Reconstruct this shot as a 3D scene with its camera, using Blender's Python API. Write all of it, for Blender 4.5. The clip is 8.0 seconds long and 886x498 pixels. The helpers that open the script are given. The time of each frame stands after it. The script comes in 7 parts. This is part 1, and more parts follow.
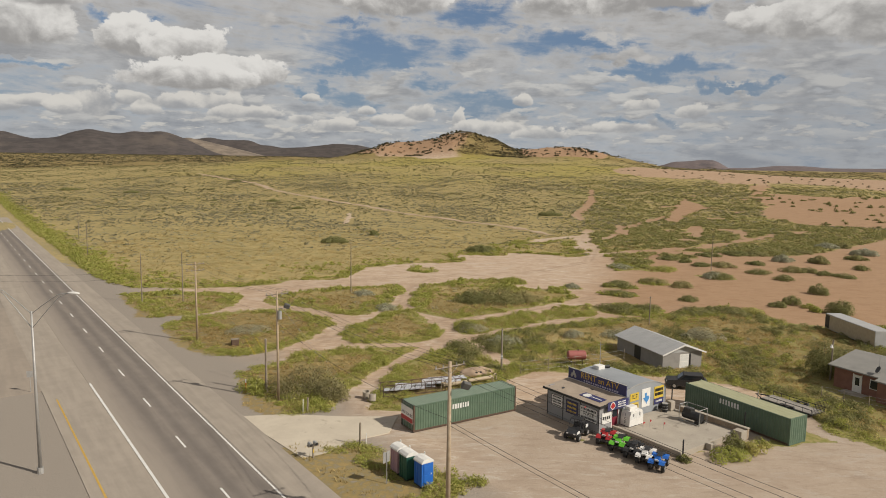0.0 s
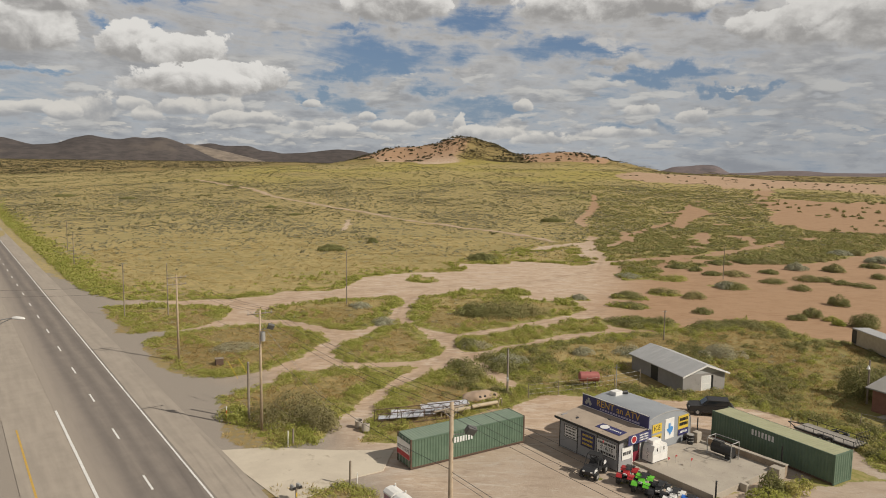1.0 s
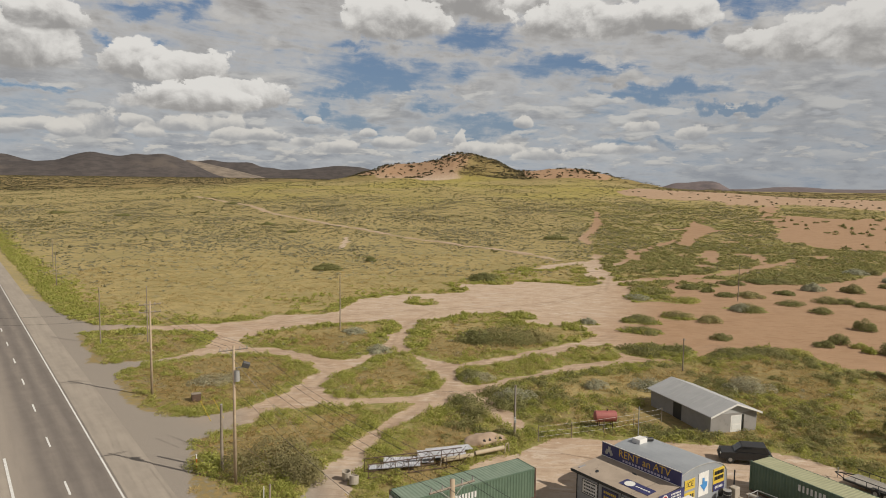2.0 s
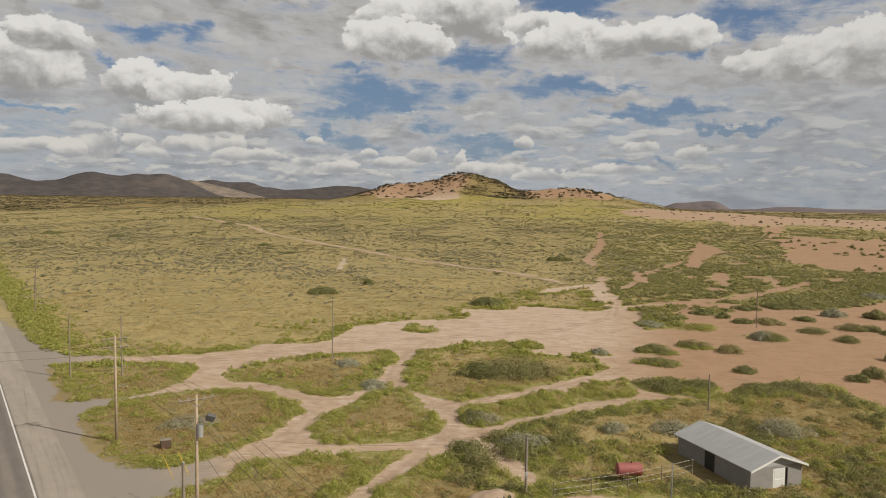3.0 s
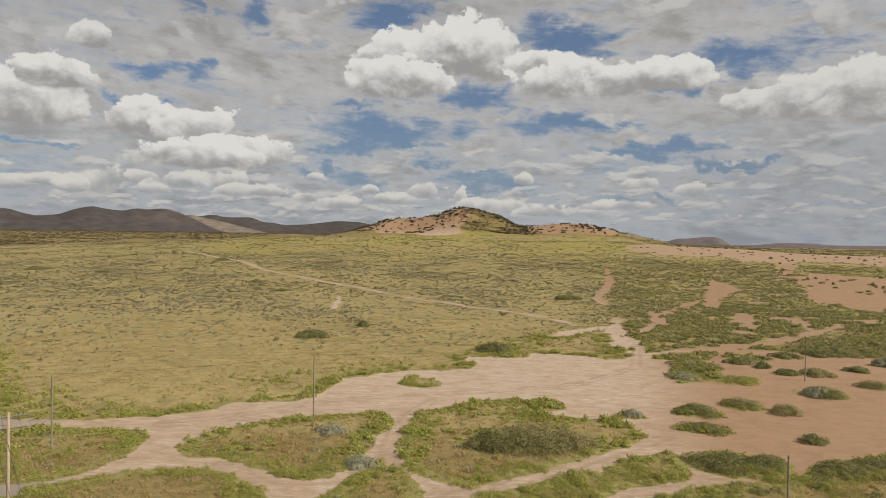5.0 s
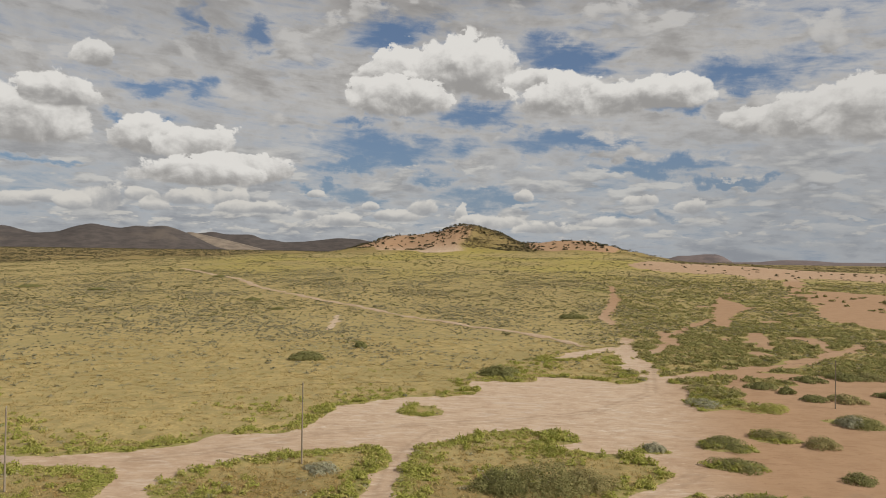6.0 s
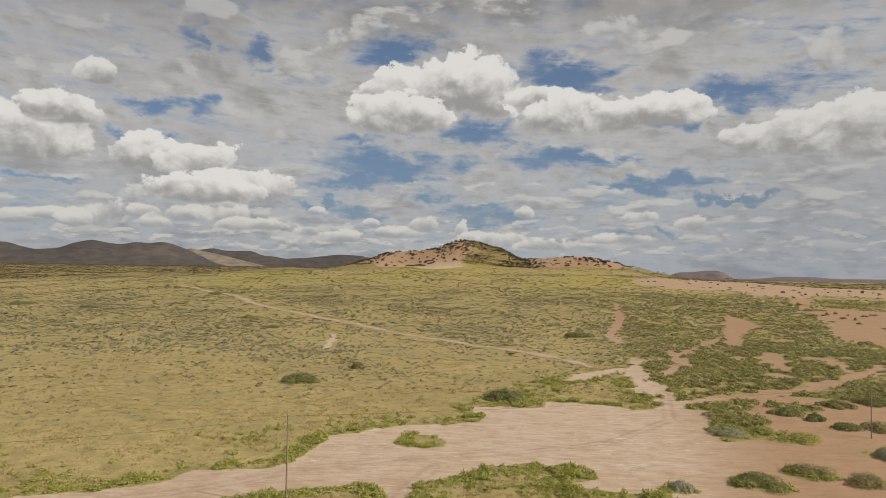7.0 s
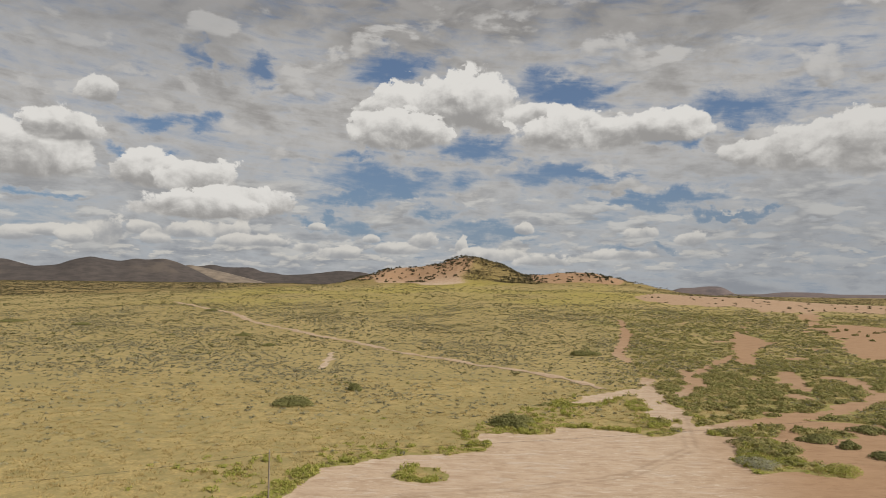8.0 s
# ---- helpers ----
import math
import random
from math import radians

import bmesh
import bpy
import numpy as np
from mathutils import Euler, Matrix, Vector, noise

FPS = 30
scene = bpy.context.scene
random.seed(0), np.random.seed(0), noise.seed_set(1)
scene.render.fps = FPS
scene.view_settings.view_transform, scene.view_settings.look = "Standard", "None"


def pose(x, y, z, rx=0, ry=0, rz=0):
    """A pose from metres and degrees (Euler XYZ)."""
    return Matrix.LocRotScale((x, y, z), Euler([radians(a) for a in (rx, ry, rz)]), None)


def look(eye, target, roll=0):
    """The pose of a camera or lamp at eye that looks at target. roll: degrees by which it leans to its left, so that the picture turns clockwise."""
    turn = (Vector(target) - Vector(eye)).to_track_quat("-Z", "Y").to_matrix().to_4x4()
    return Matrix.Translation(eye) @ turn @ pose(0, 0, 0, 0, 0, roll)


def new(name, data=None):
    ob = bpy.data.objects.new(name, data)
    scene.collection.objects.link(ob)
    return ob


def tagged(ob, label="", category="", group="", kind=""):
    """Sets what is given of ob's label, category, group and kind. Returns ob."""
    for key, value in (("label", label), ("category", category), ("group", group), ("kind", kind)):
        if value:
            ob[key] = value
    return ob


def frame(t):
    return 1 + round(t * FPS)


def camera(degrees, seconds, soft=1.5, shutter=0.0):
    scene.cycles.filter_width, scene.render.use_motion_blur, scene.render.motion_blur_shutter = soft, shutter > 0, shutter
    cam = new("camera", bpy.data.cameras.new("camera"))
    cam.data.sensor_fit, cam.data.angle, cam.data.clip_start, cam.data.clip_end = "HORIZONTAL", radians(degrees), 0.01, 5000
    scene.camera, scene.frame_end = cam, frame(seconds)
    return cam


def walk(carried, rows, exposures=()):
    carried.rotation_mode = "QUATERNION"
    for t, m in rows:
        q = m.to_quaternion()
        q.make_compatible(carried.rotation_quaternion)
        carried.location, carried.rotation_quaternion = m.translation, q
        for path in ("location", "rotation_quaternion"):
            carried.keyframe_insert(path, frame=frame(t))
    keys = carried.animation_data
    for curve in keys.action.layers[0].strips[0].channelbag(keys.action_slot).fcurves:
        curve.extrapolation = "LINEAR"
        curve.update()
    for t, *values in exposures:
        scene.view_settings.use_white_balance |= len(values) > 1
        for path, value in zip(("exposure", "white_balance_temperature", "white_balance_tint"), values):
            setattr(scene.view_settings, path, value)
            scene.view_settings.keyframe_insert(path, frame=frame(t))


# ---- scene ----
cam = camera(64.6, 8.0, soft=0.95)
PATH = [
    (0, (1.687, -11.201, 25.365), (1.618, -9.217, 25.125), 0.8),
    (0.5, (1.587, -7.804, 25.36), (1.516, -5.818, 25.127), 0.7),
    (1, (1.45, -4.088, 25.345), (1.379, -2.102, 25.12), 0.7),
    (1.5, (1.343, -0.134, 25.346), (1.271, 1.854, 25.141), 0.7),
    (3, (0.922, 12.75, 25.43), (0.846, 14.745, 25.307), 0.7),
    (3.5, (0.649, 17.298, 25.384), (0.573, 19.294, 25.288), 0.8),
    (4, (0.424, 21.94, 25.309), (0.346, 23.937, 25.239), 0.8),
    (4.5, (0.085, 26.499, 25.298), (0.007, 28.497, 25.252), 0.8),
    (6, (-0.908, 39.861, 25.191), (-0.988, 41.859, 25.218), 0.8),
    (6.5, (-1.211, 44.348, 25.194), (-1.292, 46.346, 25.245), 0.8),
    (7, (-1.491, 48.938, 25.158), (-1.573, 50.935, 25.232), 0.8),
    (7.5, (-1.911, 53.506, 25.166), (-1.993, 55.502, 25.263), 0.7),
    (8, (-2.188, 58.083, 25.157), (-2.271, 60.078, 25.277), 0.7),
]
walk(cam, [(t, look(eye, target, roll)) for t, eye, target, roll in PATH])

# ---- light: afternoon sun from the right, broken cloud over blue sky ----
SUN_EL, SUN_AZ = 38.5, 111.5          # degrees; azimuth clockwise from +y
sun_dir = Vector((math.sin(radians(SUN_AZ)) * math.cos(radians(SUN_EL)), math.cos(radians(SUN_AZ)) * math.cos(radians(SUN_EL)), math.sin(radians(SUN_EL))))
sun = new("sun", bpy.data.lights.new("sun", "SUN"))
sun.data.energy, sun.data.angle, sun.data.color = 4.2, radians(0.6), (1.0, 0.93, 0.82)
sun.matrix_world = look(sun_dir * 100, (0, 0, 0))
scene.view_settings.exposure = 0.0

world = bpy.data.worlds.new("sky")
scene.world = world
world.use_nodes = True
wt = world.node_tree
wt.nodes.clear()


class Nodes:
    """Small shorthand for building node trees."""

    def __init__(self, tree):
        self.t = tree

    def add(self, kind, ins=()):
        n = self.t.nodes.new(kind)
        for i, v in (ins.items() if isinstance(ins, dict) else enumerate(ins)):
            if v is None:
                continue
            if isinstance(v, bpy.types.NodeSocket):
                self.t.links.new(v, n.inputs[i])
            else:
                n.inputs[i].default_value = v
        return n

    def m(self, op, a, b=None, c=None, clamp=False):
        n = self.add("ShaderNodeMath", (a, b, c))
        n.operation, n.use_clamp = op, clamp
        return n.outputs[0]

    def v(self, op, a, b=None):
        n = self.add("ShaderNodeVectorMath", (a, b))
        n.operation = op
        return n.outputs["Value"] if op in ("LENGTH", "DOT_PRODUCT") else n.outputs[0]

    def step(self, x, lo, hi, a=0.0, b=1.0):
        n = self.add("ShaderNodeMapRange", (x, lo, hi, a, b))
        n.interpolation_type = "SMOOTHSTEP"
        return n.outputs[0]

    def mix(self, f, a, b, blend="MIX"):
        n = self.add("ShaderNodeMix")
        n.data_type, n.blend_type = "RGBA", blend
        for i, v in ((0, f), (6, a), (7, b)):
            if isinstance(v, bpy.types.NodeSocket):
                self.t.links.new(v, n.inputs[i])
            else:
                n.inputs[i].default_value = (*v, 1) if isinstance(v, tuple) and len(v) == 3 else v
        return n.outputs[2]

    def noise(self, vec, scale, detail=4, rough=0.55, distort=0.0):
        return self.add("ShaderNodeTexNoise", {"Vector": vec, "Scale": scale, "Detail": detail, "Roughness": rough, "Distortion": distort}).outputs["Fac"]

    def xyz(self, x, y, z):
        return self.add("ShaderNodeCombineXYZ", (x, y, z)).outputs[0]


W = Nodes(wt)
way = W.v("NORMALIZE", W.add("ShaderNodeTexCoord").outputs["Generated"])
wx, wy, wz = W.add("ShaderNodeSeparateXYZ", (way,)).outputs
az = W.m("MULTIPLY", W.m("ARCTAN2", wx, wy), 57.2958)
el = W.m("MULTIPLY", W.m("ARCSINE", wz), 57.2958)
flat = W.xyz(az, el, 0.0)
sky = W.add("ShaderNodeTexSky")
sky.sky_type, sky.sun_disc, sky.sun_elevation, sky.sun_rotation = "NISHITA", False, radians(SUN_EL), radians(SUN_AZ)
sky.air_density, sky.dust_density, sky.ozone_density = 1.0, 0.6, 1.6
# cloud noises over the sky in degrees: broad sheets, billows, fine rags, and the same a little towards the sun
n_big = W.noise(W.v("MULTIPLY", flat, (0.085, 0.21, 1.0)), 1.0, 8, 0.6, 0.6)
n_fine = W.noise(W.v("MULTIPLY", flat, (0.26, 0.6, 1.0)), 1.0, 7, 0.55, 0.5)
n_low = W.noise(W.v("MULTIPLY", flat, (0.30, 1.5, 1.0)), 1.0, 6, 0.6, 0.2)
b_mid = W.noise(W.v("MULTIPLY", flat, (0.33, 0.42, 1.0)), 1.0, 8, 0.6, 0.2)
b_sun = W.noise(W.v("MULTIPLY", W.v("ADD", flat, (0.45, 0.75, 0.0)), (0.33, 0.42, 1.0)), 1.0, 8, 0.6, 0.2)
b_fine = W.noise(W.v("MULTIPLY", flat, (1.1, 1.5, 1.0)), 1.0, 6, 0.62)


def puffs(scale, blur):
    n = W.add("ShaderNodeTexVoronoi")
    n.feature = "SMOOTH_F1"
    wt.links.new(W.v("ADD", flat, W.xyz(W.m("MULTIPLY", b_fine, 1.2 / scale), W.m("MULTIPLY", b_mid, 1.6 / scale), 0.0)), n.inputs["Vector"])
    n.inputs["Scale"].default_value, n.inputs["Smoothness"].default_value = scale, blur
    return n.outputs["Distance"]


puff = W.m("ADD", W.m("MULTIPLY", W.m("SUBTRACT", 0.45, puffs(0.5, 0.5)), 0.55), W.m("MULTIPLY", W.m("SUBTRACT", 0.45, puffs(1.1, 0.7)), 0.24))
rag = W.m("ADD", W.m("MULTIPLY", W.m("SUBTRACT", b_mid, 0.5), 1.5), W.m("ADD", W.m("MULTIPLY", W.m("SUBTRACT", b_fine, 0.5), 0.5), puff))
relief = W.m("MULTIPLY", W.m("SUBTRACT", b_mid, b_sun), 2.6)
cover = W.m("ADD", W.m("MULTIPLY", W.m("SUBTRACT", n_big, 0.5), 1.5), W.m("MULTIPLY", W.m("SUBTRACT", n_fine, 0.5), 0.85))
cover = W.m("ADD", cover, W.m("MULTIPLY", W.m("MULTIPLY", W.m("SUBTRACT", n_low, 0.5), 1.6), W.step(el, 10.0, 2.0)))
warp = W.v("ADD", flat, W.xyz(W.m("MULTIPLY", W.m("SUBTRACT", n_fine, 0.5), 9.0), W.m("MULTIPLY", W.m("SUBTRACT", b_mid, 0.5), 4.5), 0.0))
# openings in the cloud: bearing, height, half width and half height in degrees
GAPS = [(-6.7, 17.7, 3.5, 1.57), (6.8, 15.9, 4.2, 1.37), (20.2, 13.9, 6.9, 1.54), (16.6, 12.1, 2.3, 0.79), (6.4, 14.0, 1.6, 0.64), (0.7, 11.5, 2.8, 1.11), (7.9, 9.4, 4.6, 1.00), (-9.0, 10.9, 2.1, 0.64), (-6.7, 8.9, 5.5, 1.38), (-9.9, 7.3, 3.2, 0.64), (-26.6, 10.1, 2.1, 0.42), (-24.1, 12.6, 2.8, 0.69), (-18.3, 16.9, 1.6, 0.98), (-21.9, 17.5, 1.3, 1.13), (1.6, 4.7, 4.2, 1.01), (-9.9, 4.8, 2.3, 0.64), (15.3, 7.3, 4.2, 0.62), (-12.6, 5.4, 1.8, 0.45), (19.8, 6.3, 3.7, 0.34), (-32.7, 6.4, 1.8, 0.40), (13.2, 3.4, 2.8, 0.45), (-3.5, 6.7, 2.3, 0.65)]
hole = 0.0
for a, e, ra, re in GAPS:
    d = W.v("LENGTH", W.v("MULTIPLY", W.v("SUBTRACT", warp, (a, e, 0)), (1 / ra, 1 / re, 0)))
    hole = W.m("MAXIMUM", hole, W.m("SUBTRACT", 1.45, d))
slant = W.v("ADD", flat, W.xyz(0.0, W.m("MULTIPLY", az, 0.09), 0.0))
streak = W.noise(W.v("MULTIPLY", slant, (0.16, 0.95, 1.0)), 1.0, 8, 0.62, 0.8)
shred = W.noise(W.v("MULTIPLY", slant, (0.7, 2.2, 1.0)), 1.0, 6, 0.65, 0.5)
cover = W.m("ADD", cover, W.m("ADD", W.m("MULTIPLY", W.m("SUBTRACT", streak, 0.5), 1.5), W.m("MULTIPLY", W.m("SUBTRACT", shred, 0.5), 0.55)))
cover = W.m("SUBTRACT", W.m("ADD", cover, 0.30), W.m("MULTIPLY", hole, 0.74))
veil = W.step(cover, -0.60, 0.42, 0.0, 0.97)
grey = W.step(W.m("ADD", W.m("SUBTRACT", cover, W.m("MULTIPLY", relief, 0.35)), W.m("MULTIPLY", W.m("SUBTRACT", n_fine, 0.5), 0.9)), -0.05, 1.0)
low = W.step(el, 1.0, 14.0)
lit = W.mix(low, (4.3, 4.4, 4.5), (5.0, 4.85, 4.65))
veil_col = W.mix(grey, lit, W.mix(low, (2.7, 2.85, 3.1), (3.1, 2.95, 2.8)))
# the underside of the deck overhead is darker
deck = W.m("MULTIPLY", W.step(W.m("ADD", el, W.m("MULTIPLY", W.m("SUBTRACT", n_big, 0.5), 14.0)), 16.5, 22.0), 0.9)
veil_col = W.mix(deck, veil_col, W.mix(W.step(n_fine, 0.3, 0.7), (2.1, 2.0, 1.92), (3.4, 3.25, 3.1)))
blue = W.mix(W.step(el, 0.0, 9.0), (2.1, 2.7, 3.5), W.mix(0.65, sky.outputs[0], (0.95, 1.45, 2.5)))
col = W.mix(veil, blue, veil_col)


def cloud_rows(sx, sy, up, edge, lo, hi, light, dark, seed):
    """Rows of heaped clouds: bright tops, grey feet, clear edges."""
    off = W.v("ADD", flat, (seed, seed * 0.37, 0.0))
    here = W.noise(W.v("MULTIPLY", off, (sx, sy, 1.0)), 1.0, 9, 0.56, 0.25)
    over = W.noise(W.v("MULTIPLY", W.v("ADD", off, (0.25 * up, up, 0.0)), (sx, sy, 1.0)), 1.0, 4, 0.56, 0.25)
    a = W.m("ADD", here, W.m("SUBTRACT", W.m("MULTIPLY", puff, 0.12), W.m("MULTIPLY", hole, 0.10)))
    alpha = W.m("MULTIPLY", W.step(a, edge, edge + 0.07), W.m("MULTIPLY", W.step(el, lo, lo + 2.0), W.step(el, hi, hi - 3.0)))
    tone = W.step(W.m("ADD", W.m("SUBTRACT", here, over), W.m("MULTIPLY", puff, 0.16)), -0.12, 0.16)
    return W.m("MULTIPLY", alpha, 0.85), W.mix(tone, dark, light)


for args in ((0.15, 0.34, 1.4, 0.53, 6.0, 24.0, (5.2, 5.05, 4.85), (2.8, 2.7, 2.6), 11.0), (0.22, 0.8, 0.6, 0.50, 1.5, 10.0, (5.4, 5.3, 5.05), (2.9, 2.95, 3.05), 40.0), (0.5, 1.7, 0.3, 0.52, 0.6, 5.5, (5.6, 5.4, 5.0), (2.9, 3.0, 3.2), 70.0)):
    f, c = cloud_rows(*args)
    col = W.mix(f, col, c)
# heaped clouds, far small ones and near large ones
SMALL = [(-34.0, 3.8, 2.1, 0.79), (-31.9, 4.1, 1.6, 0.64), (-28.2, 4.4, 1.8, 1.50), (-30.1, 3.9, 1.4, 0.82), (-25.5, 4.6, 1.8, 0.68), (-24.7, 3.9, 1.2, 0.68), (-22.5, 4.6, 2.8, 0.87), (-19.8, 4.7, 2.8, 0.97), (-17.9, 3.9, 3.2, 0.71), (-13.3, 3.5, 1.2, 0.64), (-12.6, 5.1, 0.9, 0.45), (-10.8, 3.1, 2.3, 0.73), (-8.3, 4.2, 0.8, 0.46), (-5.8, 3.5, 2.5, 0.69), (-4.0, 4.2, 1.5, 1.02), (-0.9, 3.7, 0.7, 1.11), (1.5, 3.1, 3.7, 0.83), (5.5, 2.6, 2.5, 0.69), (4.1, 5.2, 0.9, 0.73), (13.3, 4.9, 1.5, 0.62), (17.1, 4.3, 1.4, 0.65), (12.1, 3.1, 3.9, 0.58)]
LARGE = [(-33.7, 10.0, 6.2, 2.84), (-31.4, 11.7, 3.2, 1.70), (-29.1, 14.4, 1.6, 1.24), (-24.3, 8.9, 4.4, 1.80), (-21.7, 8.6, 3.7, 1.92), (-18.7, 7.0, 4.4, 1.77), (-21.9, 6.5, 6.0, 1.48), (-5.3, 15.1, 4.6, 2.58), (-0.9, 15.5, 5.5, 3.05), (-6.3, 13.1, 5.5, 2.12), (5.2, 14.4, 2.8, 1.19), (7.9, 13.1, 5.1, 2.09), (11.5, 12.9, 3.7, 1.88), (15.3, 13.2, 4.4, 1.85), (22.2, 10.8, 3.2, 1.43), (25.5, 11.0, 5.5, 2.37), (29.3, 11.1, 5.1, 2.83)]
for a, e, ra, re in SMALL + LARGE:
    far = (a, e, ra, re) in SMALL
    p = W.v("MULTIPLY", W.v("SUBTRACT", flat, (a, e - 0.35 * re, 0)), (1 / ra, 1 / re, 0))
    px, py, _ = W.add("ShaderNodeSeparateXYZ", (p,)).outputs
    # flat base: the lower half is squeezed
    py2 = W.m("MAXIMUM", W.m("MULTIPLY", py, 0.85), W.m("MULTIPLY", py, -1.7))
    d = W.v("LENGTH", W.xyz(px, py2, 0.0))
    f = W.m("ADD", W.m("SUBTRACT", 1.0, d), W.m("MULTIPLY", rag, 0.75 if not far else 1.0))
    alpha = W.step(f, 0.02, W.step(py, 0.1, -0.7, 0.13 if not far else 0.22, 0.6), 0.0, 1.0 if not far else 0.92)
    shade = W.step(W.m("ADD", W.m("ADD", W.m("MULTIPLY", py, 0.75), W.m("MULTIPLY", relief, 0.75)), W.m("ADD", W.m("MULTIPLY", puff, 0.35), W.m("MULTIPLY", W.m("SUBTRACT", 0.4, f), 0.25))), -0.4, 0.6)
    if a > 20 and not far:
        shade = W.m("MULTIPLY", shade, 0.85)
    top = (7.1, 6.9, 6.55) if not far else (6.3, 6.05, 5.6)
    foot = (3.1, 3.0, 2.9) if not far else (3.2, 3.25, 3.35)
    col = W.mix(alpha, col, W.mix(shade, foot, top))
heavy = W.m("MAXIMUM", W.m("MULTIPLY", W.step(W.m("ADD", az, W.m("MULTIPLY", n_big, 10.0)), 14.0, 30.0), W.step(el, 11.0, 4.0)), W.m("MULTIPLY", W.step(W.m("ADD", az, W.m("MULTIPLY", n_fine, 10.0)), -6.0, -20.0), W.step(el, 12.5, 18.0)))
col = W.mix(W.m("MULTIPLY", heavy, 0.26), col, (2.2, 2.3, 2.5))
col = W.mix(W.step(el, -1.5, -0.2), (2.2, 1.8, 1.4), col)
back = W.add("ShaderNodeBackground", {"Color": col, "Strength": 0.1})
wt.links.new(back.outputs[0], W.add("ShaderNodeOutputWorld").inputs["Surface"])


# ---- materials ----
def material(name, rough=0.8, metal=0.0):
    """A new node material; gives it, its shorthand and the shader node."""
    mat = bpy.data.materials.new(name)
    mat.use_nodes = True
    N = Nodes(mat.node_tree)
    bsdf = mat.node_tree.nodes["Principled BSDF"]
    bsdf.inputs["Roughness"].default_value, bsdf.inputs["Metallic"].default_value = rough, metal
    return mat, N, bsdf


def bump(N, bsdf, height, strength, dist):
    b = N.add("ShaderNodeBump", {"Strength": strength, "Distance": dist, "Height": height})
    N.t.links.new(b.outputs[0], bsdf.inputs["Normal"])


def worn(name, a, b, scale=3.0, rough=0.7, metal=0.0, stain=None, stain_at=0.62, bumpy=0.2, grain=40.0):
    """Painted, stained or weathered surface: two colours mixed at two scales, and stains."""
    mat, N, bsdf = material(name, rough, metal)
    co = N.add("ShaderNodeTexCoord").outputs["Object"]
    rnd = N.add("ShaderNodeObjectInfo").outputs["Random"]
    co = N.v("ADD", co, N.xyz(N.m("MULTIPLY", rnd, 31.0), N.m("MULTIPLY", rnd, 17.0), 0.0))
    n1 = N.noise(co, scale, 6, 0.6)
    n2 = N.noise(co, grain, 3, 0.6)
    c = N.mix(N.step(N.m("ADD", N.m("MULTIPLY", n1, 0.75), N.m("MULTIPLY", n2, 0.25)), 0.32, 0.68), a, b)
    if stain:
        c = N.mix(N.step(N.noise(co, scale * 2.3, 7, 0.65, 0.4), stain_at, stain_at + 0.12), c, stain)
    N.t.links.new(c, bsdf.inputs["Base Color"])
    N.t.links.new(N.m("ADD", rough - 0.1, N.m("MULTIPLY", n1, 0.2)), bsdf.inputs["Roughness"])
    if bumpy:
        bump(N, bsdf, n2, bumpy, 0.02)
    return mat


def foliage(name, dark, light, dry, rough=0.75):
    """Leaves whose colour differs leaf by leaf and clump by clump."""
    mat, N, bsdf = material(name, rough)
    leaf = N.add("ShaderNodeNewGeometry").outputs["Random Per Island"]
    tone = N.add("ShaderNodeAttribute")
    tone.attribute_name = "tone"
    rnd = N.add("ShaderNodeObjectInfo").outputs["Random"]
    t = N.m("FRACT", N.m("ADD", tone.outputs["Fac"], rnd))
    c = N.mix(leaf, dark, light)
    c = N.mix(N.step(N.m("ADD", N.m("MULTIPLY", t, 0.7), N.m("MULTIPLY", leaf, 0.3)), 0.5, 0.95), c, dry)
    N.t.links.new(c, bsdf.inputs["Base Color"])
    bsdf.inputs["Specular IOR Level"].default_value = 0.15
    thin = N.add("ShaderNodeBsdfTranslucent", {"Color": c})
    both = N.add("ShaderNodeMixShader", {0: 0.35, 1: bsdf.outputs[0], 2: thin.outputs[0]})
    N.t.links.new(both.outputs[0], N.t.nodes["Material Output"].inputs["Surface"])
    return mat


# ---- lie of the land ----
def smooth(x, lo, hi):
    t = np.clip((x - lo) / (hi - lo), 0, 1)
    return t * t * (3 - 2 * t)


def ripple(x, y, scale, seed):
    """Cheap smooth noise on arrays, about -1 to 1."""
    rng = np.random.RandomState(seed)
    out = np.zeros_like(x)
    for k in range(7):
        a, ph, f = rng.uniform(0, math.tau), rng.uniform(0, math.tau), scale * rng.uniform(0.5, 2.2)
        out += np.sin((x * math.cos(a) + y * math.sin(a)) * f + ph + 1.3 * np.sin((x * math.sin(a) - y * math.cos(a)) * f * 0.6 + ph * 2))
    return out / 3.2


def hump(x, y, cx, cy, sx, sy, h, power=2.0):
    return h * np.exp(-((np.abs(x - cx) / sx) ** 2 + (np.abs(y - cy) / sy) ** 2) ** (power / 2))


ROAD_O, ROAD_U = np.array((-32.4, 59.8)), np.array((-0.6126, 0.7904))     # a point on the lane line, the road's direction
ROAD_N = np.array((ROAD_U[1], -ROAD_U[0]))


def road_xy(along, off):
    p = ROAD_O + ROAD_U * along + ROAD_N * off
    return float(p[0]), float(p[1])


def road_off(x, y):
    return (x - ROAD_O[0]) * ROAD_N[0] + (y - ROAD_O[1]) * ROAD_N[1]


# the hill's crest line: x and height over the plain
CREST = [(-215, 0), (-175, 3), (-138, 13), (-108, 21), (-85, 21), (-66, 25), (-48, 28), (-27, 36), (-14, 41), (-2, 38), (20, 32), (40, 27), (58, 20), (70, 15), (80, 15.5), (95, 18), (120, 20), (147, 19), (177, 13), (200, 9), (230, 4), (265, 0)]


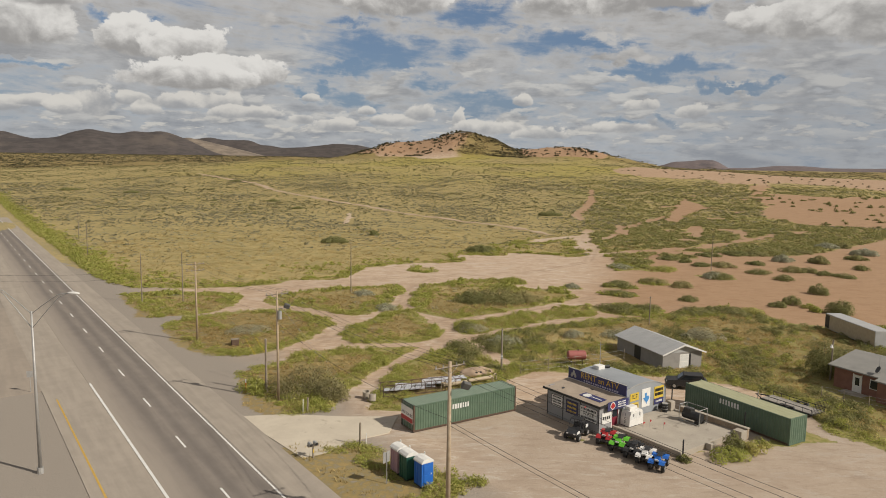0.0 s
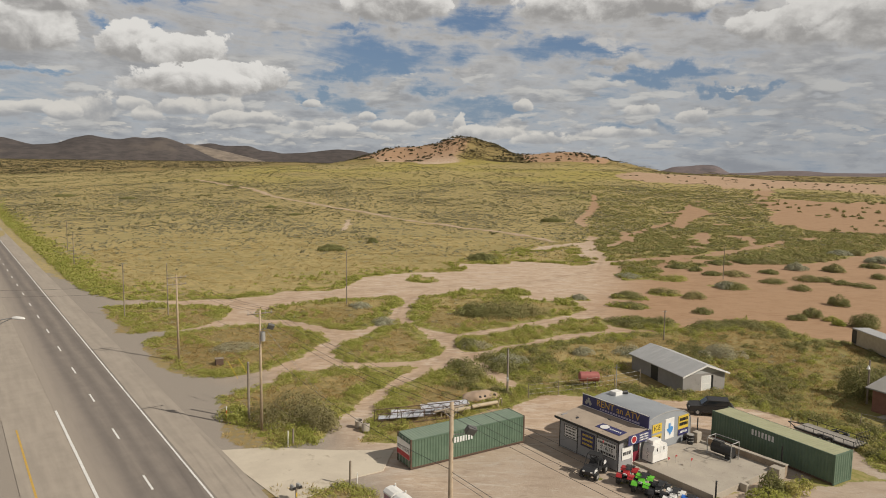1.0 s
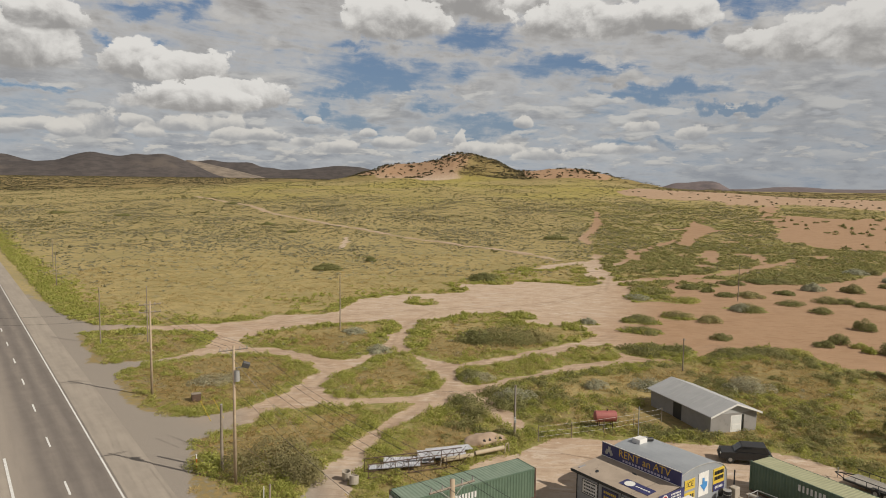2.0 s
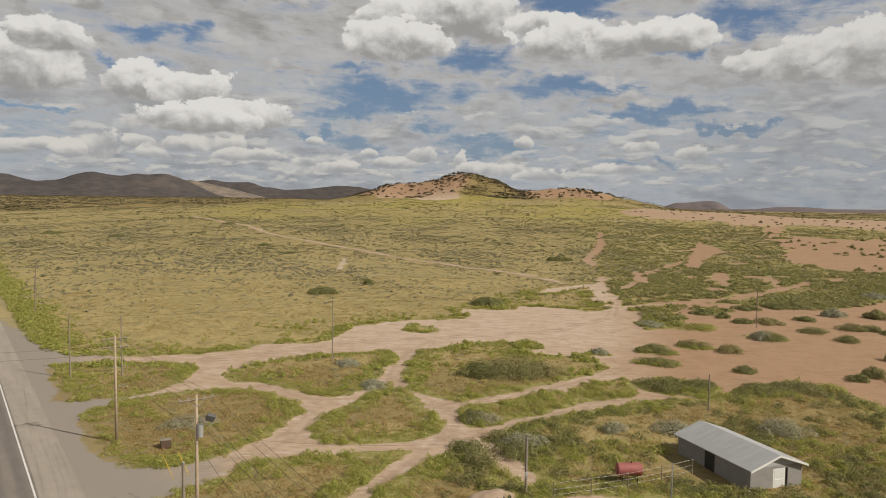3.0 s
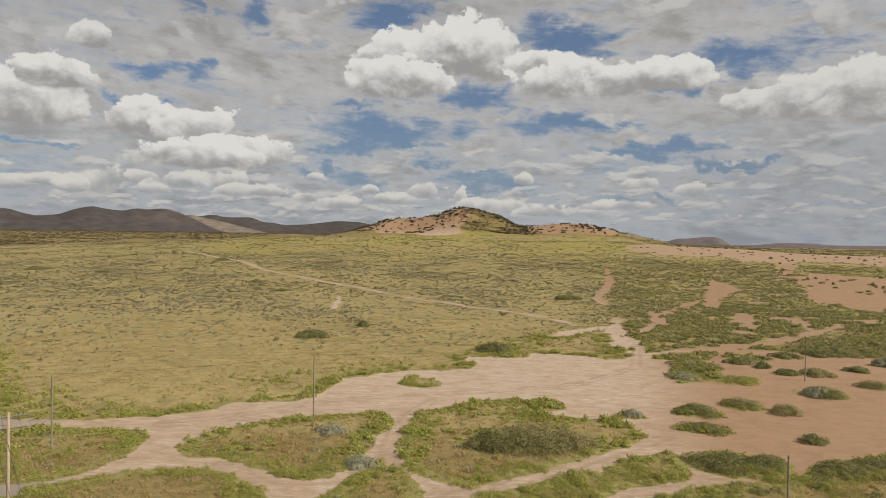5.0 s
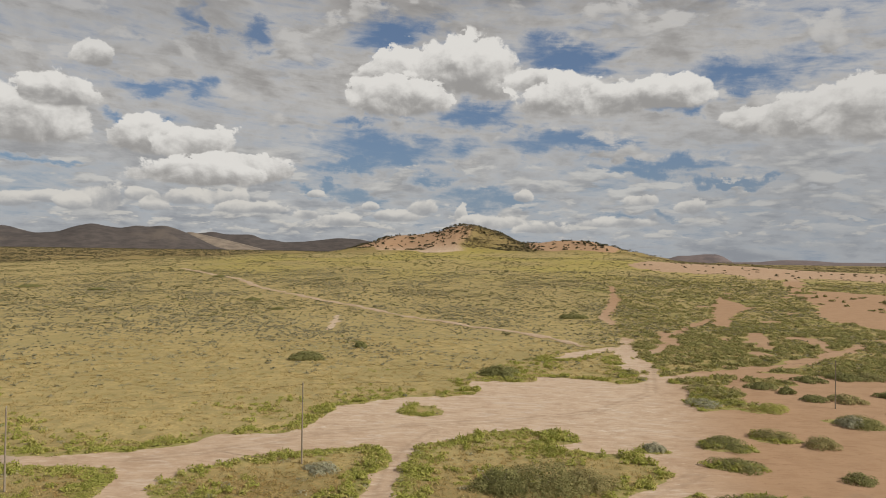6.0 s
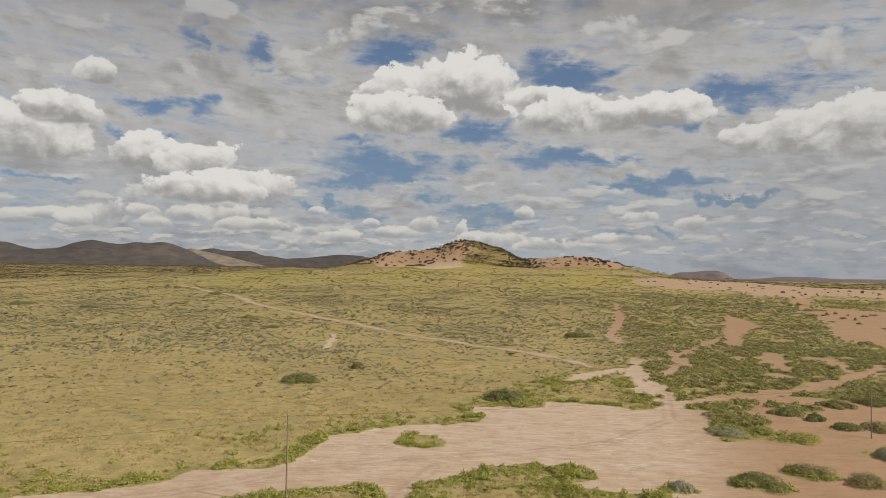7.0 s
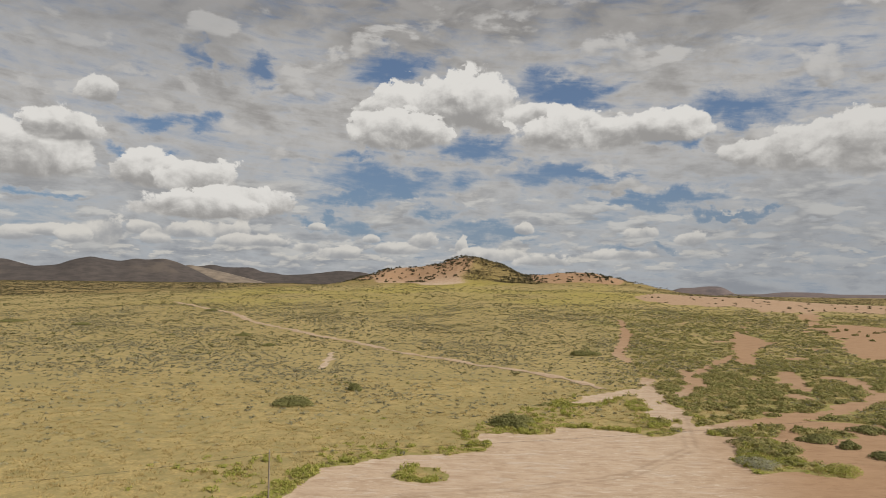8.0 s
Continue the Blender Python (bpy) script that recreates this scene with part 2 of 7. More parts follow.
def crest_z(x):
    cx, ch = zip(*CREST)
    return sum(np.interp(x + d, cx, ch) for d in (-7, -3, 0, 3, 7)) / 5


def base_z(x, y):
    """The large rise of the plain and the hill, without small bumps."""
    side = 1 - 0.42 * smooth(x, 120, 420) - 0.50 * smooth(-x, 120, 560)
    z = 32 * smooth(y, 230, 1000) ** 1.15 * side + 26 * smooth(y, 950, 2200) * smooth(-x, 120, 560) - 6 * smooth(y, 1150, 2600) * smooth(x, -100, 500)
    back = np.where(y > 985, 110.0, 62.0 + 22.0 * smooth(x, 40, 110))
    hill = crest_z(x) * np.exp(-(np.abs(y - 985) / back) ** 1.7)
    return z + hill + hump(x, y, 290, 760, 190, 45, 2.5)


# bare tracks and sand: half width, then the places the track passes
TRACKS = []


def track(half, *places):
    for a, b in zip(places, places[1:]):
        TRACKS.append((half, a, b))


track(2.4, (33.6, 172), (37.1, 203.6), (41.1, 235), (39.4, 244), (31.2, 235.3), (20.9, 218))
track(1.8, (37, 176), (40.6, 204.1), (44.3, 243.1), (50, 270))
track(2.0, (56.6, 339), (66, 375), (72.5, 404.5), (84, 460), (92, 507))
track(1.8, (50, 236), (56.3, 250.7), (65.7, 280), (77.1, 299), (106.5, 348.3))
track(2.8, (106.5, 348.3), (136.2, 418.5), (152, 460))
track(2.6, (40, 192), (60.6, 204.5), (71.8, 211), (95.3, 234), (119.7, 259.7))
track(2.4, (80, 432), (68, 387), (55, 337), (54, 313))
track(3.0, (131, 397), (117, 370), (95, 313))
track(2.2, (140, 442), (159, 478))
track(2.6, (66, 291), (65, 275), (60, 254))
track(3.0, (98, 288), (88, 258), (86, 248))
track(2.6, (109, 268), (102, 246))
track(2.4, (62, 210), (74, 212), (92, 230))
track(4.0, (269, 628), (233, 560), (213, 511), (180, 450))
track(3.0, (124, 584), (122, 570))
track(1.2, (2.5, 86.5), (4.6, 82.0), (6.6, 77.0))
track(1.1, (-56, 330), (-53, 311), (-50, 283))
# the yard round the shop and its drive
track(4.2, (-20, 55), (-13, 53.5), (-4, 54.5), (4, 52))
track(6.5, (0, 52), (10, 46), (24, 43), (44, 46), (60, 44))
track(9.0, (10, 36), (30, 33), (60, 32))
track(8.0, (9, 62), (20, 58), (26, 60))
track(3.0, (4, 63), (12, 71), (24, 70), (31, 68))
track(4.0, (31, 66), (37, 60), (42, 52))
track(4.0, (26, 47), (33, 48), (40, 50))


def outline_gap(x, y, places):
    """Metres to a closed outline, negative within it; far points get 1000."""
    px, py = np.array(places, float).T
    out = np.full(x.shape, 1e3)
    near = (x > px.min() - 12) & (x < px.max() + 12) & (y > py.min() - 12) & (y < py.max() + 12)
    qx, qy = x[near], y[near]
    d, odd = np.full(qx.shape, 1e3), np.zeros(qx.shape, bool)
    for ax, ay, bx, by in zip(px, py, np.roll(px, -1), np.roll(py, -1)):
        dx, dy = bx - ax, by - ay
        t = np.clip(((qx - ax) * dx + (qy - ay) * dy) / (dx * dx + dy * dy + 1e-9), 0, 1)
        d = np.minimum(d, np.hypot(qx - ax - t * dx, qy - ay - t * dy))
        if dy:
            odd ^= ((ay > qy) != (by > qy)) & (qx < dx * (qy - ay) / dy + ax)
    out[near] = np.where(odd, -d, d)
    return out


OPEN_GROUND, ISLES = [], []


def open_ground(*places):
    OPEN_GROUND.append(places)


def isle(*places):
    ISLES.append(places)


# the bare flat between highway, plain and brush, with the red sand beyond it
open_ground((-104.8, 162), (-84, 141.9), (-73.6, 130.6), (-64, 124.6), (-52.5, 124.8), (-44.4, 128), (-38.5, 132), (-36.3, 137.2), (-28, 139), (-25, 142.2), (-24, 151), (-22.3, 158), (-18.3, 161.8), (-13.8, 166), (-8, 166.4), (3, 168), (3, 91), (0.2, 86.6),
            (-1.2, 85.2), (-3.3, 80.5), (-5.7, 76.7), (-7.4, 73.4), (-8.2, 64.1), (-8.5, 58), (-16.0, 47.3))
open_ground((-13, 164), (-0.3, 171), (0.8, 176.3), (-0.8, 183), (4.3, 185), (11, 191), (16, 192), (28, 188), (39.6, 188), (49, 186), (42, 177.7), (38, 168), (38, 160), (48, 162), (52, 184), (56, 195), (60.6, 205), (69.7, 202), (82.6, 197.9), (91.6, 194), (107, 203), (128, 224),
            (160, 255), (230, 290), (205, 200), (140, 135), (90, 106), (60, 103), (54.3, 104.2), (54, 110), (55, 113.3), (49, 117.6), (44, 115.5), (38.6, 111.9), (35.9, 108.7), (27.7, 106.6), (23.2, 103.5), (16.9, 101.3), (10.7, 96.5), (5.7, 92.4), (3.7, 89.6), (2.2, 86.4), (0.2, 86.4),
            (-3, 88), (-13, 120))
open_ground((146, 312), (150, 335), (163, 365), (178, 410), (192, 470), (230, 520), (250, 503), (440, 540), (440, 240), (240, 262), (190, 296))
open_ground((148, 712), (160, 660), (185, 640), (226, 648), (221, 598), (257, 621), (300, 642), (340, 632), (356, 596), (480, 600), (480, 770), (300, 765), (230, 790), (185, 772))
# green islands that stand in it
isle((-63.4, 114.7), (-63.7, 118.2), (-59.6, 120), (-50.9, 120.8), (-43.9, 121.4), (-40.8, 118.6), (-40, 115), (-40, 109.9), (-40.4, 105.2), (-42.3, 102.7), (-44.6, 99.8), (-49, 98.4), (-52.4, 98.2), (-55.2, 103.9))
isle((-45.3, 92.1), (-45.9, 95.5), (-43.7, 98.1), (-40.6, 102.3), (-35.8, 105.6), (-30, 106.7), (-24.8, 105.1), (-19.7, 98.3), (-19.3, 95.2), (-20.1, 91.9), (-20.6, 87.8), (-22, 84.1), (-23.8, 80.9), (-26.2, 78.1), (-29.2, 77.5), (-32.4, 77.3), (-35.8, 79), (-39.4, 82.8))
isle((-34.6, 112.7), (-35.2, 117.2), (-33.3, 122.4), (-24.8, 129.2), (-12.8, 134.1), (-10.5, 128.8), (-10.9, 123.3), (-13, 121.1), (-11.9, 116.8), (-13.1, 109), (-14.3, 104.9), (-17.8, 103.2), (-24.7, 107.5), (-28.6, 110.3), (-33.1, 110.3))
isle((-16.8, 94.3), (-16.2, 97.1), (-14, 100.5), (-11.9, 106.1), (-10.2, 110.5), (-6.1, 105.2), (-2.9, 97.7), (-2, 93.3), (-2.3, 89.8), (-5, 87.4), (-9, 85.6), (-14.5, 84.5), (-16, 86.6), (-17, 91))
isle((-24.6, 64.6), (-25.8, 68.9), (-24.7, 73), (-21.8, 76.5), (-20, 80.1), (-16, 81.7), (-4.8, 84.2), (-7.7, 77.5), (-9.6, 71.1), (-10.8, 66.5), (-11.3, 62.4), (-11.6, 59.4), (-12.6, 57.9), (-15.1, 56.6), (-19.6, 56.4), (-21.6, 58))
isle((-9, 117.7), (-8.6, 125.6), (-7.4, 134), (-2, 138.5), (1.1, 142.5), (6.4, 144.5), (14.7, 141.4), (14.5, 138.2), (9, 135.5), (15.6, 133), (21.3, 131.4), (23.5, 124.5), (21.1, 120.4), (13.3, 113.1), (6.5, 107.4), (0.4, 103), (-2.6, 103.7), (-4.9, 105.6), (-7.3, 109))
isle((-0.1, 96.8), (1.1, 101.4), (6.4, 104.3), (10.4, 107.4), (14.5, 109.4), (19.3, 114.4), (24.1, 117.6), (25.6, 115.4), (25.2, 110.8), (23, 106.6), (16.7, 104.2), (13.3, 101.4), (10.1, 98), (7.2, 95.6), (4.4, 93.2), (1.1, 92.2))


isle((37.2, 63.9), (37.4, 59.9), (37, 55.3), (38.5, 53), (41, 50.5), (58, 52), (60, 66), (45, 69.3))


def round_isle(x, y, rx, ry):
    isle(*[(x + rx * math.cos(math.tau * k / 10), y + ry * math.sin(math.tau * k / 10)) for k in range(10)])


for place in ((-9.2, 155.8, 3.9, 4.4), (25.4, 213.5, 8.4, 7.5), (22.6, 199.2, 4.6, 6.0), (31.5, 196.5, 5.2, 11.5), (34.2, 137.5, 4.2, 3.0), (42.9, 142.8, 3.0, 2.6), (32.2, 128.2, 3.9, 2.6), (30.8, 112.4, 6.2, 4.4), (60.3, 153.0, 4.2, 3.6),
              (48.7, 163.5, 4.4, 5.0), (41.0, 165.0, 3.2, 3.6), (61.7, 190, 4.7, 3.6), (77.4, 205, 7.0, 3.4), (23.6, 134.6, 2.6, 1.8), (7.5, 189.5, 6.0, 5.5)):
    round_isle(*place)


def isle_gap(x, y):
    """Metres to the nearest of the large green islands."""
    return np.minimum.reduce([outline_gap(x, y, places) for places in ISLES[:7]])


def bare_gap(x, y):
    """Metres from the nearest bare ground's edge, negative within it."""
    best = np.full(x.shape, 1e3)
    for half, (ax, ay), (bx, by) in TRACKS:
        dx, dy = bx - ax, by - ay
        t = np.clip(((x - ax) * dx + (y - ay) * dy) / (dx * dx + dy * dy), 0, 1)
        best = np.minimum(best, np.hypot(x - ax - t * dx, y - ay - t * dy) - half)
    for places in OPEN_GROUND:
        best = np.minimum(best, outline_gap(x, y, places))
    for places in ISLES:
        best = np.maximum(best, -outline_gap(x, y, places))
    return best


def bare(x, y):
    """How bare the ground is, 0 to 1."""
    sandy = smooth(x + 0.25 * (y - 150), 22, 60)
    far = smooth(y, 240, 340)
    gap = bare_gap(x, y) + 0.28 * ripple(x, y, 1.3, 3) + 0.25 * ripple(x, y, 0.45, 4) + 0.8 * ripple(x, y, 0.42, 43) * smooth(y, 125, 160) + (0.7 * ripple(x, y, 0.22, 15) + 0.5 * ripple(x, y, 0.6, 16)) * sandy + (4 * ripple(x, y, 0.05, 17) + 3 * ripple(x, y, 0.16, 51)) * far * smooth(x, 90, 150)
    b = np.maximum(1 - smooth(gap, -0.45, 0.45), (1 - smooth(road_off(x, y), -9, -8)) * smooth(300 - y, 0, 80))
    # sandy breaks in the scrub near the red sand
    breaks = smooth(ripple(x, y, 0.11, 52) + 0.7 * ripple(x, y, 0.3, 53), 0.95, 1.35) * smooth(x - 0.2 * y, 5, 40) * smooth(y, 175, 215) * (1 - smooth(y, 480, 620))
    # bare sides of the hill
    lift = crest_z(x) * np.exp(-((y - 985) / 80) ** 2)
    face = smooth(lift + 2.0 * ripple(x, y, 0.05, 10), 5, 9) * smooth(y, 820, 900) * (1 - 0.85 * smooth(x + 14 * ripple(x, y, 0.06, 68), -30, 14) * (1 - smooth(x, 55, 85)))
    return np.clip(np.maximum.reduce([b, 0.9 * breaks, face]), 0, 1)


def dark_land(x, y):
    """1 on the dark brushy land beyond the plain."""
    return np.maximum(smooth(-x - 0.12 * (y - 860) + 25 * ripple(x, y, 0.02, 69), 480, 560) * smooth(y, 780, 880), smooth(y, 1150, 1250) * smooth(-x, 120, 260))


def bumps(x, y):
    calm = smooth(road_off(x, y), 9, 16) * (1 - smooth(-bare_gap(x, y), -1.5, 1.0) * 0.8)
    yard = 1 - (1 - smooth(np.hypot((x - 18) / 30, (y - 52) / 22), 0.9, 1.2))
    near = 0.16 * ripple(x, y, 0.35, 1) + 0.08 * ripple(x, y, 1.0, 2)
    return calm * yard * near + 0.5 * ripple(x, y, 0.035, 5) * smooth(y, 170, 320) + (2.4 * ripple(x, y, 0.03, 7) + 1.6 * ripple(x, y, 0.09, 11)) * smooth(y, 850, 960) * smooth(1400 - y, 0, 300)


def ground_z(x, y):
    x, y = np.asarray(x, float), np.asarray(y, float)
    return base_z(x, y) + bumps(x, y)


def z_at(x, y):
    return float(ground_z(np.array([x]), np.array([y]))[0])


def spaced(lo, hi, fine, grow, end_lo, end_hi):
    """Grid lines, fine from lo to hi and wider and wider beyond."""
    mid = list(np.arange(lo, hi, fine))
    up, d = [mid[-1]], fine
    while up[-1] < end_hi:
        d *= grow
        up.append(up[-1] + d)
    dn, d = [lo], fine
    while dn[-1] > end_lo:
        d *= grow
        dn.append(dn[-1] - d)
    return np.array(dn[:0:-1] + mid + up[1:])


def mesh_from(name, verts, faces):
    """A mesh from numpy arrays of places and of equal-sided faces."""
    me = bpy.data.meshes.new(name)
    k = faces.shape[1]
    me.vertices.add(len(verts))
    me.vertices.foreach_set("co", np.ascontiguousarray(verts, np.float32).ravel())
    me.loops.add(faces.size)
    me.loops.foreach_set("vertex_index", np.ascontiguousarray(faces, np.int32).ravel())
    me.polygons.add(len(faces))
    me.polygons.foreach_set("loop_start", np.arange(0, faces.size, k, dtype=np.int32))
    me.update(calc_edges=True)
    return me


def attribute(me, name, values):
    me.attributes.new(name, "FLOAT", "POINT").data.foreach_set("value", np.ascontiguousarray(values, np.float32))


# ---- ground: one sheet to the horizon ----
gx = spaced(-66, 72, 0.6, 1.05, -4600, 4600)
gy = spaced(44, 176, 0.62, 1.03, -1200, 4800)
X, Y = np.meshgrid(gx, gy)
fx, fy = X.ravel(), Y.ravel()
idx = np.arange(X.size).reshape(X.shape)
quads = np.stack([idx[:-1, :-1], idx[:-1, 1:], idx[1:, 1:], idx[1:, :-1]], -1).reshape(-1, 4)
fbare = bare(fx, fy)
fz = ground_z(fx, fy) - 0.05 * fbare * smooth(200 - fy, 0, 40) * smooth(road_off(fx, fy), 12, 16)
me = mesh_from("ground", np.stack([fx, fy, fz], -1), quads)
attribute(me, "bare", fbare)
gap = bare_gap(fx, fy)
lush = 0.75 * np.exp(-np.clip(gap - 0.8, 0, None) ** 2 / 6) * (1 - smooth(fy, 150, 230)) + 0.3 * smooth(fx, 8, 22) * (1 - smooth(fy, 95, 125)) + 0.4 * smooth(0.4 * ripple(fx, fy, 0.11, 12) + ripple(fx, fy, 0.05, 13), 0.25, 1.1) * smooth(fx, -40, 60) + 0.42 * smooth(fx - 0.10 * fy, 0, 40) * smooth(fy, 130, 180) * (1 - smooth(fy, 520, 700))
attribute(me, "lush", np.clip(lush, 0, 1) * smooth(road_off(fx, fy), 11, 16))
stony = 1 - smooth(road_off(fx, fy) + 1.6 * ripple(fx, fy, 0.4, 14), 12.0, 22.0)
stony = np.maximum(stony, 0.42 * (1 - smooth(fy + 1.5 * ripple(fx, fy, 0.3, 19), 56, 64)) * smooth(fx + 1.5 * ripple(fx, fy, 0.3, 20), -9, 6))
attribute(me, "gravel", np.clip(stony, 0, 1))
red = 0.9 * smooth(fx - 0.25 * np.clip(fy - 130, 0, 80), 18, 40) * smooth(fy, 60, 110) + 0.3 * smooth(fy, 60, 75) * (1 - smooth(fy, 120, 150)) + 0.9 * smooth(fy, 250, 400) * smooth(fx, 60, 130) + 1.0 * smooth(fy, 880, 930) + 0.08 * smooth(fy, 118, 140) * (1 - smooth(fy, 200, 240))
rusty = (1 - smooth(fy + 3 * ripple(fx, fy, 0.2, 39), 108, 140)) * smooth(ripple(fx, fy, 0.16, 40), -1.8, 0.0) + smooth(fy, 870, 900) * (1 - smooth(fy, 1250, 1400)) + 1.2 * dark_land(fx, fy)
WAYS = [((-9.5, 56), (-10.2, 62), (-9, 68), (-6.2, 75), (-3.8, 81), (-1.6, 86.5), (-0.9, 92), (-1.5, 98), (-5, 103), (-8.6, 109), (-9.9, 114), (-10, 124), (-8.8, 132), (-6, 142)), ((-0.8, 88), (3, 91.2), (8.5, 96.5), (15, 102), (24, 105.3), (33, 110), (42, 118)), ((-2, 100.5), (3, 103.5), (10, 109), (19, 117.6), (26, 124)),
        ((-42, 124.5), (-33, 130), (-22, 140), (-10, 146), (5, 150), (20, 158), (34, 176), (41, 205)), ((-26, 74), (-21, 81), (-18.6, 88), (-17.4, 97), (-20, 101.5), (-28, 108.2))]
rut = np.zeros_like(fx)
close = (fy < 210) & (np.abs(fx) < 75) & (fy > 40)
for places in WAYS:
    for (ax, ay), (bx, by) in zip(places, places[1:]):
        ux, uy = bx - ax, by - ay
        t = np.clip(((fx[close] - ax) * ux + (fy[close] - ay) * uy) / (ux * ux + uy * uy), 0, 1)
        dist = np.hypot(fx[close] - ax - t * ux, fy[close] - ay - t * uy)
        rut[close] = np.maximum(rut[close], np.exp(-((dist - 0.8) / 0.34) ** 2))
attribute(me, "rut", rut)
bloom = smooth(fy, 480, 700) * (1 - smooth(fy, 890, 935)) * smooth(fx, -330, -200) * (1 - smooth(fx, 170, 260)) * smooth(ripple(fx, fy, 0.03, 42), -0.8, 0.5)
attribute(me, "bloom", bloom)
attribute(me, "rusty", np.clip(rusty, 0, 1))
dune = smooth(fy, 585, 620) * (1 - smooth(fy, 790, 830)) * smooth(fx, 130, 150)
attribute(me, "red", np.clip(red, 0, 1) * (1 - 0.3 * dune))
me.polygons.foreach_set("use_smooth", np.ones(len(quads), bool))
ground = tagged(new("ground", me), "dry desert ground with tan grass, sand and bare tracks", "ground", kind="structure")

gm, N, bsdf = material("desert_ground", 0.95)
co = N.add("ShaderNodeTexCoord").outputs["Object"]
att = {}
for key in ("bare", "lush", "gravel", "red", "rusty", "rut", "bloom"):
    a = N.add("ShaderNodeAttribute")
    a.attribute_name = key
    att[key] = a.outputs["Fac"]
cn1, cn2, cn3, cn4 = N.noise(co, 0.035, 5, 0.6), N.noise(co, 0.28, 6, 0.62), N.noise(co, 1.6, 5, 0.65), N.noise(co, 9.0, 3, 0.6)
grass = N.mix(N.step(cn3, 0.38, 0.62), (0.465, 0.352, 0.155), (0.33, 0.262, 0.118))
grass = N.mix(N.step(cn2, 0.44, 0.66), grass, (0.285, 0.236, 0.105))
grass = N.mix(N.step(cn1, 0.40, 0.66, 0, 0.7), grass, (0.305, 0.25, 0.113))
grass = N.mix(N.step(N.noise(N.v("MULTIPLY", co, (1, 0.6, 1)), 0.75, 6, 0.7), 0.53, 0.62, 0, 0.6), grass, (0.285, 0.25, 0.12))
grass = N.mix(N.step(N.noise(co, 3.6, 5, 0.72), 0.53, 0.62, 0, 0.55), grass, (0.235, 0.205, 0.09))
soil = N.mix(N.step(N.m("ADD", N.m("MULTIPLY", cn4, 0.5), N.m("MULTIPLY", cn3, 0.5)), 0.56, 0.68, 0, 0.8), grass, (0.46, 0.33, 0.20))
soil = N.mix(N.m("MULTIPLY", att["rusty"], 0.85), soil, N.mix(N.step(cn3, 0.36, 0.64), (0.29, 0.205, 0.09), (0.19, 0.155, 0.065)))
soil = N.mix(N.m("MULTIPLY", att["bloom"], N.step(cn2, 0.3, 0.6, 0.3, 0.75)), soil, (0.33, 0.285, 0.07))
green = N.mix(N.step(cn3, 0.4, 0.62), (0.225, 0.215, 0.068), (0.32, 0.265, 0.115))
veg = N.mix(N.step(N.m("ADD", att["lush"], N.m("MULTIPLY", N.m("SUBTRACT", cn2, 0.5), 1.1)), 0.35, 0.8), soil, green)
# red sand, also darkened in colour for the cloud shade over the right side
sand = N.mix(att["red"], (0.52, 0.40, 0.295), (0.375, 0.243, 0.148))
sand = N.mix(N.step(cn2, 0.4, 0.68), sand, N.mix(att["red"], (0.45, 0.335, 0.24), (0.335, 0.212, 0.127)))
sand = N.mix(N.step(cn3, 0.56, 0.74, 0, 0.6), sand, N.mix(att["red"], (0.60, 0.51, 0.42), (0.39, 0.25, 0.155)))
sand = N.mix(N.step(cn4, 0.56, 0.72, 0, 0.35), sand, (0.322, 0.239, 0.170))
dust = N.noise(N.v("MULTIPLY", co, (0.16, 0.40, 1.0)), 1.0, 8, 0.7, 1.2)
sand = N.mix(N.step(dust, 0.51, 0.66, 0, 0.75), sand, N.mix(att["red"], (0.552, 0.469, 0.391), (0.40, 0.255, 0.158)))
sand = N.mix(N.step(dust, 0.47, 0.34, 0, 0.5), sand, N.mix(att["red"], (0.368, 0.267, 0.189), (0.32, 0.195, 0.115)))
sand = N.mix(N.m("MULTIPLY", att["rut"], N.step(cn2, 0.3, 0.6, 0.1, 0.55)), sand, (0.276, 0.198, 0.138))
crust = N.noise(N.v("MULTIPLY", co, (0.35, 1.3, 1.0)), 1.0, 9, 0.72, 0.9)
pale = N.m("MULTIPLY", N.m("SUBTRACT", 1.0, att["red"]), N.step(cn1, 0.35, 0.6, 0.35, 1.0))
sand = N.mix(N.m("MULTIPLY", N.step(crust, 0.54, 0.64), pale), sand, (0.62, 0.53, 0.43))
sand = N.mix(N.m("MULTIPLY", N.step(crust, 0.46, 0.38), 0.55), sand, N.mix(att["red"], (0.33, 0.235, 0.165), (0.27, 0.165, 0.10)))
pebble = N.noise(co, 5.0, 4, 0.7)
sand = N.mix(N.step(pebble, 0.58, 0.66, 0, 0.4), sand, (0.27, 0.19, 0.13))
edge = N.m("ADD", att["bare"], N.m("MULTIPLY", N.m("SUBTRACT", cn3, 0.5), 0.8))
c = N.mix(N.step(edge, 0.38, 0.6), veg, sand)
stones = N.mix(N.step(cn4, 0.4, 0.65), (0.27, 0.235, 0.20), (0.335, 0.29, 0.24))
c = N.mix(N.m("MULTIPLY", att["gravel"], N.step(N.m("ADD", edge, N.m("MULTIPLY", att["gravel"], 0.55)), 0.5, 0.8)), c, stones)
N.t.links.new(c, bsdf.inputs["Base Color"])
bsdf.inputs["Specular IOR Level"].default_value = 0.1
bump(N, bsdf, N.m("ADD", N.m("MULTIPLY", cn3, 0.6), N.m("MULTIPLY", cn4, 0.4)), 0.5, 0.12)
me.materials.append(gm)


